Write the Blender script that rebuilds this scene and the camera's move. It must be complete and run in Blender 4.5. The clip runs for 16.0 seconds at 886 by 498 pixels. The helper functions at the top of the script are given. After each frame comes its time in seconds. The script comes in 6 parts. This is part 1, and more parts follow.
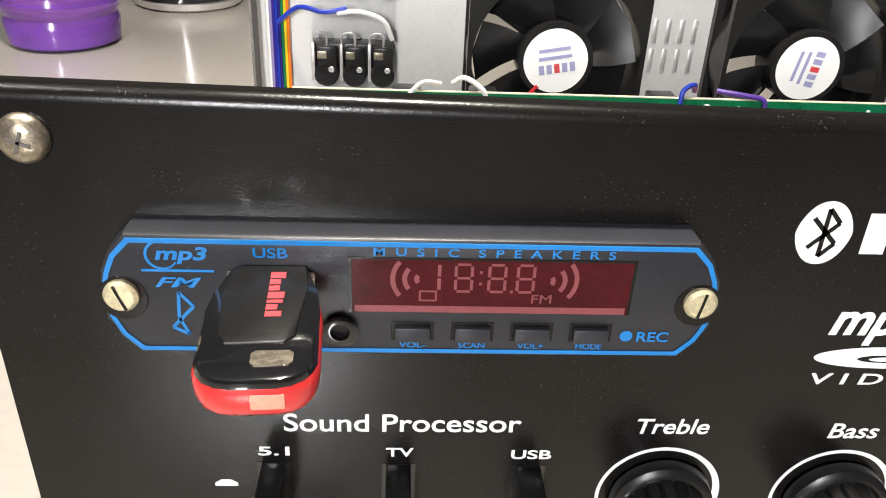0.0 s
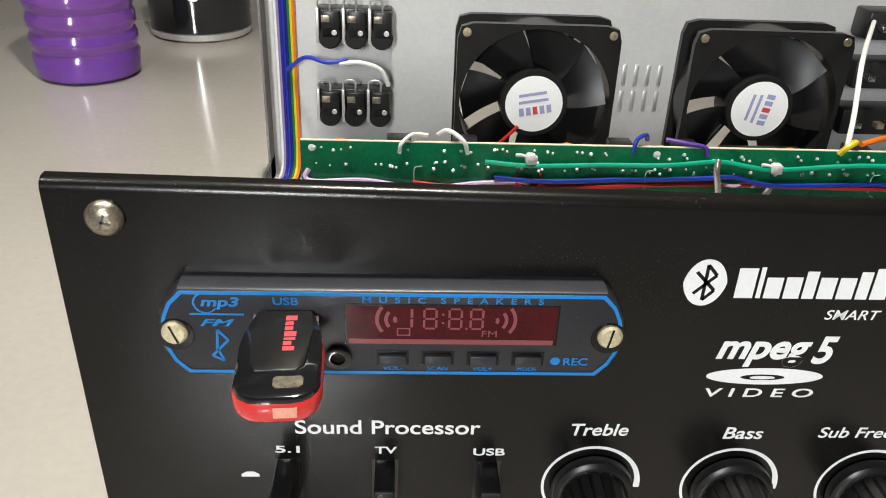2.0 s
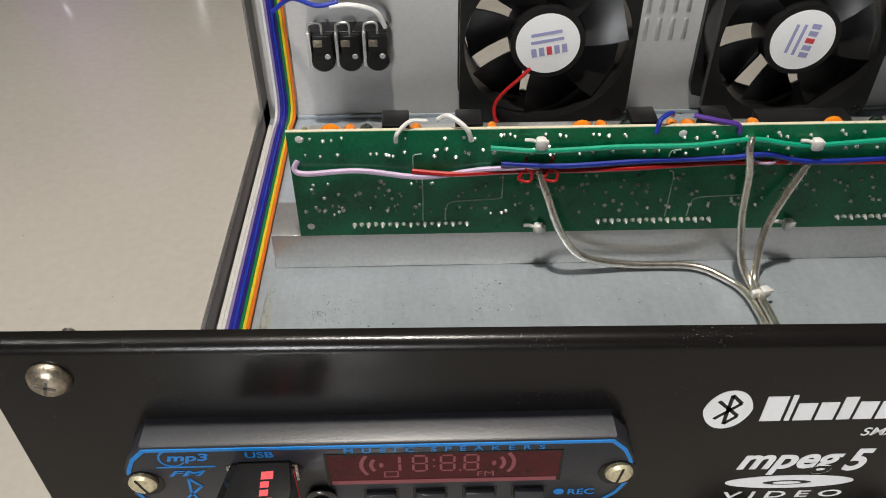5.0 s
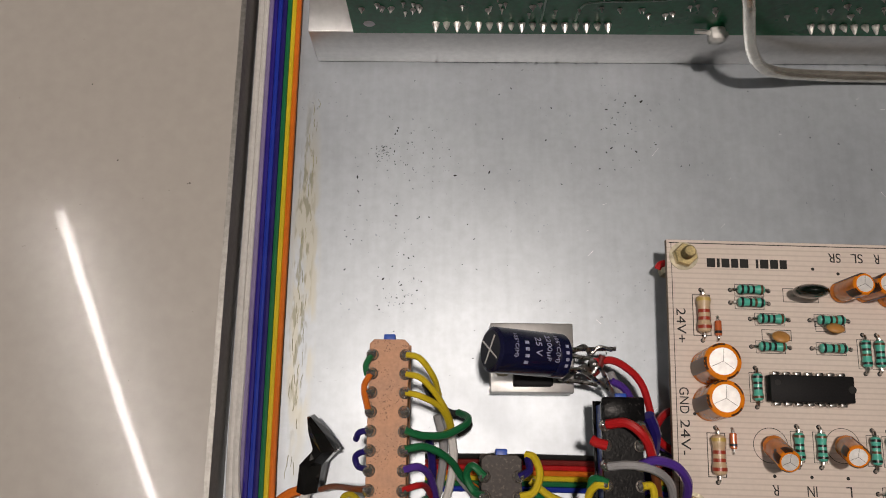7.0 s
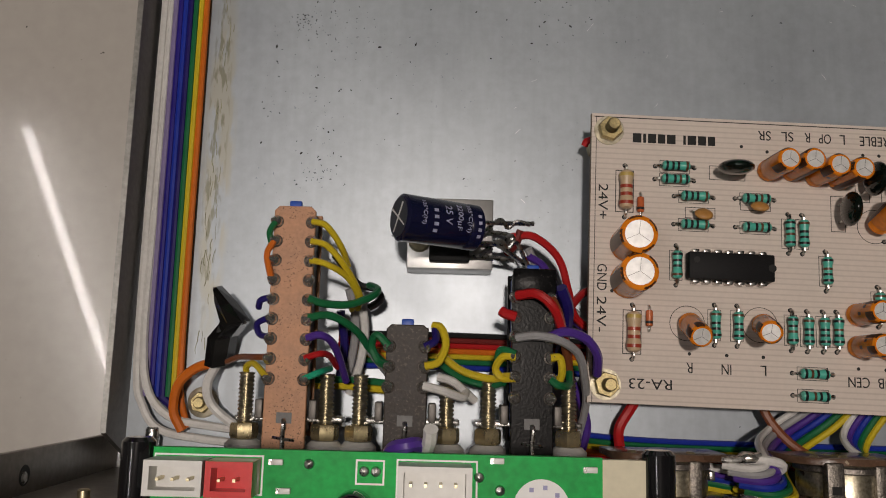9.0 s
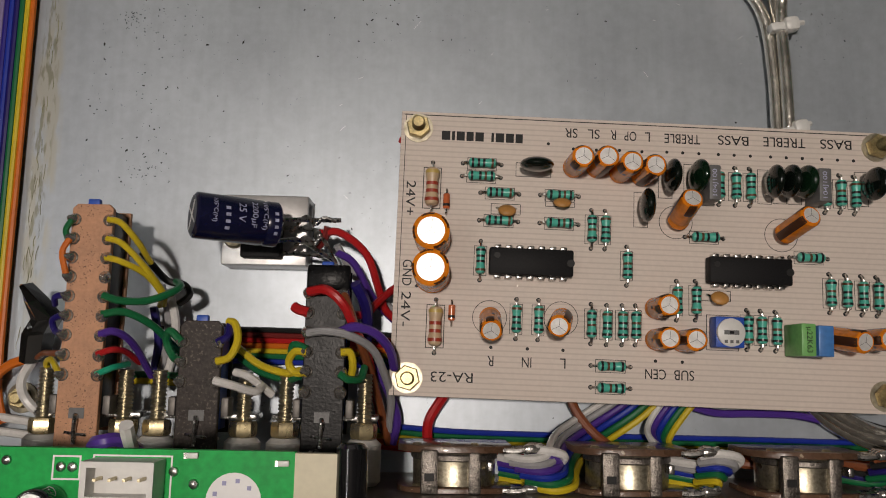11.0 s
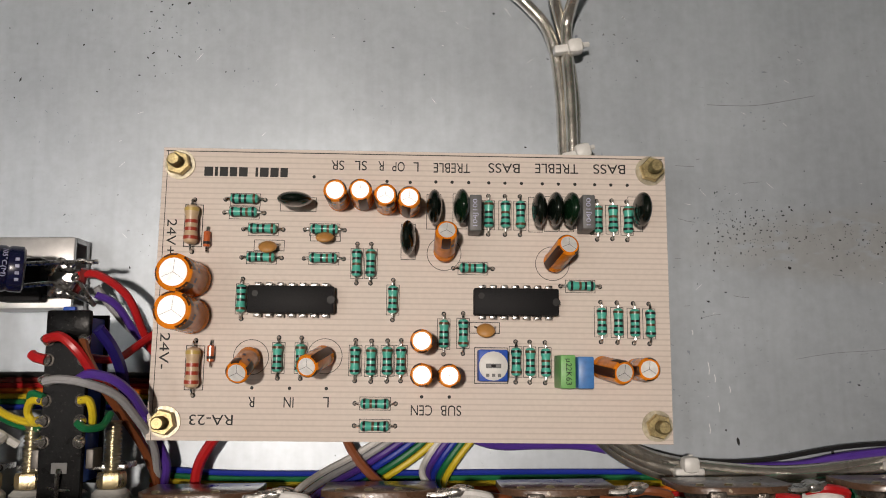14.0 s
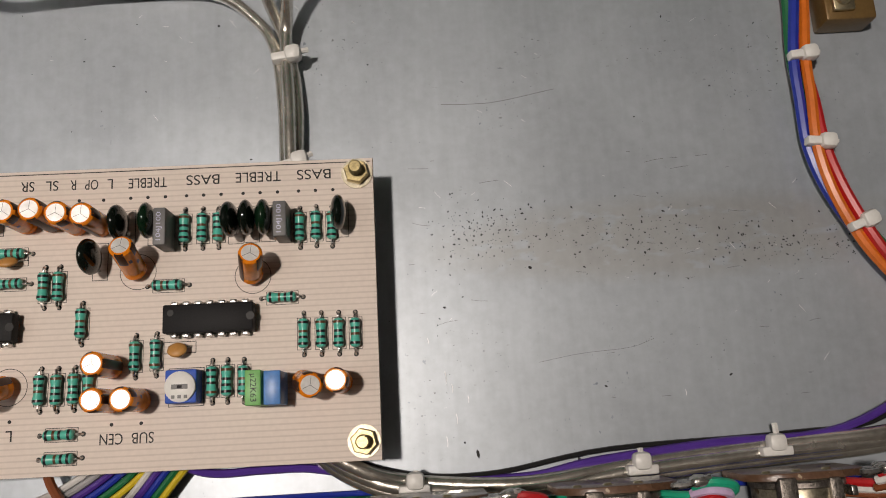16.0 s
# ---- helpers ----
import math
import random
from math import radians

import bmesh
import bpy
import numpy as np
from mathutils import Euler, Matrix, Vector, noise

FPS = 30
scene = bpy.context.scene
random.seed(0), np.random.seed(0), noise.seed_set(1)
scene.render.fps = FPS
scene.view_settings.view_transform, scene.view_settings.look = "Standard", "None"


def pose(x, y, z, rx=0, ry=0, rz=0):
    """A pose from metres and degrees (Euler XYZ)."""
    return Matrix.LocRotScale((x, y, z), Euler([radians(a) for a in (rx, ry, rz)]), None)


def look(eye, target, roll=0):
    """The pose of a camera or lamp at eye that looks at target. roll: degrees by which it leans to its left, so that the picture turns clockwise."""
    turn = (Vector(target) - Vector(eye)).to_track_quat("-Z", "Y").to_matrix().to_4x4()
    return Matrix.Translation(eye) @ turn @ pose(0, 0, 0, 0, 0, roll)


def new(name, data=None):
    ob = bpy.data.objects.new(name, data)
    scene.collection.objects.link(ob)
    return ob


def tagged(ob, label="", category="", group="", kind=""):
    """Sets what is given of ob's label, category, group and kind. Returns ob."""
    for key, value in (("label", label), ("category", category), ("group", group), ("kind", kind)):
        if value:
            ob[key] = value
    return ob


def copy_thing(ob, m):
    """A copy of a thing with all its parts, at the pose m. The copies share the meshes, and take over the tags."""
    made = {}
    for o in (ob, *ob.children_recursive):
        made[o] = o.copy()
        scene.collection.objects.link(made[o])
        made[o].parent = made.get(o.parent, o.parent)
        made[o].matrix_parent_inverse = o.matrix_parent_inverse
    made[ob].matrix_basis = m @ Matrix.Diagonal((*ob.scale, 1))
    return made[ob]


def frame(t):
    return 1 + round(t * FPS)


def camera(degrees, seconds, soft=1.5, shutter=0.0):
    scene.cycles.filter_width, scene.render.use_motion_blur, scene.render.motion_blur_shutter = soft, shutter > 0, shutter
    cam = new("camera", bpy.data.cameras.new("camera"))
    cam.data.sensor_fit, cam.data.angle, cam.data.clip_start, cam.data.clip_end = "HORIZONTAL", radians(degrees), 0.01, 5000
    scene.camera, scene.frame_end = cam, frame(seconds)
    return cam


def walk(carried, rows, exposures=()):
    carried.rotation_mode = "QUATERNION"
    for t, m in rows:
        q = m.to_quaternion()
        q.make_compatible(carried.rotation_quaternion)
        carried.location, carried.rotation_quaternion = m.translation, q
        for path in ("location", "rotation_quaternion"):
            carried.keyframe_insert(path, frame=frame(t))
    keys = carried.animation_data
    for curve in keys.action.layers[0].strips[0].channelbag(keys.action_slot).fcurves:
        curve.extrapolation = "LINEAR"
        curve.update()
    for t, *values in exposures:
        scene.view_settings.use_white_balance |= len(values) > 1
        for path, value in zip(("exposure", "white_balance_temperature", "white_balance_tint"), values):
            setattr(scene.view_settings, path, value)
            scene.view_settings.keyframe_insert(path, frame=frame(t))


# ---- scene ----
# ---- camera ----
cam = camera(57.47, 16.0, 1.0)
PATH = [
    (0, 0.0667, -0.1221, 0.1507, 61.05, -2.39, -2.25),
    (0.5, 0.0668, -0.1284, 0.1513, 61.12, -2.37, -2.34),
    (1, 0.0683, -0.1342, 0.1546, 61.04, -2.34, -2.34),
    (1.5, 0.0703, -0.1410, 0.1710, 61.29, -2.05, -1.88),
    (2, 0.0718, -0.1569, 0.1816, 61.23, -2.04, -1.93),
    (2.5, 0.0723, -0.1735, 0.1869, 61.14, -2.10, -1.98),
    (3, 0.0738, -0.1804, 0.1921, 60.18, -1.16, -1.67),
    (3.5, 0.0749, -0.1720, 0.1973, 59.12, -0.17, -1.81),
    (3.7, 0.0768, -0.1671, 0.1983, 58.62, 0.20, -2.00),
    (5.8, 0.0839, -0.0437, 0.2304, 37.48, 0.14, -0.50),
    (6, 0.0854, -0.0288, 0.2298, 33.84, 0.45, -0.14),
    (6.5, 0.0683, 0.0075, 0.2181, 22.67, -0.20, 0.18),
    (7, 0.0564, 0.0384, 0.2084, 13.53, 0.56, 0.70),
    (7.5, 0.0574, 0.0370, 0.1910, 10.39, 1.02, 0.91),
    (8, 0.0625, 0.0246, 0.1980, 9.54, 0.36, 1.26),
    (8.5, 0.0656, 0.0210, 0.2011, 9.14, -0.41, 1.40),
    (9, 0.0728, 0.0261, 0.1984, 8.78, -0.73, 1.53),
    (9.5, 0.0825, 0.0235, 0.1993, 7.78, -0.93, 1.56),
    (10, 0.0999, 0.0235, 0.2015, 8.06, -0.69, 1.66),
    (10.2, 0.1042, 0.0246, 0.2017, 8.11, -0.95, 1.54),
    (12.3, 0.1314, 0.0330, 0.2038, 7.72, -1.87, 0.71),
    (12.5, 0.1364, 0.0346, 0.2036, 7.62, -1.57, 0.56),
    (13, 0.1474, 0.0354, 0.2022, 8.00, -1.54, 0.28),
    (13.5, 0.1588, 0.0363, 0.2013, 8.12, -1.74, -0.09),
    (14, 0.1673, 0.0355, 0.2012, 8.57, -1.77, -0.49),
    (14.5, 0.1755, 0.0345, 0.2038, 8.83, -1.44, -0.93),
    (15, 0.1879, 0.0309, 0.2060, 10.00, -0.55, -1.52),
    (15.5, 0.2114, 0.0284, 0.1979, 10.62, -0.27, -2.42),
    (16, 0.2350, 0.0267, 0.1926, 11.76, -1.03, -3.92),
]

EXPOSURES = [(0, 1.2, 6500, 7), (1, 1.08, 6500, 7), (1.5, 0.82, 6450, 5), (2, 0.74, 6350, 4), (3.7, 0.53, 6200, 4), (5.8, 0.02, 6550, 10), (7, -0.52, 6700, 14), (8.5, -0.88, 6650, 13), (10.2, -0.9, 6650, 13),
             (12.3, -0.47, 6650, 12), (14.5, -0.2, 6650, 12), (15.5, -0.1, 6650, 12), (16, -0.3, 6700, 13)]
walk(cam, [(t, pose(x, y, z, rx, ry, rz)) for t, x, y, z, rx, ry, rz in PATH], EXPOSURES)

# ---- light ----
world = bpy.data.worlds.new("world")
world.use_nodes = True
world.node_tree.nodes["Background"].inputs[0].default_value = (0.75, 0.85, 1.0, 1)
world.node_tree.nodes["Background"].inputs[1].default_value = 0.003
scene.world = world


def lamp(name, place, target, power, size, size_y, colour):
    data = bpy.data.lights.new(name, "AREA")
    data.energy, data.shape, data.size, data.size_y, data.color = power, "RECTANGLE", size, size_y, colour
    ob = new(name, data)
    ob.matrix_world = look(place, target)
    return ob


# Added lamp, fixed over the tray in place of the torch beside the camera.
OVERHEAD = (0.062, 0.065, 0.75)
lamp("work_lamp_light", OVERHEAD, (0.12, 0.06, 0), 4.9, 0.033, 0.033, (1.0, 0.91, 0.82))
# Added fill that lights the panel from the front; no window is known.
lamp("daylight_window_light", (-0.32, -2.2, 0.75), (0.1, 0.1, 0.1), 32, 0.17, 0.6, (0.97, 0.95, 0.97))

# ---- materials ----
def mat(name, colour, rough=0.5, metal=0.0, var=0.15, big=45, fine=900, bump=0.1, coat=0.0, alpha=1.0, trans=0.0, glow=0.0):
    m = bpy.data.materials.new(name)
    m.use_nodes = True
    nodes, links = m.node_tree.nodes, m.node_tree.links
    b = nodes["Principled BSDF"]
    where = nodes.new("ShaderNodeTexCoord").outputs["Object"]
    big_n, fine_n = nodes.new("ShaderNodeTexNoise"), nodes.new("ShaderNodeTexNoise")
    for n, s, d in ((big_n, big, 4), (fine_n, fine, 3)):
        n.inputs["Scale"].default_value, n.inputs["Detail"].default_value = s, d
        links.new(where, n.inputs["Vector"])
    add = nodes.new("ShaderNodeMath")
    add.operation = "ADD"
    links.new(big_n.outputs["Fac"], add.inputs[0])
    links.new(fine_n.outputs["Fac"], add.inputs[1])
    span = nodes.new("ShaderNodeMapRange")
    span.inputs["From Min"].default_value, span.inputs["From Max"].default_value = 0.7, 1.3
    links.new(add.outputs[0], span.inputs["Value"])
    mix = nodes.new("ShaderNodeMix")
    mix.data_type = "RGBA"
    mix.inputs["A"].default_value = (*[c * (1 - var) for c in colour], 1)
    mix.inputs["B"].default_value = (*[min(1, c * (1 + var)) for c in colour], 1)
    links.new(span.outputs[0], mix.inputs["Factor"])
    links.new(mix.outputs["Result"], b.inputs["Base Color"])
    gloss = nodes.new("ShaderNodeMapRange")
    gloss.inputs["To Min"].default_value, gloss.inputs["To Max"].default_value = max(0.03, rough - 0.09), min(1, rough + 0.09)
    links.new(big_n.outputs["Fac"], gloss.inputs["Value"])
    links.new(gloss.outputs[0], b.inputs["Roughness"])
    b.inputs["Metallic"].default_value, b.inputs["Coat Weight"].default_value = metal, coat
    b.inputs["Transmission Weight"].default_value = trans
    if bump:
        rise = nodes.new("ShaderNodeBump")
        rise.inputs["Strength"].default_value, rise.inputs["Distance"].default_value = bump, 0.0003
        links.new(fine_n.outputs["Fac"], rise.inputs["Height"])
        links.new(rise.outputs[0], b.inputs["Normal"])
    if glow:
        b.inputs["Emission Color"].default_value, b.inputs["Emission Strength"].default_value = (*colour, 1), glow
    return m


def specks(m, dark, scale, low, stretch=(1, 1, 1), region=40.0, keep=0.5):
    """Specks over a material, dirt and painted glints alike: small grains, gathered in patches."""
    nodes, links = m.node_tree.nodes, m.node_tree.links
    b = nodes["Principled BSDF"]
    base = b.inputs["Base Color"].links[0].from_socket
    where = nodes.new("ShaderNodeTexCoord").outputs["Object"]
    maps = nodes.new("ShaderNodeMapping")
    maps.inputs["Scale"].default_value = stretch
    links.new(where, maps.inputs["Vector"])
    grain, patch = nodes.new("ShaderNodeTexNoise"), nodes.new("ShaderNodeTexNoise")
    grain.inputs["Scale"].default_value, grain.inputs["Detail"].default_value = scale, 2
    patch.inputs["Scale"].default_value, patch.inputs["Detail"].default_value = region, 3
    links.new(maps.outputs[0], grain.inputs["Vector"])
    links.new(where, patch.inputs["Vector"])
    a, c, p = nodes.new("ShaderNodeMapRange"), nodes.new("ShaderNodeMapRange"), nodes.new("ShaderNodeMath")
    a.inputs["From Min"].default_value, a.inputs["From Max"].default_value = low, low + 0.03
    c.inputs["From Min"].default_value, c.inputs["From Max"].default_value = keep, keep + 0.12
    links.new(grain.outputs["Fac"], a.inputs["Value"])
    links.new(patch.outputs["Fac"], c.inputs["Value"])
    p.operation = "MULTIPLY"
    links.new(a.outputs[0], p.inputs[0])
    links.new(c.outputs[0], p.inputs[1])
    mix = nodes.new("ShaderNodeMix")
    mix.data_type = "RGBA"
    mix.inputs["B"].default_value = (*dark, 1)
    links.new(p.outputs[0], mix.inputs["Factor"])
    links.new(base, mix.inputs["A"])
    links.new(mix.outputs["Result"], b.inputs["Base Color"])
    return m


def stripes(m, dark, pitch, amount, axis="Y"):
    """Fine printed or brushed lines across a material."""
    nodes, links = m.node_tree.nodes, m.node_tree.links
    b = nodes["Principled BSDF"]
    base = b.inputs["Base Color"].links[0].from_socket
    wave = nodes.new("ShaderNodeTexWave")
    wave.bands_direction, wave.inputs["Scale"].default_value = axis, 0.314159 / pitch
    wave.inputs["Distortion"].default_value = 0.15
    links.new(nodes.new("ShaderNodeTexCoord").outputs["Object"], wave.inputs["Vector"])
    rng = nodes.new("ShaderNodeMapRange")
    rng.inputs["From Min"].default_value, rng.inputs["From Max"].default_value = 0.72, 0.95
    rng.inputs["To Max"].default_value = amount
    links.new(wave.outputs["Fac"], rng.inputs["Value"])
    mix = nodes.new("ShaderNodeMix")
    mix.data_type = "RGBA"
    mix.inputs["B"].default_value = (*dark, 1)
    links.new(rng.outputs[0], mix.inputs["Factor"])
    links.new(base, mix.inputs["A"])
    links.new(mix.outputs["Result"], b.inputs["Base Color"])
    return m


def brushed(m, amount, stretch):
    """Long fine rolling marks in sheet metal."""
    nodes, links = m.node_tree.nodes, m.node_tree.links
    b = nodes["Principled BSDF"]
    base = b.inputs["Base Color"].links[0].from_socket
    maps, lines = nodes.new("ShaderNodeMapping"), nodes.new("ShaderNodeTexNoise")
    maps.inputs["Scale"].default_value = stretch
    lines.inputs["Scale"].default_value, lines.inputs["Detail"].default_value = 1.0, 5
    links.new(nodes.new("ShaderNodeTexCoord").outputs["Object"], maps.inputs["Vector"])
    links.new(maps.outputs[0], lines.inputs["Vector"])
    rng = nodes.new("ShaderNodeMapRange")
    rng.inputs["From Min"].default_value, rng.inputs["From Max"].default_value = 0.35, 0.65
    rng.inputs["To Min"].default_value, rng.inputs["To Max"].default_value = 1 - amount, 1 + amount
    links.new(lines.outputs["Fac"], rng.inputs["Value"])
    mul = nodes.new("ShaderNodeVectorMath")
    mul.operation = "SCALE"
    links.new(base, mul.inputs[0])
    links.new(rng.outputs[0], mul.inputs["Scale"])
    links.new(mul.outputs[0], b.inputs["Base Color"])
    return m


def stain(m, colour, centre, half, scale, low, amount):
    """A dried smear of its own shape, an uneven patch round a place on the sheet."""
    nodes, links = m.node_tree.nodes, m.node_tree.links
    b = nodes["Principled BSDF"]
    base = b.inputs["Base Color"].links[0].from_socket
    where = nodes.new("ShaderNodeTexCoord").outputs["Object"]
    spot, grain, blot = nodes.new("ShaderNodeMapping"), nodes.new("ShaderNodeMapping"), nodes.new("ShaderNodeTexNoise")
    spot.inputs["Location"].default_value = (-centre[0] / half[0], -centre[1] / half[1], 0)
    spot.inputs["Scale"].default_value = (1 / half[0], 1 / half[1], 0)
    grain.inputs["Scale"].default_value = scale
    blot.inputs["Scale"].default_value, blot.inputs["Detail"].default_value = 1.0, 5
    ball = nodes.new("ShaderNodeVectorMath")
    ball.operation = "LENGTH"
    links.new(where, spot.inputs["Vector"])
    links.new(where, grain.inputs["Vector"])
    links.new(spot.outputs[0], ball.inputs[0])
    links.new(grain.outputs[0], blot.inputs["Vector"])
    near, rough, both = nodes.new("ShaderNodeMapRange"), nodes.new("ShaderNodeMapRange"), nodes.new("ShaderNodeMath")
    near.inputs["From Min"].default_value, near.inputs["From Max"].default_value = 1.0, 0.6
    rough.inputs["From Min"].default_value, rough.inputs["From Max"].default_value = low, low + 0.1
    links.new(ball.outputs["Value"], near.inputs["Value"])
    rough.inputs["To Max"].default_value = amount
    links.new(blot.outputs["Fac"], rough.inputs["Value"])
    both.operation = "MULTIPLY"
    links.new(near.outputs[0], both.inputs[0])
    links.new(rough.outputs[0], both.inputs[1])
    mix = nodes.new("ShaderNodeMix")
    mix.data_type = "RGBA"
    mix.inputs["B"].default_value = (*colour, 1)
    links.new(both.outputs[0], mix.inputs["Factor"])
    links.new(base, mix.inputs["A"])
    links.new(mix.outputs["Result"], b.inputs["Base Color"])
    return m


WALLPAINT = mat("wall_paint", (0.18, 0.17, 0.155), 0.8, var=0.06, big=3, fine=120, bump=0.1)
TABLE = specks(mat("table_glossy_tile", (0.39, 0.362, 0.325), 0.17, var=0.05, big=9, fine=240, bump=0.004, coat=0.25), (0.1, 0.09, 0.08), 420, 0.73)
GALV = specks(mat("galvanised_steel", (0.385, 0.425, 0.465), 0.42, 0.4, var=0.08, big=34, fine=420, bump=0.05), (0.12, 0.12, 0.12), 700, 0.7, (1, 1.4, 1), 22, 0.55)
specks(GALV, (0.2, 0.23, 0.27), 900, 0.69, (1, 0.7, 1), 45, 0.56)
brushed(GALV, 0.03, (420, 40, 60))
brushed(GALV, 0.05, (14, 9, 14))
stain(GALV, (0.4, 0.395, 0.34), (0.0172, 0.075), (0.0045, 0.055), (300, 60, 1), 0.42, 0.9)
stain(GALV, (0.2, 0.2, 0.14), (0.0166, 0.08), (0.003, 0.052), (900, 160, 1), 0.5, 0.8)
stain(GALV, (0.3, 0.27, 0.21), (0.3, 0.062), (0.07, 0.012), (140, 300, 1), 0.36, 0.3)
stain(GALV, (0.3, 0.29, 0.16), (0.2435, 0.0018), (0.009, 0.0022), (300, 500, 1), 0.36, 0.6)
REARWALL = mat("pale_rear_steel", (0.46, 0.455, 0.45), 0.5, 0.25, var=0.06, big=20, fine=500, bump=0.08)
SOLDER = mat("bright_solder", (0.62, 0.6, 0.57), 0.2, 0.9, var=0.35, big=900, fine=1600, bump=0.5)
TIN = mat("pale_solder", (0.74, 0.73, 0.7), 0.3, 0.55, var=0.2, big=900, bump=0.2)
OLDTIN = mat("oxidised_tin", (0.2, 0.18, 0.16), 0.38, 0.85, var=0.5, big=900, fine=2500, bump=0.5)
NICKEL = specks(mat("dull_nickel", (0.4, 0.36, 0.27), 0.34, 0.9, var=0.45, big=260, fine=1500, bump=0.1), (0.09, 0.05, 0.02), 500, 0.55, (1, 1, 1), 160, 0.45)
WASHER = mat("dull_washer", (0.44, 0.4, 0.3), 0.4, 0.7, var=0.3, big=400, bump=0.2)
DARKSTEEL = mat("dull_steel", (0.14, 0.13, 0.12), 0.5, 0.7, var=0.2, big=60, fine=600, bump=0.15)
# Bare steel darker than the tray; its brown-grey includes shade behind the panel.
REARFACE = brushed(mat("shaded_inner_steel", (0.22, 0.2, 0.175), 0.42, 0.6, var=0.2, big=50, fine=700, bump=0.15), 0.08, (60, 60, 500))
EDGE = mat("raw_steel_edge", (0.3, 0.29, 0.27), 0.42, 0.9, var=0.25, big=120)
# The pale specks in this coat are painted sparkle of its grain.
BLACKPAINT = specks(mat("black_powder_coat", (0.006, 0.0053, 0.005), 0.22, var=0.3, big=24, fine=2000, bump=0.13), (0.08, 0.075, 0.07), 2400, 0.665, (1, 1, 1), 40, 0.42)
ALU = mat("aluminium", (0.68, 0.67, 0.66), 0.36, 0.85, var=0.1, big=30, fine=500, bump=0.12)
WHITEINK = mat("white_ink", (0.8, 0.8, 0.8), 0.45, var=0.04, bump=0)
BLUEINK = mat("blue_ink", (0.005, 0.18, 0.52), 0.4, var=0.08, bump=0)
BLACKINK = mat("black_ink", (0.02, 0.02, 0.02), 0.5, bump=0)
MODPLASTIC = specks(mat("module_black_plastic", (0.02, 0.021, 0.026), 0.36, var=0.2, fine=1600, bump=0.12), (0.25, 0.24, 0.22), 2200, 0.76, (1, 1, 1), 70, 0.45)
BLACKPLASTIC = mat("black_plastic", (0.011, 0.0105, 0.0105), 0.32, var=0.2, bump=0.1)
GLOSSBLACK = specks(mat("gloss_black_plastic", (0.008, 0.008, 0.009), 0.1, var=0.2, bump=0.02, coat=0.5), (0.3, 0.28, 0.25), 1800, 0.75, (1, 1, 1), 80, 0.5)
REDPLASTIC = mat("red_plastic", (0.62, 0.03, 0.03), 0.3, var=0.08, bump=0.02, coat=0.2)
REDGLASS = mat("red_display_window", (0.048, 0.0025, 0.005), 0.16, var=0.35, big=80, bump=0.02)
SEGMENT = mat("display_segment", (0.2, 0.045, 0.052), 0.4, var=0.1, bump=0)
SCREW = mat("worn_screw_steel", (0.33, 0.285, 0.22), 0.36, 0.85, var=0.35, big=500, fine=1800, bump=0.2)
PALESCREW = mat("pale_brass_screw", (0.62, 0.55, 0.36), 0.38, 0.55, var=0.25, big=500, fine=1800, bump=0.2)
BRASS = mat("zinc_brass", (0.54, 0.47, 0.31), 0.38, 0.95, var=0.25, big=300, bump=0.1)
BOLTSTEEL = mat("zinc_bolt", (0.5, 0.46, 0.36), 0.32, 0.95, var=0.25, big=400, bump=0.1)
BRIGHTBRASS = mat("bright_brass", (0.72, 0.6, 0.36), 0.28, 0.9, var=0.2, big=400, bump=0.1)
OLDBRASS = mat("tarnished_brass", (0.42, 0.34, 0.17), 0.36, 0.75, var=0.35, big=500, fine=2200, bump=0.1)
CHROME = mat("solder_tin", (0.5, 0.49, 0.47), 0.28, 1.0, var=0.35, big=900, bump=0.35)
BOARD = stripes(mat("beige_circuit_board", (0.63, 0.55, 0.49), 0.6, var=0.05, big=60, bump=0.03), (0.4, 0.335, 0.29), 0.00125, 0.42)
BOARDEDGE = mat("board_edge", (0.2, 0.15, 0.1), 0.6)
RESIST = mat("resistor_green", (0.075, 0.43, 0.335), 0.3, var=0.1, big=300, bump=0.04, coat=0.3)
BEIGE = mat("resistor_beige", (0.52, 0.38, 0.24), 0.35, var=0.1, big=300, bump=0.04, coat=0.2)
ORANGE = mat("capacitor_orange_sleeve", (0.72, 0.21, 0.012), 0.2, var=0.18, big=250, bump=0.03)
CAPDARK = mat("capacitor_sleeve_print", (0.05, 0.018, 0.008), 0.35, bump=0)
CAPTOP = mat("capacitor_aluminium_top", (0.86, 0.85, 0.84), 0.32, 0.4, var=0.1, big=600, bump=0.05)
NAVY = mat("navy_capacitor_sleeve", (0.007, 0.008, 0.034), 0.25, var=0.2, bump=0.03, coat=0.25)
ICBLACK = mat("chip_epoxy", (0.012, 0.012, 0.013), 0.55, var=0.2, fine=2500, bump=0.15)
FILMCAP = mat("film_capacitor_dark", (0.004, 0.007, 0.005), 0.12, var=0.2, bump=0.02, coat=0.25)
FILMGREEN = mat("film_capacitor_green", (0.004, 0.016, 0.007), 0.14, var=0.25, bump=0.02, coat=0.25)
GREYBOX = mat("grey_capacitor_box", (0.12, 0.12, 0.12), 0.5, bump=0.05)
GREENBOX = mat("green_capacitor_box", (0.16, 0.42, 0.12), 0.45, bump=0.05)
BLUEBOX = mat("blue_plastic", (0.06, 0.2, 0.5), 0.4, bump=0.05)
DEEPBLUE = mat("trimmer_blue", (0.02, 0.08, 0.42), 0.4, bump=0.05)
CERAMIC = mat("ceramic_disc_brown", (0.45, 0.22, 0.06), 0.45, bump=0.06)
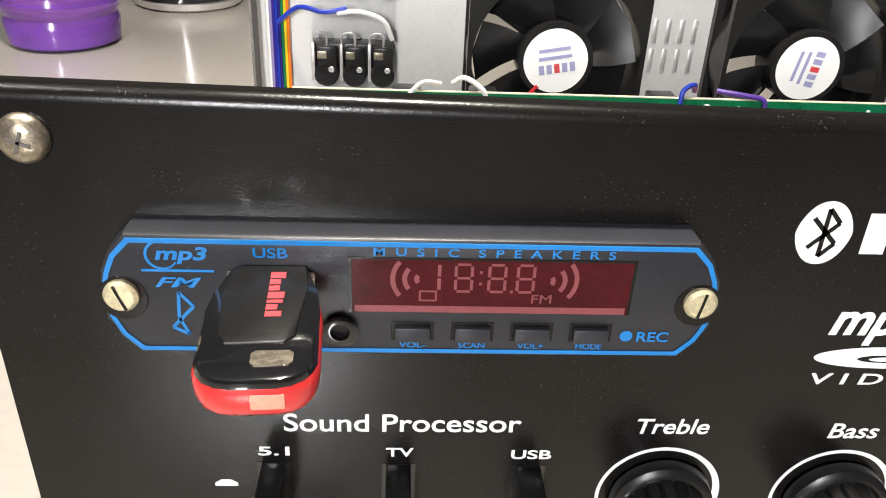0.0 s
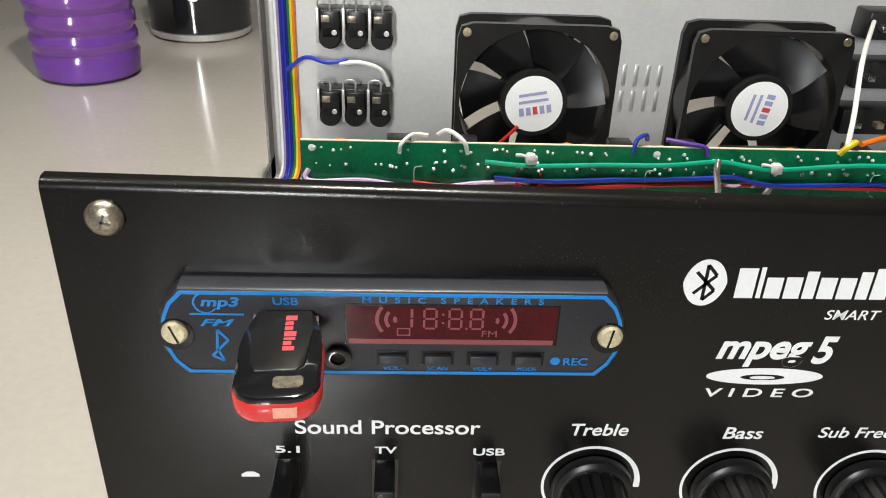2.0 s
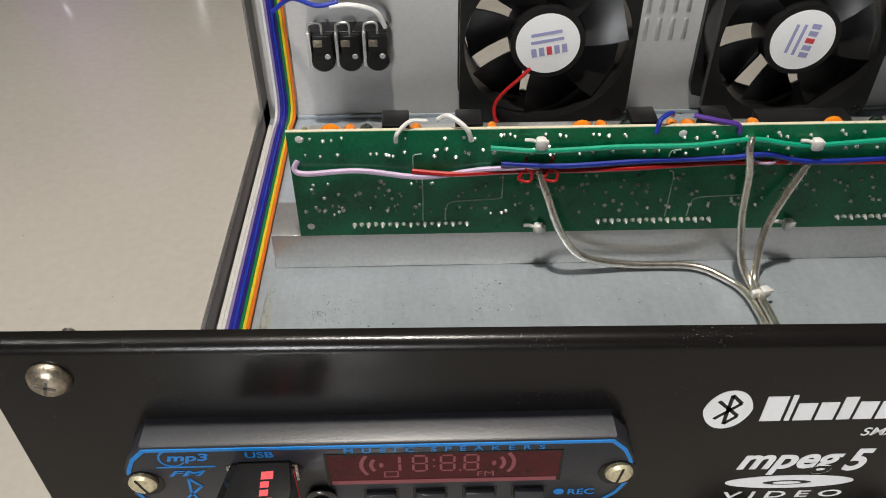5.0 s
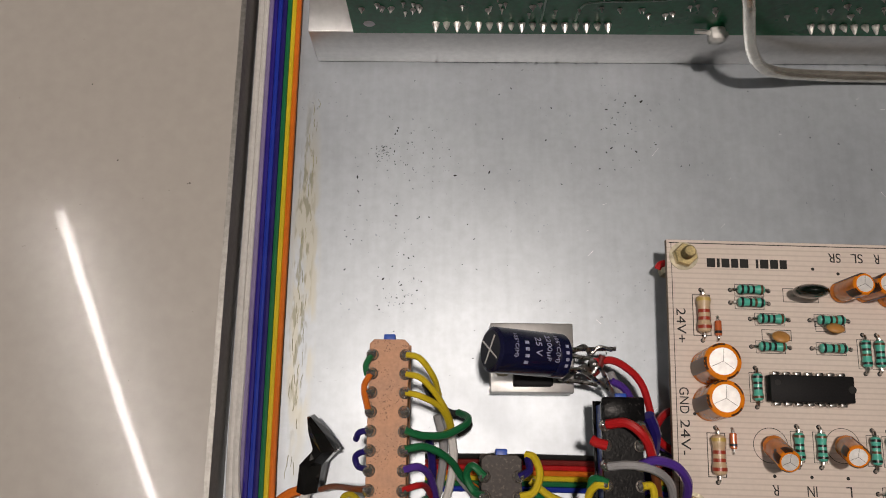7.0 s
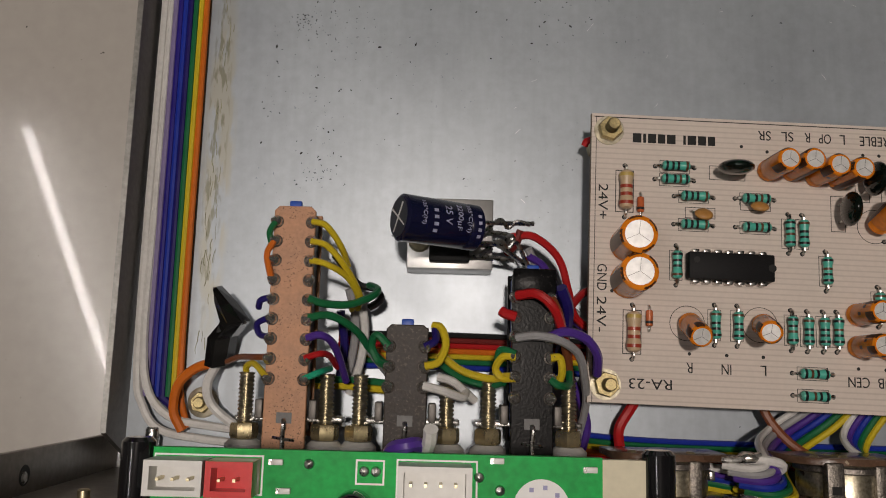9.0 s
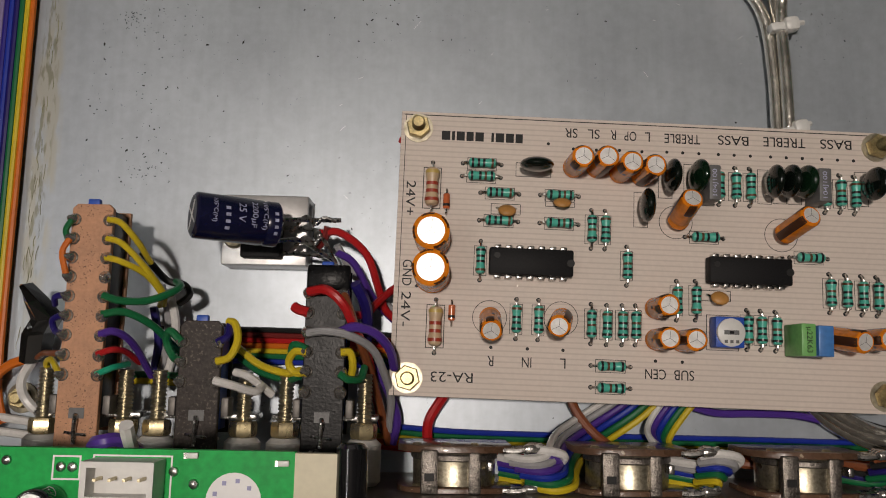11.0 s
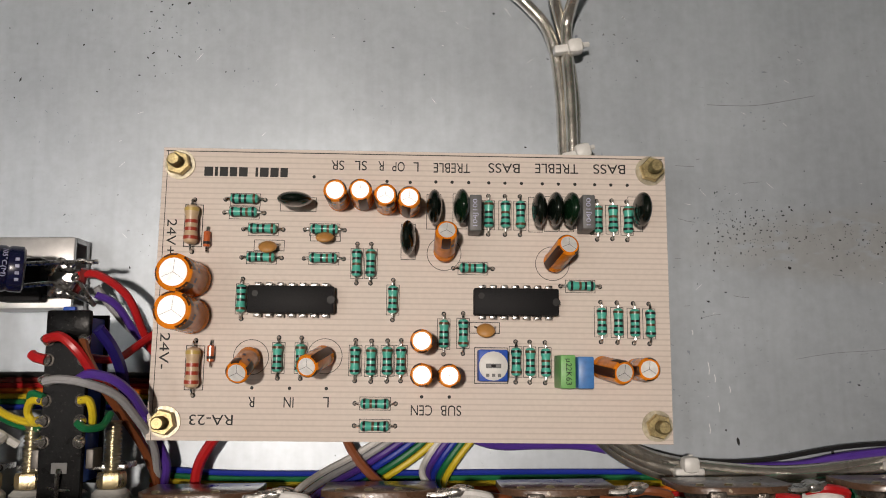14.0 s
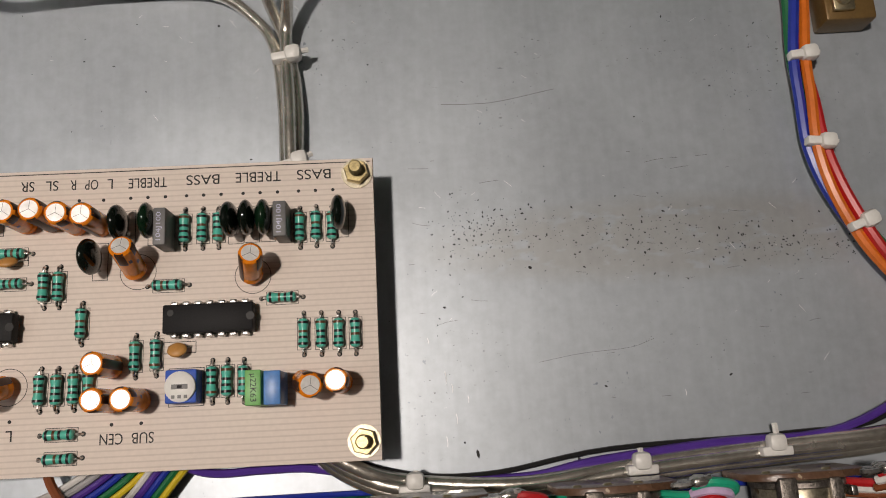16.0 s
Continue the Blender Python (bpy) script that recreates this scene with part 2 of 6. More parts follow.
GREENPCB = mat("green_solder_mask", (0.004, 0.16, 0.065), 0.3, var=0.3, big=90, fine=700, bump=0.08, coat=0.2)
BRIGHTPCB = mat("bright_green_solder_mask", (0.003, 0.37, 0.07), 0.5, var=0.2, big=120, bump=0.05)
CREAM = mat("cream_board", (0.62, 0.57, 0.42), 0.55, var=0.06)
PHENOL = specks(mat("phenolic_tan", (0.47, 0.235, 0.125), 0.55, var=0.15, big=160, fine=1300, bump=0.15), (0.16, 0.08, 0.04), 2600, 0.62, (1, 1, 1), 200, 0.4)
# Lighter specks put glare into the colour of the two dark strips.
DARKPHENOL = specks(mat("phenolic_dark", (0.042, 0.034, 0.03), 0.42, var=0.45, big=500, fine=1500, bump=0.16), (0.11, 0.09, 0.075), 1500, 0.6, (1, 1, 1), 300, 0.4)
BLACKPHENOL = specks(mat("phenolic_black", (0.006, 0.006, 0.0065), 0.3, var=0.4, big=400, fine=1500, bump=0.16), (0.03, 0.028, 0.026), 1500, 0.64, (1, 1, 1), 300, 0.4)
NYLON = mat("white_nylon", (0.66, 0.655, 0.63), 0.4, var=0.06, bump=0.03)
CLEARPVC = mat("clear_pvc_over_tin", (0.8, 0.76, 0.68), 0.24, 0.9, var=0.25, big=160, fine=700, bump=0.3, coat=1.0)
TAPE = mat("black_tape", (0.007, 0.007, 0.007), 0.2, var=0.2, big=400, bump=0.1, coat=0.4)
PURPLEGLASS = mat("purple_plastic_bottle", (0.4, 0.15, 0.64), 0.1, var=0.12, big=12, fine=100, bump=0.02, trans=0.75)
PURPLEDARK = mat("purple_liquid", (0.12, 0.015, 0.42), 0.15, var=0.15, big=15, fine=100, bump=0.02)
STICKER = mat("white_sticker", (0.78, 0.78, 0.78), 0.5, var=0.03, bump=0)
PALEPRINT = mat("faded_print", (0.36, 0.37, 0.5), 0.4, var=0.3, big=900, bump=0)
GREYINK = mat("grey_blue_ink", (0.3, 0.3, 0.5), 0.5, bump=0)
REDINK = mat("red_ink", (0.55, 0.05, 0.06), 0.5, bump=0)
WAFER = specks(mat("brown_wafer", (0.11, 0.06, 0.036), 0.3, var=0.35, big=220, fine=1300, bump=0.25, coat=0.3), (0.4, 0.32, 0.22), 900, 0.64, (1, 1, 1), 200, 0.45)
GLUE = mat("dried_glue", (0.24, 0.24, 0.14), 0.6, var=0.4, big=250, fine=900, bump=0.4)
INSULATION = {n: mat("insulation_" + n, c, 0.34, var=0.1, big=120, bump=0.03, coat=0.15) for n, c in {
    "white": (0.66, 0.65, 0.63), "grey": (0.32, 0.32, 0.33), "purple": (0.075, 0.03, 0.25), "blue": (0.012, 0.03, 0.3), "navy": (0.016, 0.01, 0.12), "indigo": (0.022, 0.014, 0.19),
    "green": (0.008, 0.13, 0.045), "teal": (0.01, 0.33, 0.19), "yellow": (0.58, 0.44, 0.02), "orange": (0.6, 0.14, 0.012), "red": (0.42, 0.012, 0.014),
    "brown": (0.2, 0.06, 0.022), "black": (0.012, 0.012, 0.012), "lilac": (0.55, 0.42, 0.62), "maroon": (0.16, 0.018, 0.016), "violet": (0.22, 0.18, 0.34), "pink": (0.6, 0.35, 0.4)}.items()}

for m, level in ((ICBLACK, 0.12), (BLACKPAINT, 0.3), (BLACKINK, 0.2), (BRIGHTPCB, 0.2), (GREENPCB, 0.3), (BLACKPLASTIC, 0.27), (FILMCAP, 0.4), (FILMGREEN, 0.4), (MODPLASTIC, 0.4), (BLACKPHENOL, 0.08), (DARKPHENOL, 0.13), (ORANGE, 0.35), (REDGLASS, 0.22)):
    m.node_tree.nodes["Principled BSDF"].inputs["Specular IOR Level"].default_value = level

# ---- building helpers, in millimetres ----
MM = 0.001


def V(*p):
    return Vector(p) * MM


def box(bm, x0, y0, z0, x1, y1, z1, bevel=0.0, m=None):
    made = bmesh.ops.create_cube(bm, size=1, matrix=(m or Matrix()) @ Matrix.Translation(V((x0 + x1) / 2, (y0 + y1) / 2, (z0 + z1) / 2)) @ Matrix.Diagonal((abs(x1 - x0) * MM, abs(y1 - y0) * MM, abs(z1 - z0) * MM, 1)))
    if bevel:
        edges = {e for v in made["verts"] for e in v.link_edges}
        bmesh.ops.bevel(bm, geom=list(edges), offset=bevel * MM, segments=2, affect="EDGES", profile=0.5)
    return bm


def turn(bm, profile, base, tip, n=20, ribs=0, depth=0.0):
    """A turned body: rows of (distance along the axis, radius) from base towards tip; ribs cut grooves into it."""
    a, axis = V(*base), (V(*tip) - V(*base)).normalized()
    u = axis.orthogonal().normalized()
    w = axis.cross(u)
    rings = []
    for d, r in profile:
        ring = []
        for k in range(n):
            g = 2 * math.pi * k / n
            rr = r * MM * (1 - (depth if ribs and k % (n // ribs) == 0 else 0))
            ring.append(bm.verts.new(a + axis * d * MM + (u * math.cos(g) + w * math.sin(g)) * rr))
        rings.append(ring)
    for lo, hi in zip(rings, rings[1:]):
        for k in range(n):
            bm.faces.new((lo[k], lo[(k + 1) % n], hi[(k + 1) % n], hi[k]))
    bm.faces.new(rings[0][::-1])
    bm.faces.new(rings[-1])
    return bm


def rod(bm, base, tip, r, n=12):
    length = (Vector(tip) - Vector(base)).length
    e = min(r * 0.25, length * 0.2)
    return turn(bm, [(0, r - e), (e, r), (length - e, r), (length, r - e)], base, tip, n)


def smooth_line(pts, step=6):
    p = [Vector(q) for q in pts]
    p = [p[0] * 2 - p[1]] + p + [p[-1] * 2 - p[-2]]
    out = []
    for i in range(1, len(p) - 2):
        a, b, c, d = p[i - 1:i + 3]
        for k in range(step):
            t = k / step
            out.append(0.5 * (2 * b + (c - a) * t + (2 * a - 5 * b + 4 * c - d) * t * t + (3 * b - a - 3 * c + d) * t ** 3))
    return out + [p[-2]]


def tube(bm, pts, r, n=8, step=6):
    line = [q * MM for q in smooth_line(pts, step)]
    u, rings = None, []
    for i, q in enumerate(line):
        way = (line[min(i + 1, len(line) - 1)] - line[max(i - 1, 0)]).normalized()
        u = way.orthogonal() if u is None else u - way * u.dot(way)
        u.normalize()
        w = way.cross(u)
        rings.append([bm.verts.new(q + (u * math.cos(2 * math.pi * k / n) + w * math.sin(2 * math.pi * k / n)) * r * MM) for k in range(n)])
    for lo, hi in zip(rings, rings[1:]):
        for k in range(n):
            bm.faces.new((lo[k], lo[(k + 1) % n], hi[(k + 1) % n], hi[k]))
    bm.faces.new(rings[0][::-1])
    bm.faces.new(rings[-1])
    return bm


def prism(bm, outline, axis, d0, d1, bevel=0.0):
    """An outline in a plane, drawn out along the axis from d0 to d1 (axis y: outline in x, z)."""
    def at(p, d):
        return V(p[0], d, p[1]) if axis == "y" else V(p[0], p[1], d) if axis == "z" else V(d, p[0], p[1])
    lo, hi = [bm.verts.new(at(p, d0)) for p in outline], [bm.verts.new(at(p, d1)) for p in outline]
    faces = [bm.faces.new(lo), bm.faces.new(hi[::-1])]
    n = len(outline)
    faces += [bm.faces.new((lo[k], hi[k], hi[(k + 1) % n], lo[(k + 1) % n])) for k in range(n)]
    if bevel:
        bmesh.ops.bevel(bm, geom=list({e for v in hi for e in v.link_edges if e.other_vert(v) in hi}), offset=bevel * MM, segments=2, affect="EDGES", profile=0.5)
    return bm


def band(bm, outer, inner, axis, d0, d1, closed=True):
    """A flat frame between two outlines, with depth."""
    def at(p, d):
        return V(p[0], d, p[1]) if axis == "y" else V(p[0], p[1], d)
    rows = [[bm.verts.new(at(p, d)) for p in line] for line, d in ((outer, d0), (outer, d1), (inner, d1), (inner, d0))]
    n = len(outer)
    for k in range(n if closed else n - 1):
        j = (k + 1) % n
        for a, b in ((0, 1), (1, 2), (2, 3), (3, 0)):
            bm.faces.new((rows[a][k], rows[a][j], rows[b][j], rows[b][k]))
    return bm


def part(name, bm, material, parent=None, label="", local=False, flat=False):
    me = bpy.data.meshes.new(name)
    bmesh.ops.recalc_face_normals(bm, faces=bm.faces[:])
    bm.to_mesh(me)
    bm.free()
    me.materials.append(material)
    if not flat:
        me.polygons.foreach_set("use_smooth", [True] * len(me.polygons))
        me.set_sharp_from_angle(angle=radians(38))
    ob = new(name, me)
    if parent:
        top = parent
        while top.parent:
            top = top.parent
        if not local:
            me.transform(top.matrix_basis.inverted())
        ob.parent = parent
    return tagged(ob, label)


def thing(name, label, category, at=(0, 0, 0), rz=0.0, ry=0.0, group="", kind=""):
    ob = new(name)
    ob.matrix_basis = pose(*V(*at), 0, ry, rz)
    ob.empty_display_size = 0.005
    return tagged(ob, label, category, group, kind)


def lettering(text, place, width, height, material, parent, plane="panel", turned=0.0, shear=0.0, bold=0.0, local=False, align="CENTER", name="lettering"):
    data = bpy.data.curves.new("letters", "FONT")
    data.body, data.align_x, data.align_y, data.extrude, data.shear, data.offset = text, "CENTER", "CENTER", 0.02, shear, bold
    ob = bpy.data.objects.new("letters", data)
    me = bpy.data.meshes.new_from_object(ob)
    bpy.data.objects.remove(ob)
    co = np.array([v.co[:] for v in me.vertices])
    lo, hi = co.min(axis=0), co.max(axis=0)
    size = np.maximum(hi - lo, 1e-6)
    for v in me.vertices:
        q = (np.array(v.co[:]) - (lo + hi) / 2) / size
        v.co = Vector((q[0] * width, q[1] * height, q[2] * 0.08)) * MM
    face = Matrix.Rotation(radians(90), 4, "X") if plane == "panel" else Matrix()
    me.transform(Matrix.Translation(V(*place)) @ face @ Matrix.Rotation(radians(turned), 4, "Z"))
    me.name = name
    me.materials.append(material)
    made = new(name, me)
    top = parent
    while top.parent:
        top = top.parent
    if not local:
        me.transform(top.matrix_basis.inverted())
    made.parent = parent
    return made


def bars(widths, x, z, height, depth, material, parent, gap=0.5, axis="y", name="printed_bar", lean=0.0):
    """A brand's word as plain blocks, one for each letter."""
    for w, h in widths:
        bm = bmesh.new()
        s = lean * height * h
        if axis == "y":
            prism(bm, [(x, z), (x + w, z), (x + w + s, z + height * h), (x + s, z + height * h)], "y", depth, depth - 0.08)
        else:
            prism(bm, [(x, z), (x + w, z), (x + w, z + height * h), (x, z + height * h)], "z", depth, depth + 0.06)
        part(name, bm, material, parent, flat=True, local=axis != "y")
        x += w + gap


def wire(name, colour, pts, r, label, group="", n=8):
    bm = tube(bmesh.new(), pts, r, n)
    return tagged(part(name, bm, INSULATION[colour] if colour in INSULATION else CLEARPVC), label, "wire", group)


def circle(x, z, r, n=32, a0=0.0, a1=360.0):
    return [(x + r * math.cos(radians(a0 + (a1 - a0) * k / n)), z + r * math.sin(radians(a0 + (a1 - a0) * k / n))) for k in range(n + (0 if a1 - a0 >= 360 else 1))]

# ---- the room, which closes the place ----
TABLE_Z = -13.0


def room():
    for name, b in {"floor": (-2200, -2400, -810, 2600, 2400, -780), "ceiling": (-2200, -2400, 2400, 2600, 2400, 2440), "wall_north": (-2200, 2400, -780, 2600, 2440, 2400),
                    "wall_south": (-2200, -2440, -780, 2600, -2400, 2400), "wall_west": (-2240, -2400, -780, -2200, 2400, 2400), "wall_east": (2600, -2400, -780, 2640, 2400, 2400)}.items():
        tagged(part(name, box(bmesh.new(), *b), WALLPAINT), "plain off-white painted room surface", "room", kind="structure")


room()


def work_table():
    t = thing("table", "glossy pale table top with a reflective surface", "table", (0, 100, TABLE_Z))
    part("tabletop", box(bmesh.new(), -900, -500, TABLE_Z - 26, 1100, 1100, TABLE_Z, 3), TABLE, t)
    for x in (-820, 1020):
        for y in (-420, 1020):
            part("leg", box(bmesh.new(), x - 30, y - 30, -780, x + 30, y + 30, TABLE_Z - 26, 3), DARKSTEEL, t)


work_table()


def tube_light():
    # The bright tube that mirrors itself in the table top.
    a, b = Vector(TUBE_A), Vector(TUBE_B)
    t = thing("tube_light", "white fluorescent tube light with a slim batten", "lamp", a)
    glow = mat("tube_glow", (1.0, 0.98, 0.94), 0.5, bump=0, glow=TUBE_GLOW)
    part("tube", rod(bmesh.new(), a, b, 13, 16), glow, t, "glowing white tube")
    up = Vector((0, 0, 34))
    part("batten", rod(bmesh.new(), a + up, b + up, 18, 8), WHITEINK, t)
    for p in (a, b):
        part("tube_holder", rod(bmesh.new(), p - Vector((0, 0, 16)), Vector((p.x, p.y, 2400)), 13, 10), WHITEINK, t)


TUBE_A, TUBE_B, TUBE_GLOW = (-1235, 503, 2050), (-805, -570, 2050), 88.0
tube_light()


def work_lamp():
    # Made-up body and cord for the added light; no such lamp hangs here.
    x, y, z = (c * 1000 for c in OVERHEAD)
    t = thing("work_lamp", "unseen added lamp body round the stand-in light over the tray", "lamp", (x, y, z + 6))
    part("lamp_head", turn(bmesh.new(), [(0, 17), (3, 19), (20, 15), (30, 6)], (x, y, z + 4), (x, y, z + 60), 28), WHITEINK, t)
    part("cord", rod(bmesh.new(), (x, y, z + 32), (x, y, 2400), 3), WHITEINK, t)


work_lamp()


# ---- chassis ----
LENGTH, BACK, TOP = 430.0, 257.0, 112.0
FAN_X, FAN_Y, FAN_Z, FAN_H = (135.6, 251.8), 232.7, 51.0, 40.0


def chassis():
    t = thing("chassis", "galvanised steel amplifier tray with low side lips, open on top", "chassis", (0, 4, -1.2))
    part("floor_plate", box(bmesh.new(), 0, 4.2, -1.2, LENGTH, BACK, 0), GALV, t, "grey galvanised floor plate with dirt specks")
    # low side lips, cut away towards the front
    for x in (-1.2, LENGTH):
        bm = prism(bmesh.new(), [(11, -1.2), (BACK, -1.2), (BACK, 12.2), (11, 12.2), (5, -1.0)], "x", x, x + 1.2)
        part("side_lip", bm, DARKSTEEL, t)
        part("lip_edge", box(bmesh.new(), x - 0.05, 11, 12.2, x + 1.25, BACK - 1, 12.6), EDGE, t)
    # rear wall with a round opening behind each fan
    y0, y1 = BACK, BACK + 1.2
    xs = [0, FAN_X[0] - FAN_H, FAN_X[0] + FAN_H, FAN_X[1] - FAN_H, FAN_X[1] + FAN_H, LENGTH]
    for a, b in ((0, 1), (2, 3), (4, 5)):
        part("rear_panel", box(bmesh.new(), xs[a], y0, 0, xs[b], y1, TOP), REARWALL, t, "grey steel rear wall")
    for c in FAN_X:
        part("rear_panel", box(bmesh.new(), c - FAN_H, y0, 0, c + FAN_H, y1, FAN_Z - FAN_H), REARWALL, t)
        part("rear_panel", box(bmesh.new(), c - FAN_H, y0, FAN_Z + FAN_H, c + FAN_H, y1, TOP), REARWALL, t)
        n = 48
        outer = []
        for k in range(n):
            g = 2 * math.pi * k / n
            s = FAN_H / max(abs(math.cos(g)), abs(math.sin(g)))
            outer.append((c + s * math.cos(g), FAN_Z + s * math.sin(g)))
        part("fan_opening", band(bmesh.new(), outer, circle(c, FAN_Z, 37.5, n), "y", y0, y1), REARWALL, t)
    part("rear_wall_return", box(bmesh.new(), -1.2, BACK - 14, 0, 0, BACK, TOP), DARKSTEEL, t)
    part("rear_fold", box(bmesh.new(), 14, BACK - 1.5, 0, LENGTH, BACK, 2.2, 0.6), GALV, t)
    for row in (41, 55):
        for k in range(4):
            part("vent_slot", box(bmesh.new(), 184.4 + 6.3 * k, BACK - 0.35, row, 186.6 + 6.3 * k, BACK - 0.02, row + 11, 0.1), ALU, t)
    for x in (30, 400):
        for y in (40, 220):
            part("rubber_foot", turn(bmesh.new(), [(0, 9), (11.7, 11)], (x, y, TABLE_Z), (x, y, 0), 16), BLACKPLASTIC, t)


chassis()


def hex_nut(bm, c, r, h, axis=(0, 0, 1), turn_by=0.0):
    a = Vector(axis)
    return turn(bm, [(0, r * 0.92), (0.2 * h, r), (0.8 * h, r), (h, r * 0.92)], c, tuple(Vector(c) + a), 6)


def thread(bm, base, tip, r, pitch=0.8):
    length = (Vector(tip) - Vector(base)).length
    rows, d = [], 0.0
    while d < length:
        rows += [(d, r * 0.76), (d + pitch / 2, r)]
        d += pitch
    return turn(bm, rows + [(length, r * 0.8)], base, tip, 12)


def floor_nut(x, y):
    t = thing("floor_nut", "brass nut and washer on a bolt through the floor", "nut", (x, y, 0), group="floor nuts")
    part("washer", turn(bmesh.new(), [(0, 3.7), (0.5, 3.7), (0.6, 3.5)], (x, y, 0), (x, y, 5), 20), WASHER, t)
    part("nut", hex_nut(bmesh.new(), (x, y, 0.6), 2.6, 2.2), OLDBRASS, t)
    part("bolt_end", thread(bmesh.new(), (x, y, 0.6), (x, y, 4.6), 1.4), OLDBRASS, t)


for place in ((17.9, 17.9), (19.4, 240.5)):
    floor_nut(*place)


def cross_screw(x, z, parent, r=4.2):
    head = part("screw", turn(bmesh.new(), [(0, r), (0.8, r), (1.9, r * 0.8), (2.5, r * 0.45), (2.6, 0.2)], (x, 0, z), (x, -5, z), 24), SCREW, parent, "worn cross-head screw")
    for g in (20, 110):
        c, s = math.cos(radians(g)), math.sin(radians(g))
        m = Matrix.Translation(V(x, -2.4, z)) @ Matrix.Rotation(radians(g), 4, "Y")
        part("cross_slot", box(bmesh.new(), -1.9, -0.3, -0.28, 1.9, 0.6, 0.28, 0, m), DARKSTEEL, head)
    bm = rod(bmesh.new(), (x, 3.9, z), (x, 12, z), 1.6)
    part("screw_end", bm, CHROME, parent)


P_LEFT, P_TOP, P_BOTTOM, P_RIGHT = -5.0, 110.6, -5.0, 440.0
KNOBS = ((121.9, 24.8), (159.4, 24.3), (196.6, 23.9))
SWITCHES = ((42.4, 33.3, -17.0), (67.4, 33.0, -11.0), (94.0, 32.6, -11.0))


def front_panel():
    t = thing("front_panel", "black powder-coated amplifier front panel with white printing", "panel", (P_LEFT, 0, P_BOTTOM))
    # one bent sheet: upright face, rounded bend, short fold to the rear
    bend = [(2.6 - 2.6 * math.cos(radians(g)), P_TOP - 2.6 + 2.6 * math.sin(radians(g))) for g in range(0, 91, 15)]
    inside = [(2.6 - math.cos(radians(g)), P_TOP - 2.6 + math.sin(radians(g))) for g in range(90, -1, -30)]
    bm = prism(bmesh.new(), [(0, P_BOTTOM)] + bend + [(4.2, P_TOP - 0.02), (4.2, P_TOP - 1.6)] + inside + [(1.6, P_BOTTOM)], "x", P_LEFT, P_RIGHT)
    # the top edge drops a little along its length
    for v in bm.verts:
        if v.co.x > 0.4 and v.co.z > 0.09:
            v.co.z -= 0.0068
    part("panel_plate", bm, BLACKPAINT, t)
    part("panel_back", box(bmesh.new(), P_LEFT + 1.7, 1.62, P_BOTTOM + 0.4, P_RIGHT - 1.7, 1.74, P_TOP - 11), REARFACE, t, "bare dull steel inner face with shade in its colour")
    for x in (P_LEFT, P_RIGHT - 1.6):
        fold = part("side_fold", box(bmesh.new(), x, 1.62, P_BOTTOM, x + 1.6, 9.8, P_TOP - 11, 0.25), BLACKPAINT, t)
        part("fold_face", box(bmesh.new(), x + 0.1, 1.75, P_BOTTOM + 0.3, x + 1.72, 9.86, P_TOP - 11.2, 0.1), REARFACE, fold, "bare dull steel inner face with shade in its colour")
    hole = turn(bmesh.new(), [(0, 2.0), (0.12, 1.9)], (P_LEFT + 1.72, 5.2, 41), (P_LEFT + 5, 5.2, 41), 18)
    part("screw_hole", hole, BLACKINK, t)
    part("hole_rim", turn(bmesh.new(), [(0, 1.2), (0.3, 0.9)], (P_LEFT + 1.8, 4.8, 41.2), (P_LEFT + 5, 4.8, 41.2), 14), CHROME, t)
    part("stud", rod(bmesh.new(), (11.8, 1.74, 50), (11.8, 4.4, 50), 1.1), BRASS, t)
    part("floor_flange", box(bmesh.new(), 0, 1.74, -1.2, 410, 4.2, 0), GALV, t)
    for x in (7.6, 427):
        for z in (101.9, 3.8):
            cross_screw(x, z, t)
    # lettering
    y = -0.06
    for text, x, z, w, h, sh, b in (("Sound Processor", 68.2, 44.0, 46.6, 4.5, 0, 0.012), ("5.1", 42.6, 36.6, 6.2, 2.3, 0, 0.02), ("TV", 67.6, 36.4, 5.6, 2.3, 0, 0.02), ("USB", 94.2, 35.9, 8.2, 2.4, 0, 0.02),
                                    ("1", 46.0, 5.6, 0.9, 2.3, 0, 0.02), ("DTH", 67.7, 5.5, 7.8, 2.4, 0, 0.02), ("AUX", 93.6, 5.3, 7.8, 2.4, 0, 0.02),
                                    ("Treble", 122.1, 43.5, 14.8, 3.9, 0.15, 0.014), ("Bass", 159.6, 42.6, 10.4, 3.9, 0.15, 0.014), ("Sub Frequency", 196.2, 42.4, 33.5, 4.6, 0.15, 0.012),
                                    ("SMART", 178, 79.2, 13.4, 2.7, 0.2, 0.008), ("V I D E O", 160.6, 55.8, 27.6, 2.7, 0.1, 0.014)):
        lettering(text, (x, y, z), w, h, WHITEINK, t, shear=sh, bold=b)
    # brand marks as plain shapes
    mark = part("emblem", prism(bmesh.new(), [(140.8 + 5.1 * math.cos(g) * (1 - 0.06 * abs(math.sin(2 * g))), 87.6 + 6.2 * math.sin(g)) for g in [2 * math.pi * k / 40 for k in range(40)]], "y", 0, -0.08), WHITEINK, t, flat=True)
    for a, b in (((138.4, 84.7), (143.2, 89.6)), ((143.2, 89.6), (140.8, 92.3)), ((140.8, 92.3), (140.8, 83)), ((140.8, 83), (143.2, 85.6)), ((143.2, 85.6), (138.4, 90.5))):
        d = Vector((b[0] - a[0], b[1] - a[1])).normalized().orthogonal() * 0.42
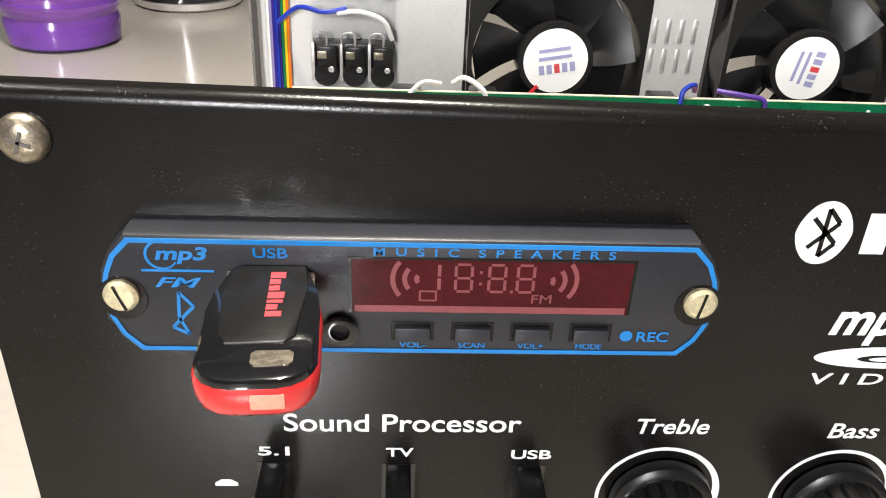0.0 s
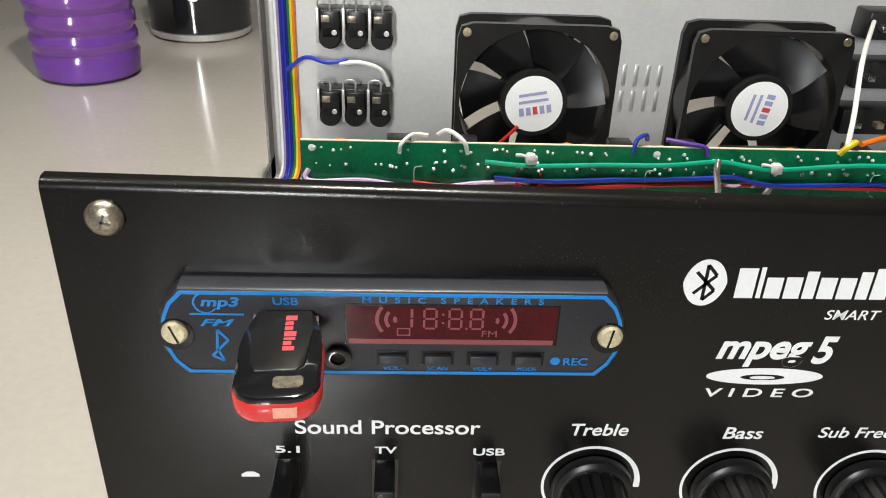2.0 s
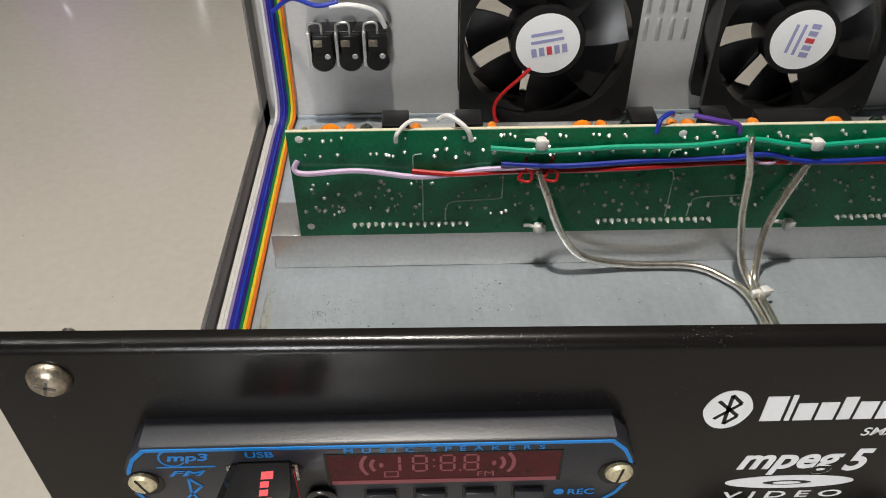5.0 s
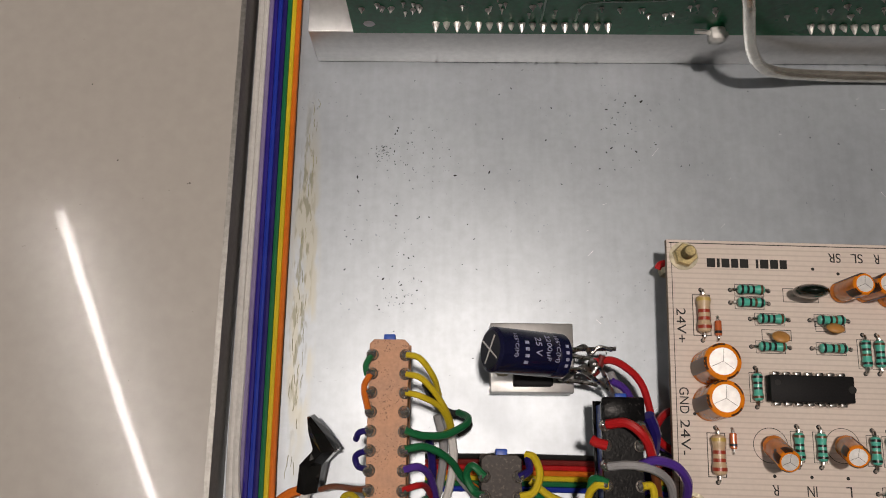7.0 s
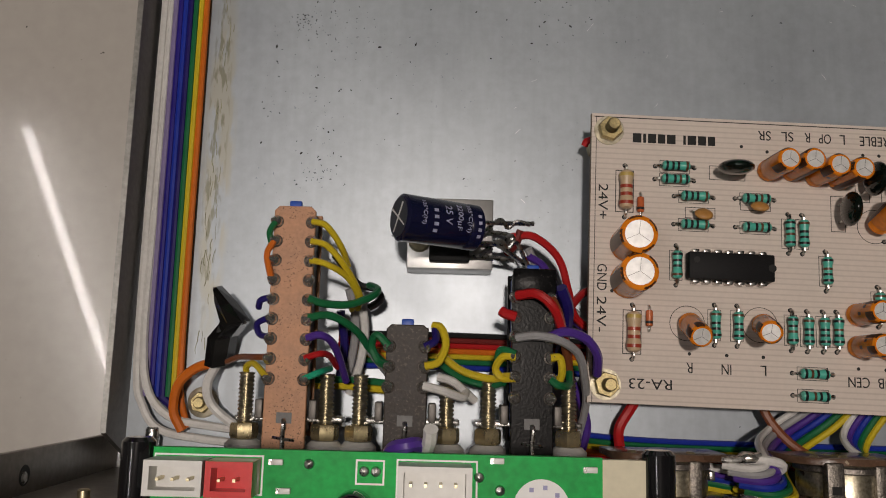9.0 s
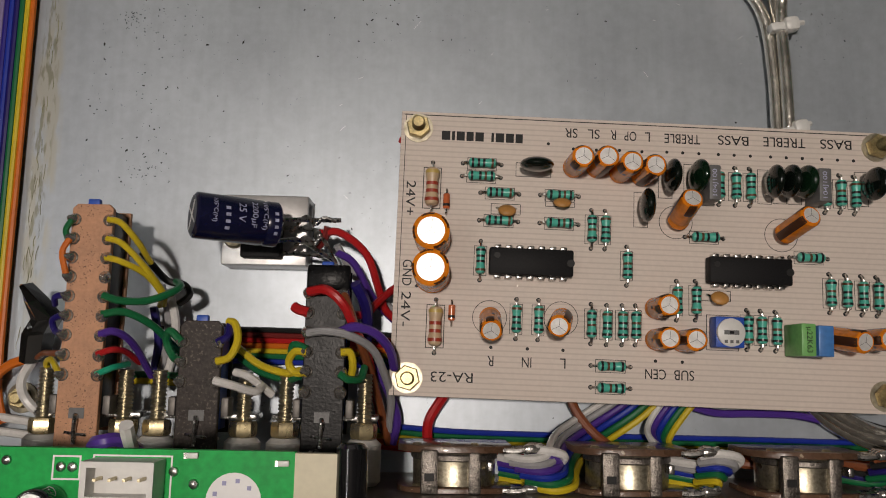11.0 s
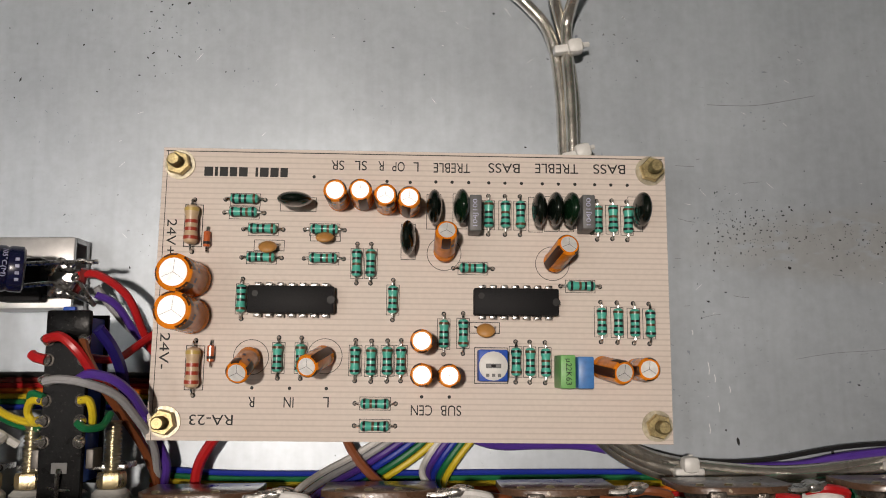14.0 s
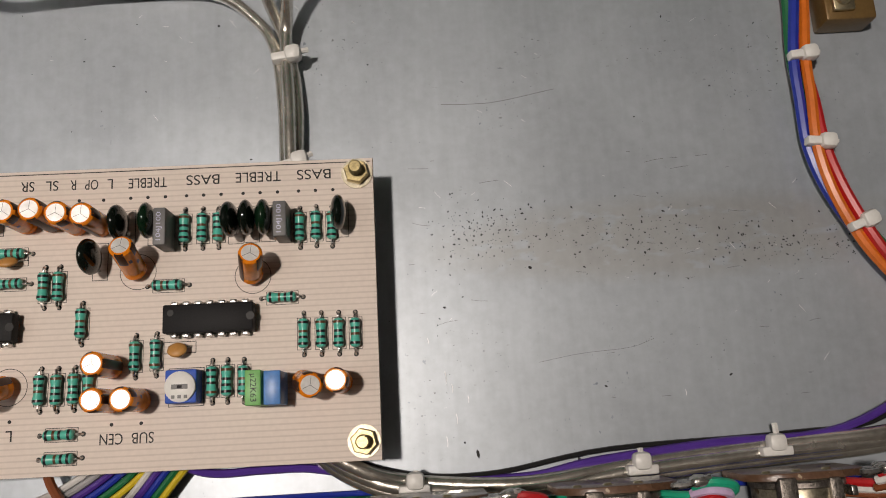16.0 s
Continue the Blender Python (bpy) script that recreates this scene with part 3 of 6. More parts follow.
        part("emblem_stroke", prism(bmesh.new(), [(a[0] + d.x, a[1] + d.y), (b[0] + d.x, b[1] + d.y), (b[0] - d.x, b[1] - d.y), (a[0] - d.x, a[1] - d.y)], "y", -0.07, -0.12), BLACKPAINT, mark, flat=True)
    bars([(4.4, 1), (1.1, 1.04), (3.9, 0.7), (3.8, 0.72), (2.8, 0.92), (3.9, 0.72), (3.9, 0.72), (2.8, 0.92), (3.8, 1.04)], 148.2, 83.6, 8.0, 0, WHITEINK, t, 0.72)
    part("ring_mark", band(bmesh.new(), circle(187.4, 91.2, 1.0, 16), circle(187.4, 91.2, 0.7, 16), "y", 0, -0.08), WHITEINK, t, flat=True)
    lettering("mpeg", (159.0, y, 67.6), 23.0, 7.6, WHITEINK, t, shear=0.25, bold=0.03)
    lettering("5", (174.0, y, 68.9), 5.4, 8.2, WHITEINK, t, shear=0.2, bold=0.03)
    part("oval_mark", band(bmesh.new(), [(160.9 + 14.7 * math.cos(g), 60.9 + 2.5 * math.sin(g)) for g in [2 * math.pi * k / 48 for k in range(48)]], [(160.4 + 5.6 * math.cos(g), 60.6 + 0.9 * math.sin(g)) for g in [2 * math.pi * k / 48 for k in range(48)]], "y", 0, -0.08), WHITEINK, t, flat=True)
    part("oval_mark", prism(bmesh.new(), [(160.4 + 3.2 * math.cos(g), 60.5 + 0.5 * math.sin(g)) for g in [2 * math.pi * k / 32 for k in range(32)]], "y", 0, -0.08), WHITEINK, t, flat=True)
    for z in (28.0, 13.8):
        part("button_mark", prism(bmesh.new(), [(30.3, z - 0.8), (34.9, z - 0.8), (34.9, z), (33.6, z + 0.9), (31.6, z + 0.9), (30.3, z)], "y", 0, -0.08), WHITEINK, t, flat=True)
    bars([(4.2, 1), (0.7, 1), (4.2, 1)], 112.0, 0.2, 3.6, 0, WHITEINK, t, 0.4)
    bars([(3, 1), (3.2, 1), (2.2, 1), (3, 1), (3, 1)], 124.0, 0.4, 3.4, 0, WHITEINK, t, 0.6)
    for x, z in KNOBS:
        n, out, inn = 60, [], []
        for k in range(n + 1):
            g = radians(214 - 219 * k / n)
            w = 0.75 + 1.0 * (k / n) ** 4
            out.append((x + 13.2 * math.cos(g), z + 13.2 * math.sin(g)))
            inn.append((x + (13.2 - w) * math.cos(g), z + (13.2 - w) * math.sin(g)))
        part("dial_ring", band(bmesh.new(), out, inn, "y", 0, -0.08, closed=False), WHITEINK, t, flat=True)
        part("minus_mark", prism(bmesh.new(), [(x - 9.6, z - 12.4), (x - 7.6, z - 12.4), (x - 7.6, z - 11.7), (x - 9.6, z - 11.7)], "y", 0, -0.08), WHITEINK, t, flat=True)
    for x, z, _ in SWITCHES:
        part("button_slot", box(bmesh.new(), x - 3.4, -0.12, z - 16.5, x + 3.4, 0.6, z + 0.4), GLOSSBLACK, t)


front_panel()


def knob(x, z, colour, aim):
    t = thing("knob", "black ribbed plastic control knob with a coloured pointer line", "knob", (x, 0, z), group="control knobs")
    part("skirt", turn(bmesh.new(), [(0.4, 10.2), (1.2, 10.8), (3.6, 10.6), (4.4, 9.6), (4.6, 8.8)], (x, 0, z), (x, -5, z), 40), BLACKPLASTIC, t)
    grip = part("ribbed_grip", turn(bmesh.new(), [(4.4, 8.7), (8, 8.5), (19.4, 8.0), (20.0, 7.4)], (x, 0, z), (x, -5, z), 108, 18, 0.09), BLACKPLASTIC, t)
    part("knob_face", turn(bmesh.new(), [(19.9, 7.2), (20.3, 6.9), (20.4, 6.4)], (x, 0, z), (x, -5, z), 32), MODPLASTIC, grip)
    part("pointer", box(bmesh.new(), x - 0.85, -20.8, z - 6.9, x + 0.85, -20.3, z + 0.6, 0.1, Matrix.Translation(V(x, 0, z)) @ Matrix.Rotation(radians(aim), 4, "Y") @ Matrix.Translation(-V(x, 0, z))), colour, grip, "coloured pointer line")


POINTER = mat("pointer_green", (0.08, 0.6, 0.06), 0.4, bump=0)
for (kx, kz), kc, aim in zip(KNOBS, (POINTER, POINTER, BLUEINK), (-38, 42, 48)):
    knob(kx, kz, kc, aim)

# ---- the player module set into the panel ----
MX, MZ = 69.7, 77.1


def octagon(w, h, c, d):
    """The module's outline: straight top and bottom, bowed ends."""
    corner = [(w - c, h), (w - c * 0.42, h - (h - d) * 0.34), (w - c * 0.12, h - (h - d) * 0.72), (w, d)]
    right = corner + [(x, -z) for x, z in corner[::-1]]
    return [(MX + x, MZ + z) for x, z in right] + [(MX - x, MZ + z) for x, z in right[::-1]]


def player_module():
    t = thing("player_module", "black plastic music player module, blue printing, dark red display", "player", (MX, 0, MZ), ry=0.8)
    tilt = t.matrix_basis
    t.matrix_basis = pose(*V(MX, 0, MZ))

    def p(name, bm, m, parent=t, label="", flat=False):
        return part(name, bm, m, parent, label, flat=flat)
    plate = p("faceplate", prism(bmesh.new(), octagon(52, 11.6, 5.0, 2.0), "y", 0, -7, 0.9), MODPLASTIC)
    p("blue_border", band(bmesh.new(), octagon(51.5, 10.9, 4.9, 1.9), octagon(50.7, 10.1, 4.6, 1.9), "y", -6.9, -7.12), BLUEINK, plate, "bright blue border line", True)
    for x in (21.2, 118.4):
        well = p("screw_well", turn(bmesh.new(), [(0, 4.2), (0.15, 4.1)], (x, -6.98, MZ - 0.4), (x, -9, MZ - 0.4), 24), BLACKPAINT, plate)
        s = p("module_screw", turn(bmesh.new(), [(0, 2.9), (1.0, 2.9), (1.6, 2.3), (1.7, 0.2)], (x, -6.9, MZ + 0.4), (x, -9, MZ + 0.4), 24), PALESCREW, t, "pale slotted screw")
        m = Matrix.Translation(V(x, -8.7, MZ + 0.4)) @ Matrix.Rotation(radians(70 if x < 60 else 100), 4, "Y")
        p("slot", box(bmesh.new(), -2.4, 0.04, -0.25, 2.4, 0.5, 0.25, 0, m), BLACKPAINT, s)
    # display
    dx0, dx1, dz0, dz1 = 59.0, 106.0, 74.6, 84.9
    win = p("display", box(bmesh.new(), dx0, -7.05, dz0, dx1, -6.5, dz1), REDGLASS, t, "dark red display window, switched off")
    for a in ((dx0 - 0.5, dz0, dx0, dz1), (dx1, dz0, dx1 + 0.5, dz1), (dx0 - 0.5, dz1, dx1 + 0.5, dz1 + 0.4)):
        p("window_rim", box(bmesh.new(), a[0], -7.16, a[1], a[2], -6.6, a[3]), BLACKPAINT, win)
    p("display_shelf", box(bmesh.new(), dx0 + 0.4, -7.14, dz0 + 0.1, dx1 - 0.4, -7.0, dz0 + 1.4), SEGMENT, win, flat=True)
    yy = -7.09

    def seg(x0, z0, x1, z1):
        p("segment", box(bmesh.new(), x0, yy, z0, x1, yy + 0.05, z1), SEGMENT, win, flat=True)
    for x, one in ((73.2, True), (76.0, False), (81.6, False), (86.4, False)):
        if one:
            seg(x, 79.2, x + 0.6, 81.4), seg(x, 81.8, x + 0.6, 84)
            continue
        for z in (78.7, 81.3, 83.9):
            seg(x + 0.5, z, x + 2.7, z + 0.45)
        for sx in (x, x + 2.7):
            seg(sx, 79.2, sx + 0.5, 81.2), seg(sx, 81.8, sx + 0.5, 83.8)
    seg(80.2, 80.2, 80.7, 80.7), seg(80.2, 82.4, 80.7, 82.9), seg(85.5, 78.7, 86, 79.2)
    for cx, s in ((70.8, -1), (91.6, 1)):
        for r in (1.0, 3.0, 5.0):
            a0, a1 = ((140, 220) if s < 0 else (-40, 40))
            p("wave_arc", band(bmesh.new(), circle(cx, 81.2, r + 0.45, 10, a0, a1), circle(cx, 81.2, r - 0.35, 10, a0, a1), "y", yy, yy + 0.05, False), SEGMENT, win, flat=True)
    lettering("FM", (91.0, yy, 77.6), 3.4, 1.7, SEGMENT, win)
    p("folder_mark", band(bmesh.new(), [(70.2, 76.9), (73.2, 76.9), (73.2, 79), (70.2, 79)], [(70.5, 77.2), (72.9, 77.2), (72.9, 78.7), (70.5, 78.7)], "y", yy, yy + 0.05), SEGMENT, win, flat=True)
    # keys and sockets
    for k, text in enumerate(("VOL-", "SCAN", "VOL+", "MODE")):
        x = 69.3 + 10.33 * k
        frame_part = p("key_recess", box(bmesh.new(), x - 3.7, -7.08, 68.9, x + 3.7, -6.6, 72.7), BLACKPAINT, t)
        p("key", box(bmesh.new(), x - 3.1, -8.1, 68.9, x + 3.1, -6.8, 71.9, 0.35), MODPLASTIC, frame_part)
        lettering(text, (x, -7.08, 67.9), 4.6, 1.15, BLUEINK, plate, bold=0.01)
    p("headphone_socket", turn(bmesh.new(), [(0, 3.1), (1.0, 3.1), (1.2, 2.7), (1.21, 1.7), (-0.2, 1.6)], (56.9, -6.9, 70.9), (56.9, -9, 70.9), 24), GLOSSBLACK, t)
    p("usb_socket", box(bmesh.new(), 38.6, -7.3, 76.6, 53.0, -6.4, 82.3, 0.3), CHROME, t)
    p("usb_socket_mouth", box(bmesh.new(), 39.2, -7.36, 77.0, 52.4, -6.8, 81.9), BLACKPAINT, t)
    # printing
    lettering("mp3", (31.6, -7.08, 85.0), 8.4, 3.2, BLUEINK, plate, shear=0.2, bold=0.03)
    p("swirl", band(bmesh.new(), circle(28.4, 85.0, 2.7, 26, 60, 330), circle(28.5, 85.0, 2.35, 26, 60, 330), "y", -6.9, -7.1, False), BLUEINK, plate, flat=True)
    p("rule", box(bmesh.new(), 24.9, -7.1, 81.9, 36.6, -6.9, 82.35), BLUEINK, plate, flat=True)
    lettering("FM", (30.6, -7.08, 79.9), 7.6, 1.9, BLUEINK, plate, shear=0.35, bold=0.02)
    for a, b in (((30.4, 78.0), (32.6, 75.2)), ((32.6, 75.2), (28.8, 71.0)), ((28.8, 71.0), (31.4, 69.6)), ((31.4, 69.6), (30.0, 73.0)), ((30.0, 73.0), (30.4, 78.0))):
        d = Vector((b[0] - a[0], b[1] - a[1])).normalized().orthogonal() * 0.28
        p("rune_stroke", prism(bmesh.new(), [(a[0] + d.x, a[1] + d.y), (b[0] + d.x, b[1] + d.y), (b[0] - d.x, b[1] - d.y), (a[0] - d.x, a[1] - d.y)], "y", -6.9, -7.1), BLUEINK, plate, flat=True)
    lettering("USB", (45.9, -7.08, 85.7), 5.6, 1.9, BLUEINK, plate, bold=0.014)
    lettering("M  U  S  I  C    S  P  E  A  K  E  R  S", (82.6, -7.08, 86.3), 40.0, 1.5, BLUEINK, plate, bold=0.014)
    p("record_dot", prism(bmesh.new(), circle(106.7, 70.2, 1.1, 20), "y", -6.9, -7.1), BLUEINK, plate, flat=True)
    lettering("REC", (111.4, -7.08, 70.1), 5.6, 2.1, BLUEINK, plate, bold=0.016)
    # the board behind the panel, lying flat, parts upwards
    z = 84.0
    pcb = p("module_board", box(bmesh.new(), 34.8, 4.3, z - 1.6, 96.6, 15.2, z), BRIGHTPCB, t, "bright green circuit board")
    p("bare_board_end", box(bmesh.new(), 96.6, 4.3, z - 1.6, 102.6, 15.0, z + 0.02), CREAM, pcb, "bare cream board end")
    for x in (32.4, 104.6):
        p("mounting_post", rod(bmesh.new(), (x, 4.2, z - 1), (x, 16.4, z - 1), 2.3, 16), GLOSSBLACK, t)
    for x0, x1, m in ((35.3, 43.0, NYLON), (43.4, 49.6, REDPLASTIC), (68.6, 78.4, NYLON)):
        y0 = 9.4 if x0 < 60 else 8.6
        s = p("pin_socket", band(bmesh.new(), [(x0, y0), (x1, y0), (x1, 14), (x0, 14)], [(x0 + 0.8, y0 + 0.8), (x1 - 0.8, y0 + 0.8), (x1 - 0.8, 13.2), (x0 + 0.8, 13.2)], "z", z, z + 5.2), m, pcb)
        p("socket_floor", box(bmesh.new(), x0 + 0.8, y0 + 0.8, z, x1 - 0.8, 13.2, z + 2.0), m, s)
        n = int((x1 - x0) / 2.1)
        for k in range(n):
            p("pin", box(bmesh.new(), x0 + 1.5 + 2 * k, 11.3, z + 2, x0 + 1.9 + 2 * k, 11.7, z + 4.6), BRASS, s)
    p("card_socket", box(bmesh.new(), 37.8, 4.4, z, 52.2, 8.6, z + 2.4, 0.3), ALU, pcb)
    p("crystal", box(bmesh.new(), 52.6, 4.6, z, 55.0, 8.8, z + 3.2, 0.6), CHROME, pcb)
    can = p("electrolytic", turn(bmesh.new(), [(0, 2.6), (0.3, 2.7), (5.4, 2.7), (5.8, 2.4)], (62.6, 5.6 + 2, z), (62.6, 7.6, z + 9), 20), GLOSSBLACK, pcb)
    p("capacitor_top", turn(bmesh.new(), [(5.7, 2.2), (5.9, 2.1)], (62.6, 7.6, z), (62.6, 7.6, z + 9), 20), CAPTOP, can)
    p("round_sticker", prism(bmesh.new(), circle(88.2, 8.9 - 0.6, 3.9, 28), "z", z + 0.05, z + 0.12), STICKER, pcb, "round white sticker with faint print")
    for k in range(9):
        g = 2 * math.pi * k / 9
        p("print_bar", box(bmesh.new(), 88.2 + 2.8 * math.cos(g) - 0.3, 8.3 + 2.8 * math.sin(g) - 0.3, z + 0.12, 88.2 + 2.8 * math.cos(g) + 0.3, 8.3 + 2.8 * math.sin(g) + 0.3, z + 0.15), GREYINK, pcb, flat=True)
    lettering("BT6201GS3 V0", (75.2, 6.0, z + 0.06), 15.5, 1.7, WHITEINK, pcb, plane="top", bold=0.014)
    for x0, y0, x1, y1 in ((35, 9.0, 50, 14.4), (62.6, 10.8, 66.6, 14.2), (68.2, 8.2, 79.4, 14.4)):
        p("silk_frame", band(bmesh.new(), [(x0, y0), (x1, y0), (x1, y1), (x0, y1)], [(x0 + 0.25, y0 + 0.25), (x1 - 0.25, y0 + 0.25), (x1 - 0.25, y1 - 0.25), (x0 + 0.25, y1 - 0.25)], "z", z + 0.02, z + 0.06), WHITEINK, pcb, flat=True)
    for x, y in ((63.8, 12.6), (65.4, 12.6), (56.2, 13.4), (79.6, 12.2), (58.4, 6.6), (82.5, 10.5), (94.6, 7.5)):
        p("solder_pad", turn(bmesh.new(), [(0, 0.75), (0.3, 0.6), (0.5, 0.1)], (x, y, z), (x, y, z + 4), 12), CHROME, pcb)
    rng = random.Random(5)
    for k in range(22):
        x, y = rng.uniform(51, 95), rng.uniform(5, 14.4)
        if 59 < x < 66 or 68 < x < 80 or 83 < x < 93:
            continue
        chip = p("small_chip", box(bmesh.new(), x, y, z, x + 1.6, y + 0.8, z + 0.6, 0.1), NYLON if k % 2 else GREYBOX, pcb)
        p("chip_end", box(bmesh.new(), x - 0.35, y, z, x + 0.1, y + 0.8, z + 0.62), CHROME, chip)
    t.matrix_basis = tilt


player_module()


def usb_stick():
    t = thing("usb_stick", "small black and red memory stick plugged into the module", "memory stick", (45.8, -7, 79.8), rz=3.5)

    def outline(w, grow=0.0):
        h = w / 2
        return [(-6.2 - grow, 0.4), (6.2 + grow, 0.4), (6.6 + grow, -2.5), (8.0 + grow, -8.0), (h, -13), (h, -24.6), (h - 0.5, -26.6 - grow), (h - 1.6, -28.3 - grow), (h - 3.2, -29.3 - grow), (h - 5.2, -29.7 - grow), (-h + 5.2, -29.7 - grow), (-h + 3.2, -29.3 - grow), (-h + 1.6, -28.3 - grow), (-h + 0.5, -26.6 - grow), (-h, -24.6), (-h, -13), (-8.0 - grow, -8.0), (-6.6 - grow, -2.5)]
    bm, rings = bmesh.new(), []
    for z, inset in ((-4.2, 3.2), (-4.0, 2.0), (-3.4, 1.1), (-2.4, 0.45), (-0.8, 0.1), (1.2, 0.0), (2.0, 0.35), (2.2, 0.9)):
        k = 1 - inset / 9
        rings.append([bm.verts.new(V(x * k, (y + 14) * (1 - inset / 15) - 14, z)) for x, y in outline(17.6, 0.15)])
    for lo, hi in zip(rings, rings[1:]):
        for i in range(len(lo)):
            bm.faces.new((lo[i], lo[(i + 1) % len(lo)], hi[(i + 1) % len(lo)], hi[i]))
    bm.faces.new(rings[0]), bm.faces.new(rings[-1])
    shell = part("red_shell", bm, REDPLASTIC, t, "red plastic shell", local=True)
    body = part("black_body", prism(bmesh.new(), outline(16.9, -0.1), "z", 1.4, 3.4, 0.9), GLOSSBLACK, t, "glossy black upper face", local=True)
    part("raised_face", prism(bmesh.new(), [(-4.6, 0), (6.0, 0), (6.4, -7), (5.2, -20), (3.6, -21.6), (-4.6, -21.6), (-5.8, -19), (-6.6, -8)], "z", 3.2, 3.75, 0.4), BLACKPLASTIC, body, local=True)
    part("lanyard_slot", prism(bmesh.new(), [(-0.6, -26.2), (0, -26.9), (4.6, -26.9), (5.2, -26.2), (5.2, -24.2), (4.6, -23.6), (0, -23.6), (-0.6, -24.2)], "z", 3.35, 3.7), SCREW, body, local=True)
    y = -2.6
    for w, l in ((2.4, 1.8), (1.7, 1.4), (1.7, 1.4), (2.5, 1.8), (2.4, 0.8), (1.7, 1.4), (2.4, 1.4)):
        part("printed_bar", box(bmesh.new(), 0.4, y - l, 3.76, 0.4 + w, y, 3.8), REDINK, body, "", True, True)
        y -= l + 0.45
    part("end_window", box(bmesh.new(), -0.5, -29.95, -1.6, 4.2, -29.4, 1.0, 0.25), mat("pale_red_window", (0.8, 0.35, 0.25), 0.3, bump=0), shell, "pale translucent window", True)
    part("plug", box(bmesh.new(), -6, 0.3, -2.2, 6, 4, 2.2), CHROME, t, "", True)


usb_stick()


# ---- fans on the rear wall ----
def fan(cx, name_turn):
    t = thing("cooling_fan", "black plastic cooling fan with a white round label", "fan", (cx, FAN_Y, FAN_Z - FAN_H), group="rear fans")
    n, y0, y1 = 64, FAN_Y, BACK
    outer, inner = [], circle(cx, FAN_Z, 38, n)
    for k in range(n):
        g = 2 * math.pi * k / n
        s = 40 / (abs(math.cos(g)) ** 16 + abs(math.sin(g)) ** 16) ** (1 / 16)
        outer.append((cx + s * math.cos(g), FAN_Z + s * math.sin(g)))
    part("front_flange", band(bmesh.new(), outer, inner, "y", y0, y0 + 4), BLACKPLASTIC, t)
    part("rear_flange", band(bmesh.new(), outer, inner, "y", y1 - 4, y1), BLACKPLASTIC, t)
    part("fan_barrel", band(bmesh.new(), circle(cx, FAN_Z, 39.6, n), circle(cx, FAN_Z, 38.1, n), "y", y0 + 4, y1 - 4), BLACKPLASTIC, t)
    for sx in (-1, 1):
        for sz in (-1, 1):
            part("corner_screw", turn(bmesh.new(), [(0, 2.2), (0.5, 2.0), (0.6, 0.3)], (cx + 35.6 * sx, y0, FAN_Z + 35.6 * sz), (cx + 35.6 * sx, y0 - 2, FAN_Z + 35.6 * sz), 12), BRASS if sz > 0 else BLACKPAINT, t)
    hub = part("hub", turn(bmesh.new(), [(0, 17), (2, 17.4), (18, 17.4)], (cx, y0 + 1.5, FAN_Z), (cx, y1, FAN_Z), 36), BLACKPLASTIC, t)
    part("label_disc", turn(bmesh.new(), [(0, 14.6), (0.12, 14.6)], (cx, y0 + 1.5, FAN_Z), (cx, y0 - 5, FAN_Z), 36), STICKER, hub, "white round paper label")
    m = Matrix.Translation(V(cx, y0 + 1.3, FAN_Z)) @ Matrix.Rotation(radians(name_turn), 4, "Y")
    for z, w, h, ink in ((3.4, 17, 4.2, GREYINK), (-1.6, 15, 1.5, GREYINK), (-5.2, 14, 1.5, GREYINK)):
        if h > 3:
            for j in range(5):
                part("printed_bar", box(bmesh.new(), -8.5 + 3.5 * j, -0.06, z - h / 2, -6.1 + 3.5 * j, 0.02, z + h / 2, 0, m), REDINK if j == 2 else ink, hub, flat=True)
        else:
            part("printed_bar", box(bmesh.new(), -w / 2, -0.06, z - h / 2, w / 2, 0.02, z + h / 2, 0, m), ink, hub, flat=True)
    for k in range(7):
        g0 = 2 * math.pi * k / 7 + radians(name_turn)
        bm = bmesh.new()
        rows = []
        for j in range(6):
            r = 16.8 + 20.4 * j / 5
            lag = 0.16 * j / 5
            rows.append([bm.verts.new(V(cx + r * math.cos(g0 + lag + s * 0.86), y0 + 4 + 14 * (s + 0.5) + d, FAN_Z + r * math.sin(g0 + lag + s * 0.86))) for s, d in ((-0.5, 0), (0, -1.2), (0.5, 0), (0.5, 1.2), (0, 0.2), (-0.5, 1.2))])
        for lo, hi in zip(rows, rows[1:]):
            for i in range(6):
                bm.faces.new((lo[i], lo[(i + 1) % 6], hi[(i + 1) % 6], hi[i]))
        bm.faces.new(rows[0][::-1]), bm.faces.new(rows[-1])
        part("blade", bm, BLACKPLASTIC, hub)
    for k in range(4):
        g = radians(45 + 90 * k + 12)
        part("strut", rod(bmesh.new(), (cx + 16 * math.cos(g), y1 - 3, FAN_Z + 16 * math.sin(g)), (cx + 38.6 * math.cos(g), y1 - 3, FAN_Z + 38.6 * math.sin(g)), 1.8, 8), BLACKPLASTIC, t)


fan(FAN_X[0], 170)
fan(FAN_X[1], 100)


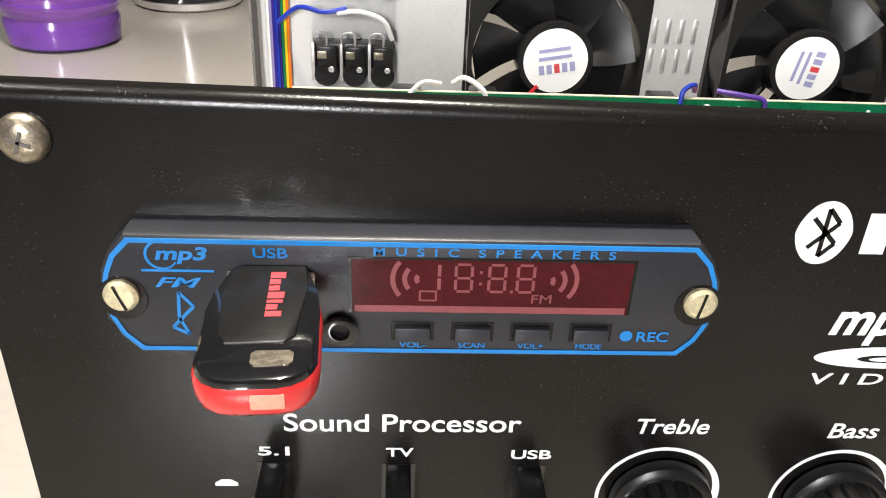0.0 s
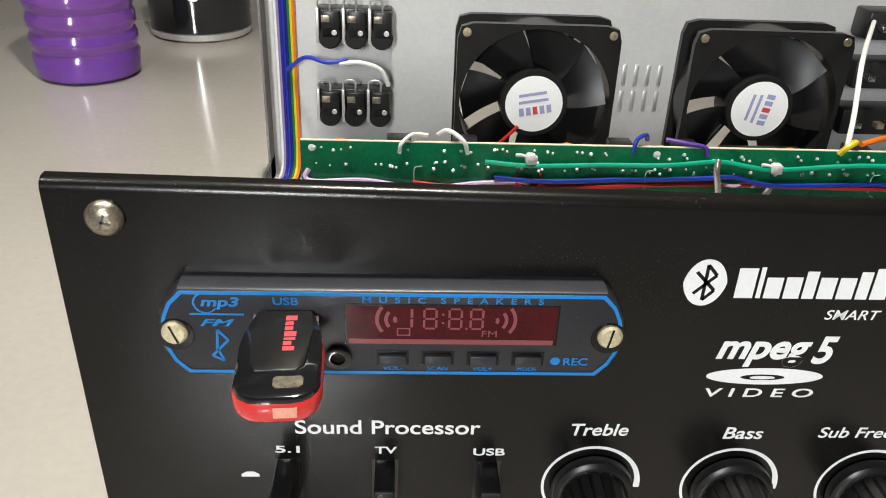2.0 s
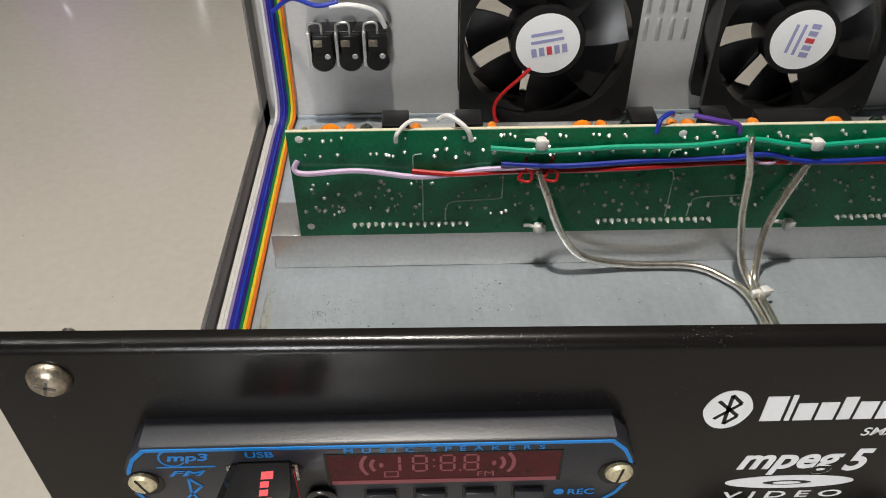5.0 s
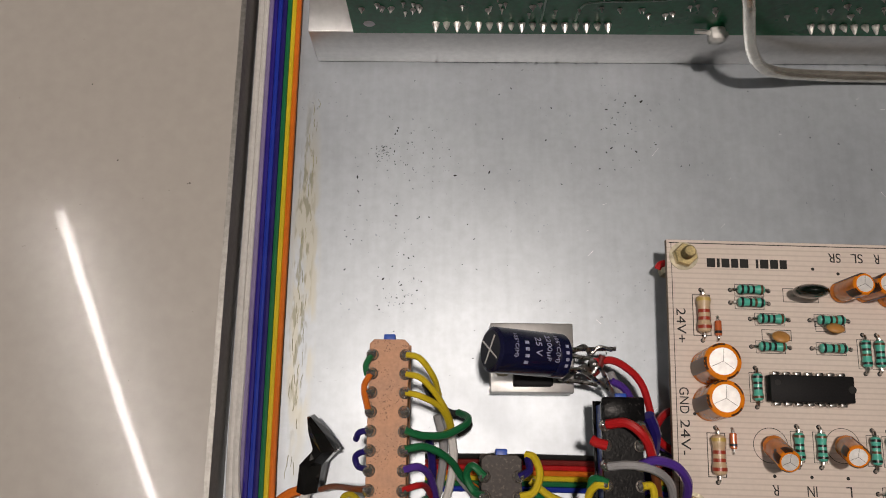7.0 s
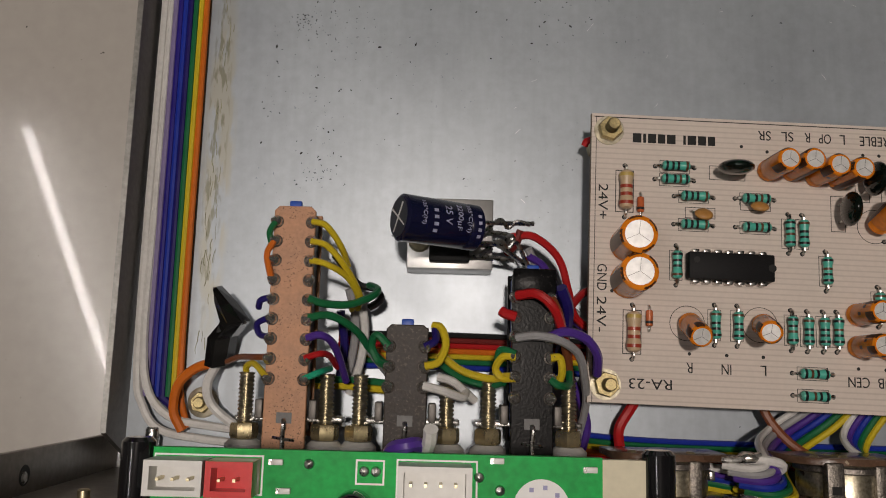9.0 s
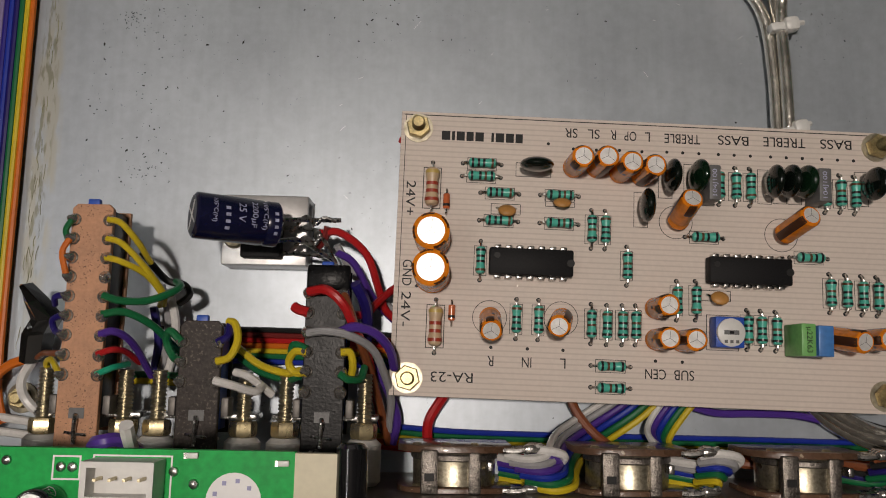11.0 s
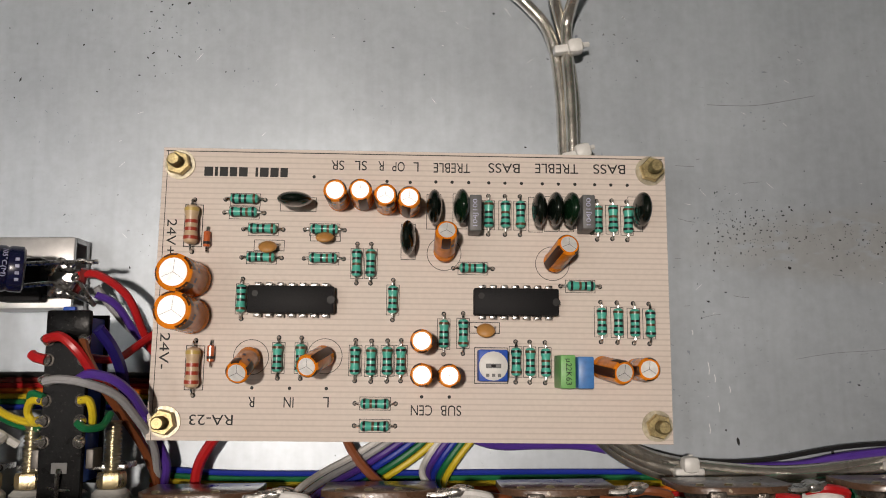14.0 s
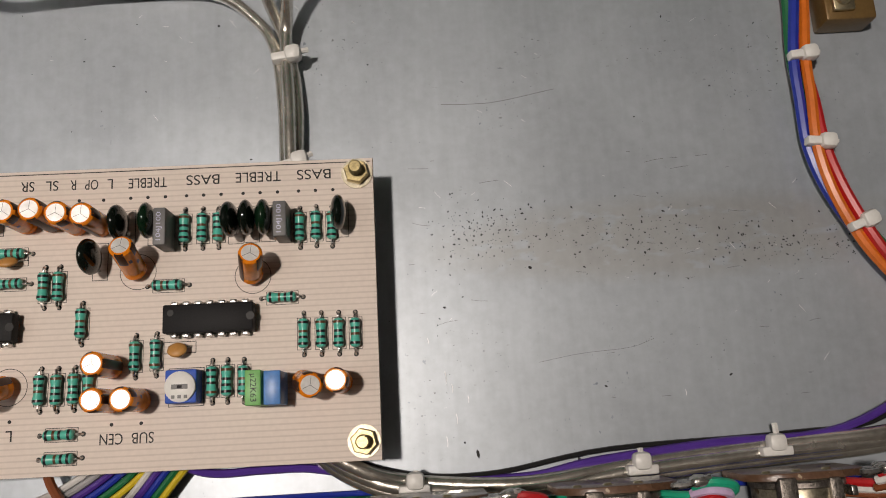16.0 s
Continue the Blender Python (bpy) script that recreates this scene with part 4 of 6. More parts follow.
def jack_block(x, z):
    t = thing("jack_block", "black plastic phono jack block with tinned solder tabs", "socket", (x + 19, BACK, z), group="rear jacks")
    part("jack_body", box(bmesh.new(), x + 0.6, BACK - 10, z + 5, x + 37.4, BACK, z + 20, 0.8), BLACKPLASTIC, t)
    for k in range(3):
        c = x + 6.4 + 12.8 * k
        nose = part("jack_nose", turn(bmesh.new(), [(0, 5.9), (7, 5.7), (8, 4.8)], (c + 0.6, BACK - 6, z + 6.4), (c + 0.6, BACK - 30, z + 6.4), 20), BLACKPLASTIC, t)
        part("nose_hole", turn(bmesh.new(), [(0, 1.4), (0.2, 1.2)], (c + 3, BACK - 14, z + 9), (c + 3, BACK - 30, z + 9), 12), ALU, nose)
        part("cell_cover", box(bmesh.new(), c - 3.4, BACK - 14, z + 6, c + 5.6, BACK - 10, z + 19.4, 0.7), BLACKPLASTIC, t)
        part("solder_tab", box(bmesh.new(), c - 6.0, BACK - 13.4, z + 3.4, c - 4.4, BACK - 9.6, z + 20.6, 0.3), ALU, t, "tinned solder tab")
        part("tab_loop", tube(bmesh.new(), [(c - 4.8, BACK - 12, z + 19), (c - 4.6, BACK - 13, z + 24.6), (c + 0.6, BACK - 13, z + 25), (c + 1, BACK - 12, z + 19.4)], 0.6, 6), ALU, t)
        part("tab_bridge", box(bmesh.new(), c - 3.2, BACK - 14.4, z + 14, c + 1.0, BACK - 13.8, z + 17.4, 0.2), SCREW, t)


jack_block(26, 73)
jack_block(25, 32.5)


def terminal_block(x, z):
    t = thing("speaker_terminal", "black speaker terminal block with copper tabs", "terminal", (x, BACK, z), group="rear speaker terminals")
    part("terminal_body", box(bmesh.new(), x, BACK - 16, z, x + 42, BACK, z + 14, 1.2), BLACKPLASTIC, t)
    for k in range(3):
        part("copper_tab", box(bmesh.new(), x + 5 + 12 * k, BACK - 21, z + 5, x + 9 + 12 * k, BACK - 15, z + 8, 0.4), BRASS if k % 2 else CHROME, t)


for z in (36, 61, 86):
    terminal_block(300, z)

# ---- amplifier board on its aluminium rail ----
GY, G0, G1 = 142.0, 30.0, 336.0


def amplifier_board():
    part_of = thing("heatsink_rail", "bare aluminium rail across the tray", "heatsink", (18, 142.4, 0))
    part("rail", box(bmesh.new(), 18, 142.4, 0.02, 336, 164, 17.2, 0.4), ALU, part_of)
    part("heatsink_plate", box(bmesh.new(), 30, 176, 0.02, 336, 196, 34, 0.5), ALU, part_of)
    t = thing("amplifier_board", "green amplifier circuit board standing on edge, solder side out", "circuit board", (G0, GY, 17.3))
    part("substrate", box(bmesh.new(), G0, GY, 17.3, G1, GY + 1.6, 64.9), GREENPCB, t)
    part("board_rim", box(bmesh.new(), G0, GY + 0.1, 64.9, G1, GY + 1.5, 65.2), CREAM, t)
    rng = random.Random(5)
    bm = bmesh.new()
    for k in range(330):
        x, z = rng.uniform(G0 + 3, G1 - 3), rng.choice((61.5, 56, 54.5, 43, 39, 36, 31, 28.5)) + rng.uniform(-1.5, 1.5)
        r = rng.uniform(0.45, 0.95)
        turn(bm, [(0, r), (0.35, r * 0.7), (0.9, r * 0.25), (1.3, 0.1)], (x, GY, z), (x, GY - 3, z), 7)
    tagged(part("solder_joints", bm, TIN, t, "many small tinned solder joints"), kind="stuff")
    for x0 in (51.5, 146, 240):
        for k in range(17):
            x = x0 + 2.72 * k
            part("pin_joint", turn(bmesh.new(), [(0, 1.0), (0.6, 0.85), (1.9, 0.45), (2.5, 0.2)], (x, GY, 22.6), (x, GY - 3, 22.6 + 1.2 * (k % 2)), 7), TIN, t)
    for x, z in ((34.5, 62), (34.5, 22), (172, 62)):
        part("mounting_hole", turn(bmesh.new(), [(0, 1.5), (0.05, 1.4)], (x, GY, z), (x, GY - 2, z), 14), STICKER, t)
    trace = mat("pale_trace", (0.35, 0.5, 0.42), 0.4, bump=0)
    for x in (76, 170, 264):
        part("trace", tube(bmesh.new(), [(x, GY, 46), (x + 2, GY, 43), (x + 2, GY, 24)], 0.28, 6), trace, t)
        part("trace", tube(bmesh.new(), [(x + 32, GY, 45), (x + 32, GY, 36), (x + 30, GY, 34), (x + 14, GY, 33), (x + 11, GY, 30), (x + 10.6, GY, 24)], 0.28, 6), trace, t)
        part("trace", tube(bmesh.new(), [(x - 1, GY, 47), (x - 1, GY, 54), (x + 2, GY, 55)], 0.28, 6), trace, t)
    for x in (68.6, 95.8, 160.7, 188.2, 262, 290):
        r = part("relay", box(bmesh.new(), x - 5, GY + 9, 43, x + 5, GY + 20, 61.6, 0.7), BLACKPLASTIC, t)
        part("relay_leg", box(bmesh.new(), x - 3, GY + 1.6, 54, x + 3, GY + 9.4, 56), TIN, r)
    for x, r, m in ((45, 4.2, ORANGE), (52, 2.4, ORANGE), (58, 2.6, FILMGREEN), (76, 2.2, ORANGE), (104, 2, ORANGE), (137, 4.2, ORANGE), (144, 2.4, ORANGE), (153, 2.6, FILMGREEN), (170, 2.2, ORANGE), (176, 3, ORANGE), (200, 2.4, ORANGE), (230, 4, ORANGE), (246, 2.6, FILMGREEN)):
        part("capacitor", turn(bmesh.new(), [(0, r * 0.8), (2, r), (7, r), (9, r * 0.6)], (x, GY + 1.6, 62.2 - r * 0.8), (x, GY + 20, 62.2 - r * 0.8), 16), m, t)
    part("heatsink_bar", box(bmesh.new(), 205, GY + 10, 42, 240, GY + 22, 58.5, 0.6), BLACKPLASTIC, t)


amplifier_board()
YW = GY - 1.4


def on_board(pts):
    return [(x, YW - (0.9 if i % 2 else 0), z) for i, (x, z) in enumerate(pts)]


wire("board_wire", "lilac", [(33, GY, 53)] + on_board([(31.6, 50), (36, 48.6), (55, 49), (78, 46.4), (100, 48.6), (117, 50), (121, 49)]), 1.05, "lilac wire soldered along the green board", "board wires")
wire("board_wire", "red", on_board([(74.5, 48.4), (90, 47.4), (112, 47.6), (150, 48.6), (190, 50), (240, 50), (300, 49), (334, 49)]), 1.05, "red wire soldered along the green board", "board wires")
wire("board_wire", "blue", [(x, y - 0.4, z) for x, y, z in on_board([(107, 51.4), (130, 50.6), (160, 51.6), (190, 53), (205, 53.6), (222, 50.6), (270, 51.6), (334, 51)])], 1.05, "blue wire soldered along the green board", "board wires")
wire("board_wire", "teal", on_board([(103, 58), (122, 57), (150, 57.6), (176, 58.4), (197, 60), (210, 58.4), (222, 57), (260, 60), (300, 57), (334, 58)]), 1.0, "green wire tied along the board", "board wires")
wire("board_wire", "lilac", on_board([(199, 50.6), (205, 50), (210, 50.8), (213, 50), (213.5, 52.8)]), 0.8, "lilac wire end on the green board", "board wires")
for x in (116.5, 126):
    wire("wire_loop", "red", [(x, GY, 53), (x - 1, YW - 1, 49), (x - 3, YW - 2, 45.6), (x + 1, YW - 2.4, 44.6), (x + 1.6, YW - 1.6, 48), (x - 1, YW - 1.6, 50)], 0.6, "small red wire loop on the board", "wire loops")
wire("board_tail", "red", [(114, 84, 10), (111, 83.4, 9.4), (108.8, 83, 8.6), (108.2, 82, 8)], 0.9, "short red wire end under the beige board", "board wires")
wire("jumper_wire", "white", [(69, GY - 1, 61), (69.6, GY - 2, 65), (74, GY + 1, 68), (80, GY + 3, 67)], 0.8, "white jumper over the board edge", "jumper wires")
wire("jumper_wire", "white", [(84, GY + 4, 67), (88, GY + 2, 69.6), (94, GY - 1.4, 66.5), (96, GY - 1, 61)], 0.9, "white jumper over the board edge", "jumper wires")
wire("jumper_wire", "blue", [(162, GY - 1, 63), (163, GY, 68), (167, GY + 2, 69.4), (169, GY + 6, 66)], 0.9, "blue jumper over the board edge", "jumper wires")
wire("jumper_wire", "purple", [(192, GY - 1, 62), (191, GY - 0.6, 65.6), (184, GY + 1, 66.6), (176, GY + 4, 67)], 0.9, "purple jumper over the board edge", "jumper wires")
wire("terminal_wire", "white", [(250, GY + 2, 66), (256, GY + 14, 76), (268, GY + 40, 92), (300, BACK - 20, 96)], 1.1, "white wire from the board to the rear terminals", "terminal wires")
wire("terminal_wire", "yellow", [(246, GY - 0.6, 64), (248, GY - 1.8, 67.5), (252, GY, 69), (252, GY + 6, 66)], 1.2, "yellow wire over the board edge", "terminal wires")
wire("terminal_wire", "orange", [(256, GY + 3, 67), (270, GY + 8, 68.5), (300, GY + 20, 67)], 1.2, "orange wire behind the board", "terminal wires")


def cable_tie(place, label_on, size=(4.4, 3.4, 3.2), tail=(6, 0, 0), rz=0.0):
    x, y, z = place
    t = thing("cable_tie", "white nylon cable tie " + label_on, "cable tie", place, rz, group="cable ties")
    w, d, h = size
    part("tie_strap", box(bmesh.new(), -w / 2, -d * 0.36, -h / 2, w / 2, d * 0.36, h * 0.42, 0.5), NYLON, t, local=True)
    a = Vector(tail)
    e = a.normalized() * min(w, 6) * 0.32
    part("tie_head", box(bmesh.new(), e.x - 2.1, e.y - 2.0, -h / 2, e.x + 2.1, e.y + 2.0, h / 2 + 0.7, 1.3), NYLON, t, local=True)
    part("tie_tail", tube(bmesh.new(), [tuple(e), tuple(a * 0.6 + Vector((0, 0, 0.6))), tuple(a)], 0.7, 6), NYLON, t, local=True)
    return t


for x, z in ((122, 59.6), (222, 57.4), (124, 20.2), (222, 20)):
    cable_tie((x, GY - 2.0, z), "on the green board", (3.4, 2.4, 4.0), (-7, 0.6, 1.6))

# ---- beige tone control board ----
BX, BY, BA = 111.25, 24.8, -1.1
BTOP = 16.6


def tone_board():
    t = thing("tone_control_board", "beige striped circuit board full of small parts, on brass posts", "circuit board", (BX, BY, BTOP), BA)

    def p(name, bm, m, parent=t, label="", flat=False):
        return part(name, bm, m, parent, label, True, flat)

    def hang(ob, x, y, turned, z=0.0):
        return copy_thing(ob, pose(*V(x, y, z), 0, 0, turned))
    sub = p("substrate", box(bmesh.new(), -4.0, -4.0, -1.6, 113.6, 62.6, 0), BOARD)
    p("board_rim", band(bmesh.new(), [(-4.05, -4.05), (113.65, -4.05), (113.65, 62.65), (-4.05, 62.65)], [(-3.9, -3.9), (113.5, -3.9), (113.5, 62.5), (-3.9, 62.5)], "z", -1.62, -0.1), BOARDEDGE, sub)
    line = [(-3.0, -4), (-2.85, -4), (-2.85, 62), (-3.0, 62)]
    p("print_line", prism(bmesh.new(), line, "z", 0, 0.03), BLACKINK, sub, flat=True)
    p("print_line", box(bmesh.new(), -3.4, 61.75, 0, 113, 61.95, 0.03), BLACKINK, sub, flat=True)
    for x, y in ((0, 0), (110, 0), (110, 59), (0, 58.5)):
        s = p("standoff", rod(bmesh.new(), (x, y, -BTOP), (x, y, -1.6), 2.6, 6), BRASS, t, "brass standoff with nut and bolt")
        p("washer", turn(bmesh.new(), [(0, 3.5), (0.4, 3.5)], (x, y, 0), (x, y, 5), 20), WASHER, s)
        p("nut", hex_nut(bmesh.new(), (x, y, 0.4), 2.9, 2.2), OLDBRASS, s)
        p("bolt_end", thread(bmesh.new(), (x, y, 0.4), (x, y, 6.0), 1.5), OLDBRASS, s)

    # one small resistor, copied along the rows
    def resistor(body_m, inks, scale=1.0, half=4.55):
        s = scale
        r = p("resistor", turn(bmesh.new(), [(0, 0.5 * s), (0.25 * s, 0.95 * s), (0.8 * s, 1.18 * s), (1.5 * s, 1.12 * s), (2.0 * s, 0.98 * s), (4.4 * s, 0.98 * s), (4.9 * s, 1.12 * s), (5.6 * s, 1.18 * s), (6.15 * s, 0.95 * s), (6.4 * s, 0.5 * s)], (-3.2 * s, 0, 1.3 * s), (10, 0, 1.3 * s), 16), body_m)
        for x, ink in zip((-2.3, -0.9, 0.35, 2.3), inks):
            e = 1.16 if abs(x) > 2 else 1.0
            p("colour_band", turn(bmesh.new(), [(0, e * s + 0.03), (0.55 * s, e * s + 0.03)], (x * s - 0.27, 0, 1.3 * s), (20, 0, 1.3 * s), 16), ink, r)
        for d in (-1, 1):
            p("lead", tube(bmesh.new(), [(d * 3.1 * s, 0, 1.3 * s), (d * (half - 0.5), 0, 1.25 * s), (d * half, 0, 0.5), (d * half, 0, -0.4)], 0.3, 6), CHROME, r)
            p("hole", prism(bmesh.new(), circle(d * half, 0, 0.55, 10), "z", 0.01, 0.04), BLACKINK, r, flat=True)
        p("outline", band(bmesh.new(), [(-3.5 * s, -1.5 * s), (3.5 * s, -1.5 * s), (3.5 * s, 1.5 * s), (-3.5 * s, 1.5 * s)], [(-3.37 * s, -1.37 * s), (3.37 * s, -1.37 * s), (3.37 * s, 1.37 * s), (-3.37 * s, 1.37 * s)], "z", 0, 0.03), BLACKINK, r, flat=True)
        return r
    inks = [mat("band_" + n, c, 0.35, bump=0) for n, c in (("black", (0.01, 0.01, 0.012)), ("brown", (0.1, 0.045, 0.02)), ("gold", (0.5, 0.36, 0.1)), ("blue", (0.02, 0.08, 0.45)), ("red", (0.33, 0.04, 0.02)))]
    kinds = [resistor(RESIST, [inks[i] for i in code]) for code in ((0, 0, 0, 1), (0, 1, 0, 0), (0, 0, 1, 0))]
    flat_rows = ((15.4, 50.5), (15.3, 47.4), (19.8, 43.6), (33.9, 43.7), (19.7, 37.0), (33.9, 37.0), (68.2, 35.2), (93.0, 31.4), (46.4, 4.4), (46.4, -0.5))
    up_rows = ((41.5, 36.0), (44.7, 36.0), (71.7, 47.8), (75.6, 47.8), (79.1, 47.8), (97.1, 47.0), (100.7, 47.2), (104.2, 47.0), (15.7, 27.5), (49.9, 27.7), (24.4, 14.3), (29.5, 14.3),
               (41.7, 13.9), (45.3, 13.8), (48.9, 13.9), (52.0, 14.0), (78.0, 14.0), (81.2, 14.0), (84.7, 13.9), (61.6, 20.1), (66.0, 20.3), (97.6, 23.3), (101.4, 23.2), (105.2, 23.1), (108.8, 23.0))
    for k, (x, y) in enumerate(flat_rows):
        hang(kinds[k % 2 + (k > 5)], x, y, 180 * (k % 2))
    for k, (x, y) in enumerate(up_rows):
        hang(kinds[0 if k % 3 else 2], x, y, 90 if k % 4 else -90)
    for r in kinds:
        for o in (*r.children_recursive, r):
            bpy.data.objects.remove(o)
    big = resistor(BEIGE, (inks[4], inks[4], inks[4], inks[2]), 1.42, 6.1)
    hang(big, 3.8, 44.2, 90), hang(big, 5.85, 11.9, 90)
    for o in (*big.children_recursive, big):
        bpy.data.objects.remove(o)
    for x, y in ((7.3, 41.0), (9.5, 15.1)):
        d = p("diode", rod(bmesh.new(), (x, y - 1.8, 1.0), (x, y + 1.8, 1.0), 0.8, 12), mat("orange_glass", (0.5, 0.12, 0.04), 0.12, bump=0, coat=0.5), t, "small orange glass diode")
        p("diode_band", turn(bmesh.new(), [(0, 0.84), (0.6, 0.84)], (x, y - 1.2, 1.0), (x, y + 5, 1.0), 12), BLACKINK, d)
        p("lead", tube(bmesh.new(), [(x, y - 2.9, -0.2), (x, y - 2.6, 1), (x, y, 1), (x, y + 2.6, 1), (x, y + 2.9, -0.2)], 0.25, 6), CHROME, d)

    # chips
    for x0, y0 in ((17.6, 24.2), (68.2, 24.3)):
        c = p("chip", box(bmesh.new(), x0, y0, 0.9, x0 + 19.2, y0 + 6.1, 4.0, 0.35), ICBLACK, t, "black fourteen-pin chip")
        p("notch", turn(bmesh.new(), [(0, 0.9), (0.03, 0.9)], (x0 + (18.6 if x0 < 50 else 18.6), y0 + 3.05, 4.0), (x0 + 18.6, y0 + 3.05, 9), 14), BLACKINK, c)
        p("dimple", turn(bmesh.new(), [(0, 0.7), (0.02, 0.7)], (x0 + 1.7, y0 + 4.3, 4.0), (x0 + 1.7, y0 + 4.3, 9), 14), BLACKINK, c)
        for k in range(7):
            x = x0 + 1.98 + 2.54 * k
            for d, ya in ((-1, y0), (1, y0 + 6.1)):
                p("pin", box(bmesh.new(), x - 0.75, min(ya, ya + d * 0.85), 0, x + 0.75, max(ya, ya + d * 0.85), 2.6, 0.2), CHROME, c)

    # electrolytic capacitors: a turned sleeve from base to tip, an aluminium top with a scored cross
    def electrolytic(base, tip, r, ring=True, bare=False):
        b, e = Vector(base), Vector(tip)
        length = (e - b).length
        c = p("electrolytic_capacitor", turn(bmesh.new(), [(0, r * 0.9), (0.3, r), (1.2, r), (1.7, r * 0.93), (2.2, r), (length - 0.4, r), (length, r * 0.86)], base, tip, 24), ORANGE, t, "orange electrolytic capacitor")
        p("aluminium_top", turn(bmesh.new(), [(length - 0.1, r * 0.76), (length + 0.08, r * 0.74)], base, tip, 24), CAPTOP, c)
        axis = (e - b).normalized()
        u = axis.orthogonal().normalized()
        for k in range(3):
            g = u.copy()
            g.rotate(Matrix.Rotation(radians(120 * k + 40), 3, axis))
            q = e + axis * 0.09
            p("score", rod(bmesh.new(), tuple(q), tuple(q + g * r * 0.7), 0.045, 5), GREYBOX, c)
        w = axis.cross(u)
        for turned, start in ((0, 0.4), (115, length - 4.2), (205, length - 2.6), (275, length - 3.4)):
            bm, rows = bmesh.new(), []
            for d, out in ((start, r + 0.035), (length - 0.45, r + 0.035), (length - 0.02, r * 0.885)):
                rows.append([bm.verts.new((b + axis * d + (u * math.cos(a) + w * math.sin(a)) * out) * MM) for a in [radians(-22 + 9 * k + turned + 31 * base[0]) for k in range(6)]])
            for lo, hi in zip(rows, rows[1:]):
                for k in range(5):
                    bm.faces.new((lo[k], lo[k + 1], hi[k + 1], hi[k]))
            p("polarity_stripe" if start < 1 else "printed_bar", bm, CAPDARK, c)
        for j in range(5):
            bm = bmesh.new()
            d0 = length - 1.2 - 1.6 * (j % 3)
            quad = [bm.verts.new((b + axis * d + (u * math.cos(a) + w * math.sin(a)) * (r + 0.03)) * MM) for d, a in [(d0, radians(110 + 31 * base[0] + 34 * j)), (d0, radians(126 + 31 * base[0] + 34 * j)), (d0 - 1.1, radians(126 + 31 * base[0] + 34 * j)), (d0 - 1.1, radians(110 + 31 * base[0] + 34 * j))]]
            bm.faces.new(quad)
            p("printed_bar", bm, CAPDARK, c)
        if ring:
            p("outline_ring", band(bmesh.new(), circle(base[0], base[1], r + 1.5, 32), circle(base[0], base[1], r + 1.36, 32), "z", 0, 0.03), BLACKINK, c, flat=True)
        return c
    for x, y in ((37.0, 50.6), (42.5, 50.8), (48.0, 49.8), (53.2, 49.3)):
        electrolytic((x, y, 0.2), (x + 0.2, y - 0.1, 11.8), 2.55, False)
    for x, y, r in ((56.6, 18.1, 2.5), (56.7, 10.9, 2.5), (62.6, 10.8, 2.5), (105.4, 12.6, 2.5)):
        electrolytic((x, y, 0.2), (x, y, 11.2), r, False)
    electrolytic((97.4, 13.0, 0.6), (100.2, 11.8, 10.4), 2.6, False)
    electrolytic((4.6, 31.7, 0.2), (3.9, 31.9, 13.6), 4.05, False)
    electrolytic((4.7, 23.4, 0.2), (4.1, 23.9, 13.8), 4.05, False)
    for base, tip in (((18.3, 14.4, 1.6), (17.8, 10.9, 11.6)), ((34.8, 14.8, 1.6), (32.4, 12.4, 11.8)), ((61.5, 38.6, 1.6), (61.7, 42.1, 11.6)), ((86.6, 36.6, 1.6), (88.4, 39.4, 11.4))):
        electrolytic(base, tip, 2.5)
        p("lead", tube(bmesh.new(), [(base[0] - 0.8, base[1] + 1.2, -0.2), (base[0] - 0.5, base[1] + 0.9, 1.2), base], 0.28, 6), CHROME)

    # film capacitors: dark glossy lozenges on two legs
    def lozenge(x, y, m, tilt=0.0, across=False, z=6.0):
        bm = bmesh.new()
        bmesh.ops.create_uvsphere(bm, u_segments=20, v_segments=12, radius=0.001)
        size = Matrix.Diagonal((1.75, 3.9, 4.6, 1))
        m4 = Matrix.Translation(V(x, y, z)) @ Matrix.Rotation(radians(90 if across else 0), 4, "Z") @ Matrix.Rotation(radians(tilt), 4, "Y") @ size
        bmesh.ops.transform(bm, matrix=m4, verts=bm.verts[:])
        c = p("film_capacitor", bm, m, t, "dark glossy film capacitor")
        for d in (-2, 2):
            dx, dy = (d, 0) if across else (0, d)
            p("lead", tube(bmesh.new(), [(x + dx, y + dy, -0.2), (x + dx, y + dy, 1.5), (x + dx * 0.6, y + dy * 0.6, 3)], 0.28, 6), CHROME, c)
        w, h = (4.2, 1.7) if across else (1.7, 4.2)
        p("outline", band(bmesh.new(), [(x - w, y - h), (x + w, y - h), (x + w, y + h), (x - w, y + h)], [(x - w + 0.14, y - h + 0.14), (x + w - 0.14, y - h + 0.14), (x + w - 0.14, y + h - 0.14), (x - w + 0.14, y + h - 0.14)], "z", 0, 0.03), BLACKINK, c, flat=True)
    for x, y, m, tilt in ((59.0, 48.4, FILMCAP, 0), (65.1, 48.6, FILMGREEN, 6), (82.8, 48.1, FILMCAP, -4), (86.4, 48.3, FILMCAP, 2), (90.0, 48.3, FILMGREEN, 6), (106.2, 48.6, FILMCAP, 4), (53.2, 41.2, FILMCAP, -5)):
        lozenge(x, y, m, tilt)
    lozenge(27.6, 49.6, FILMCAP, -6, True, 5.8)

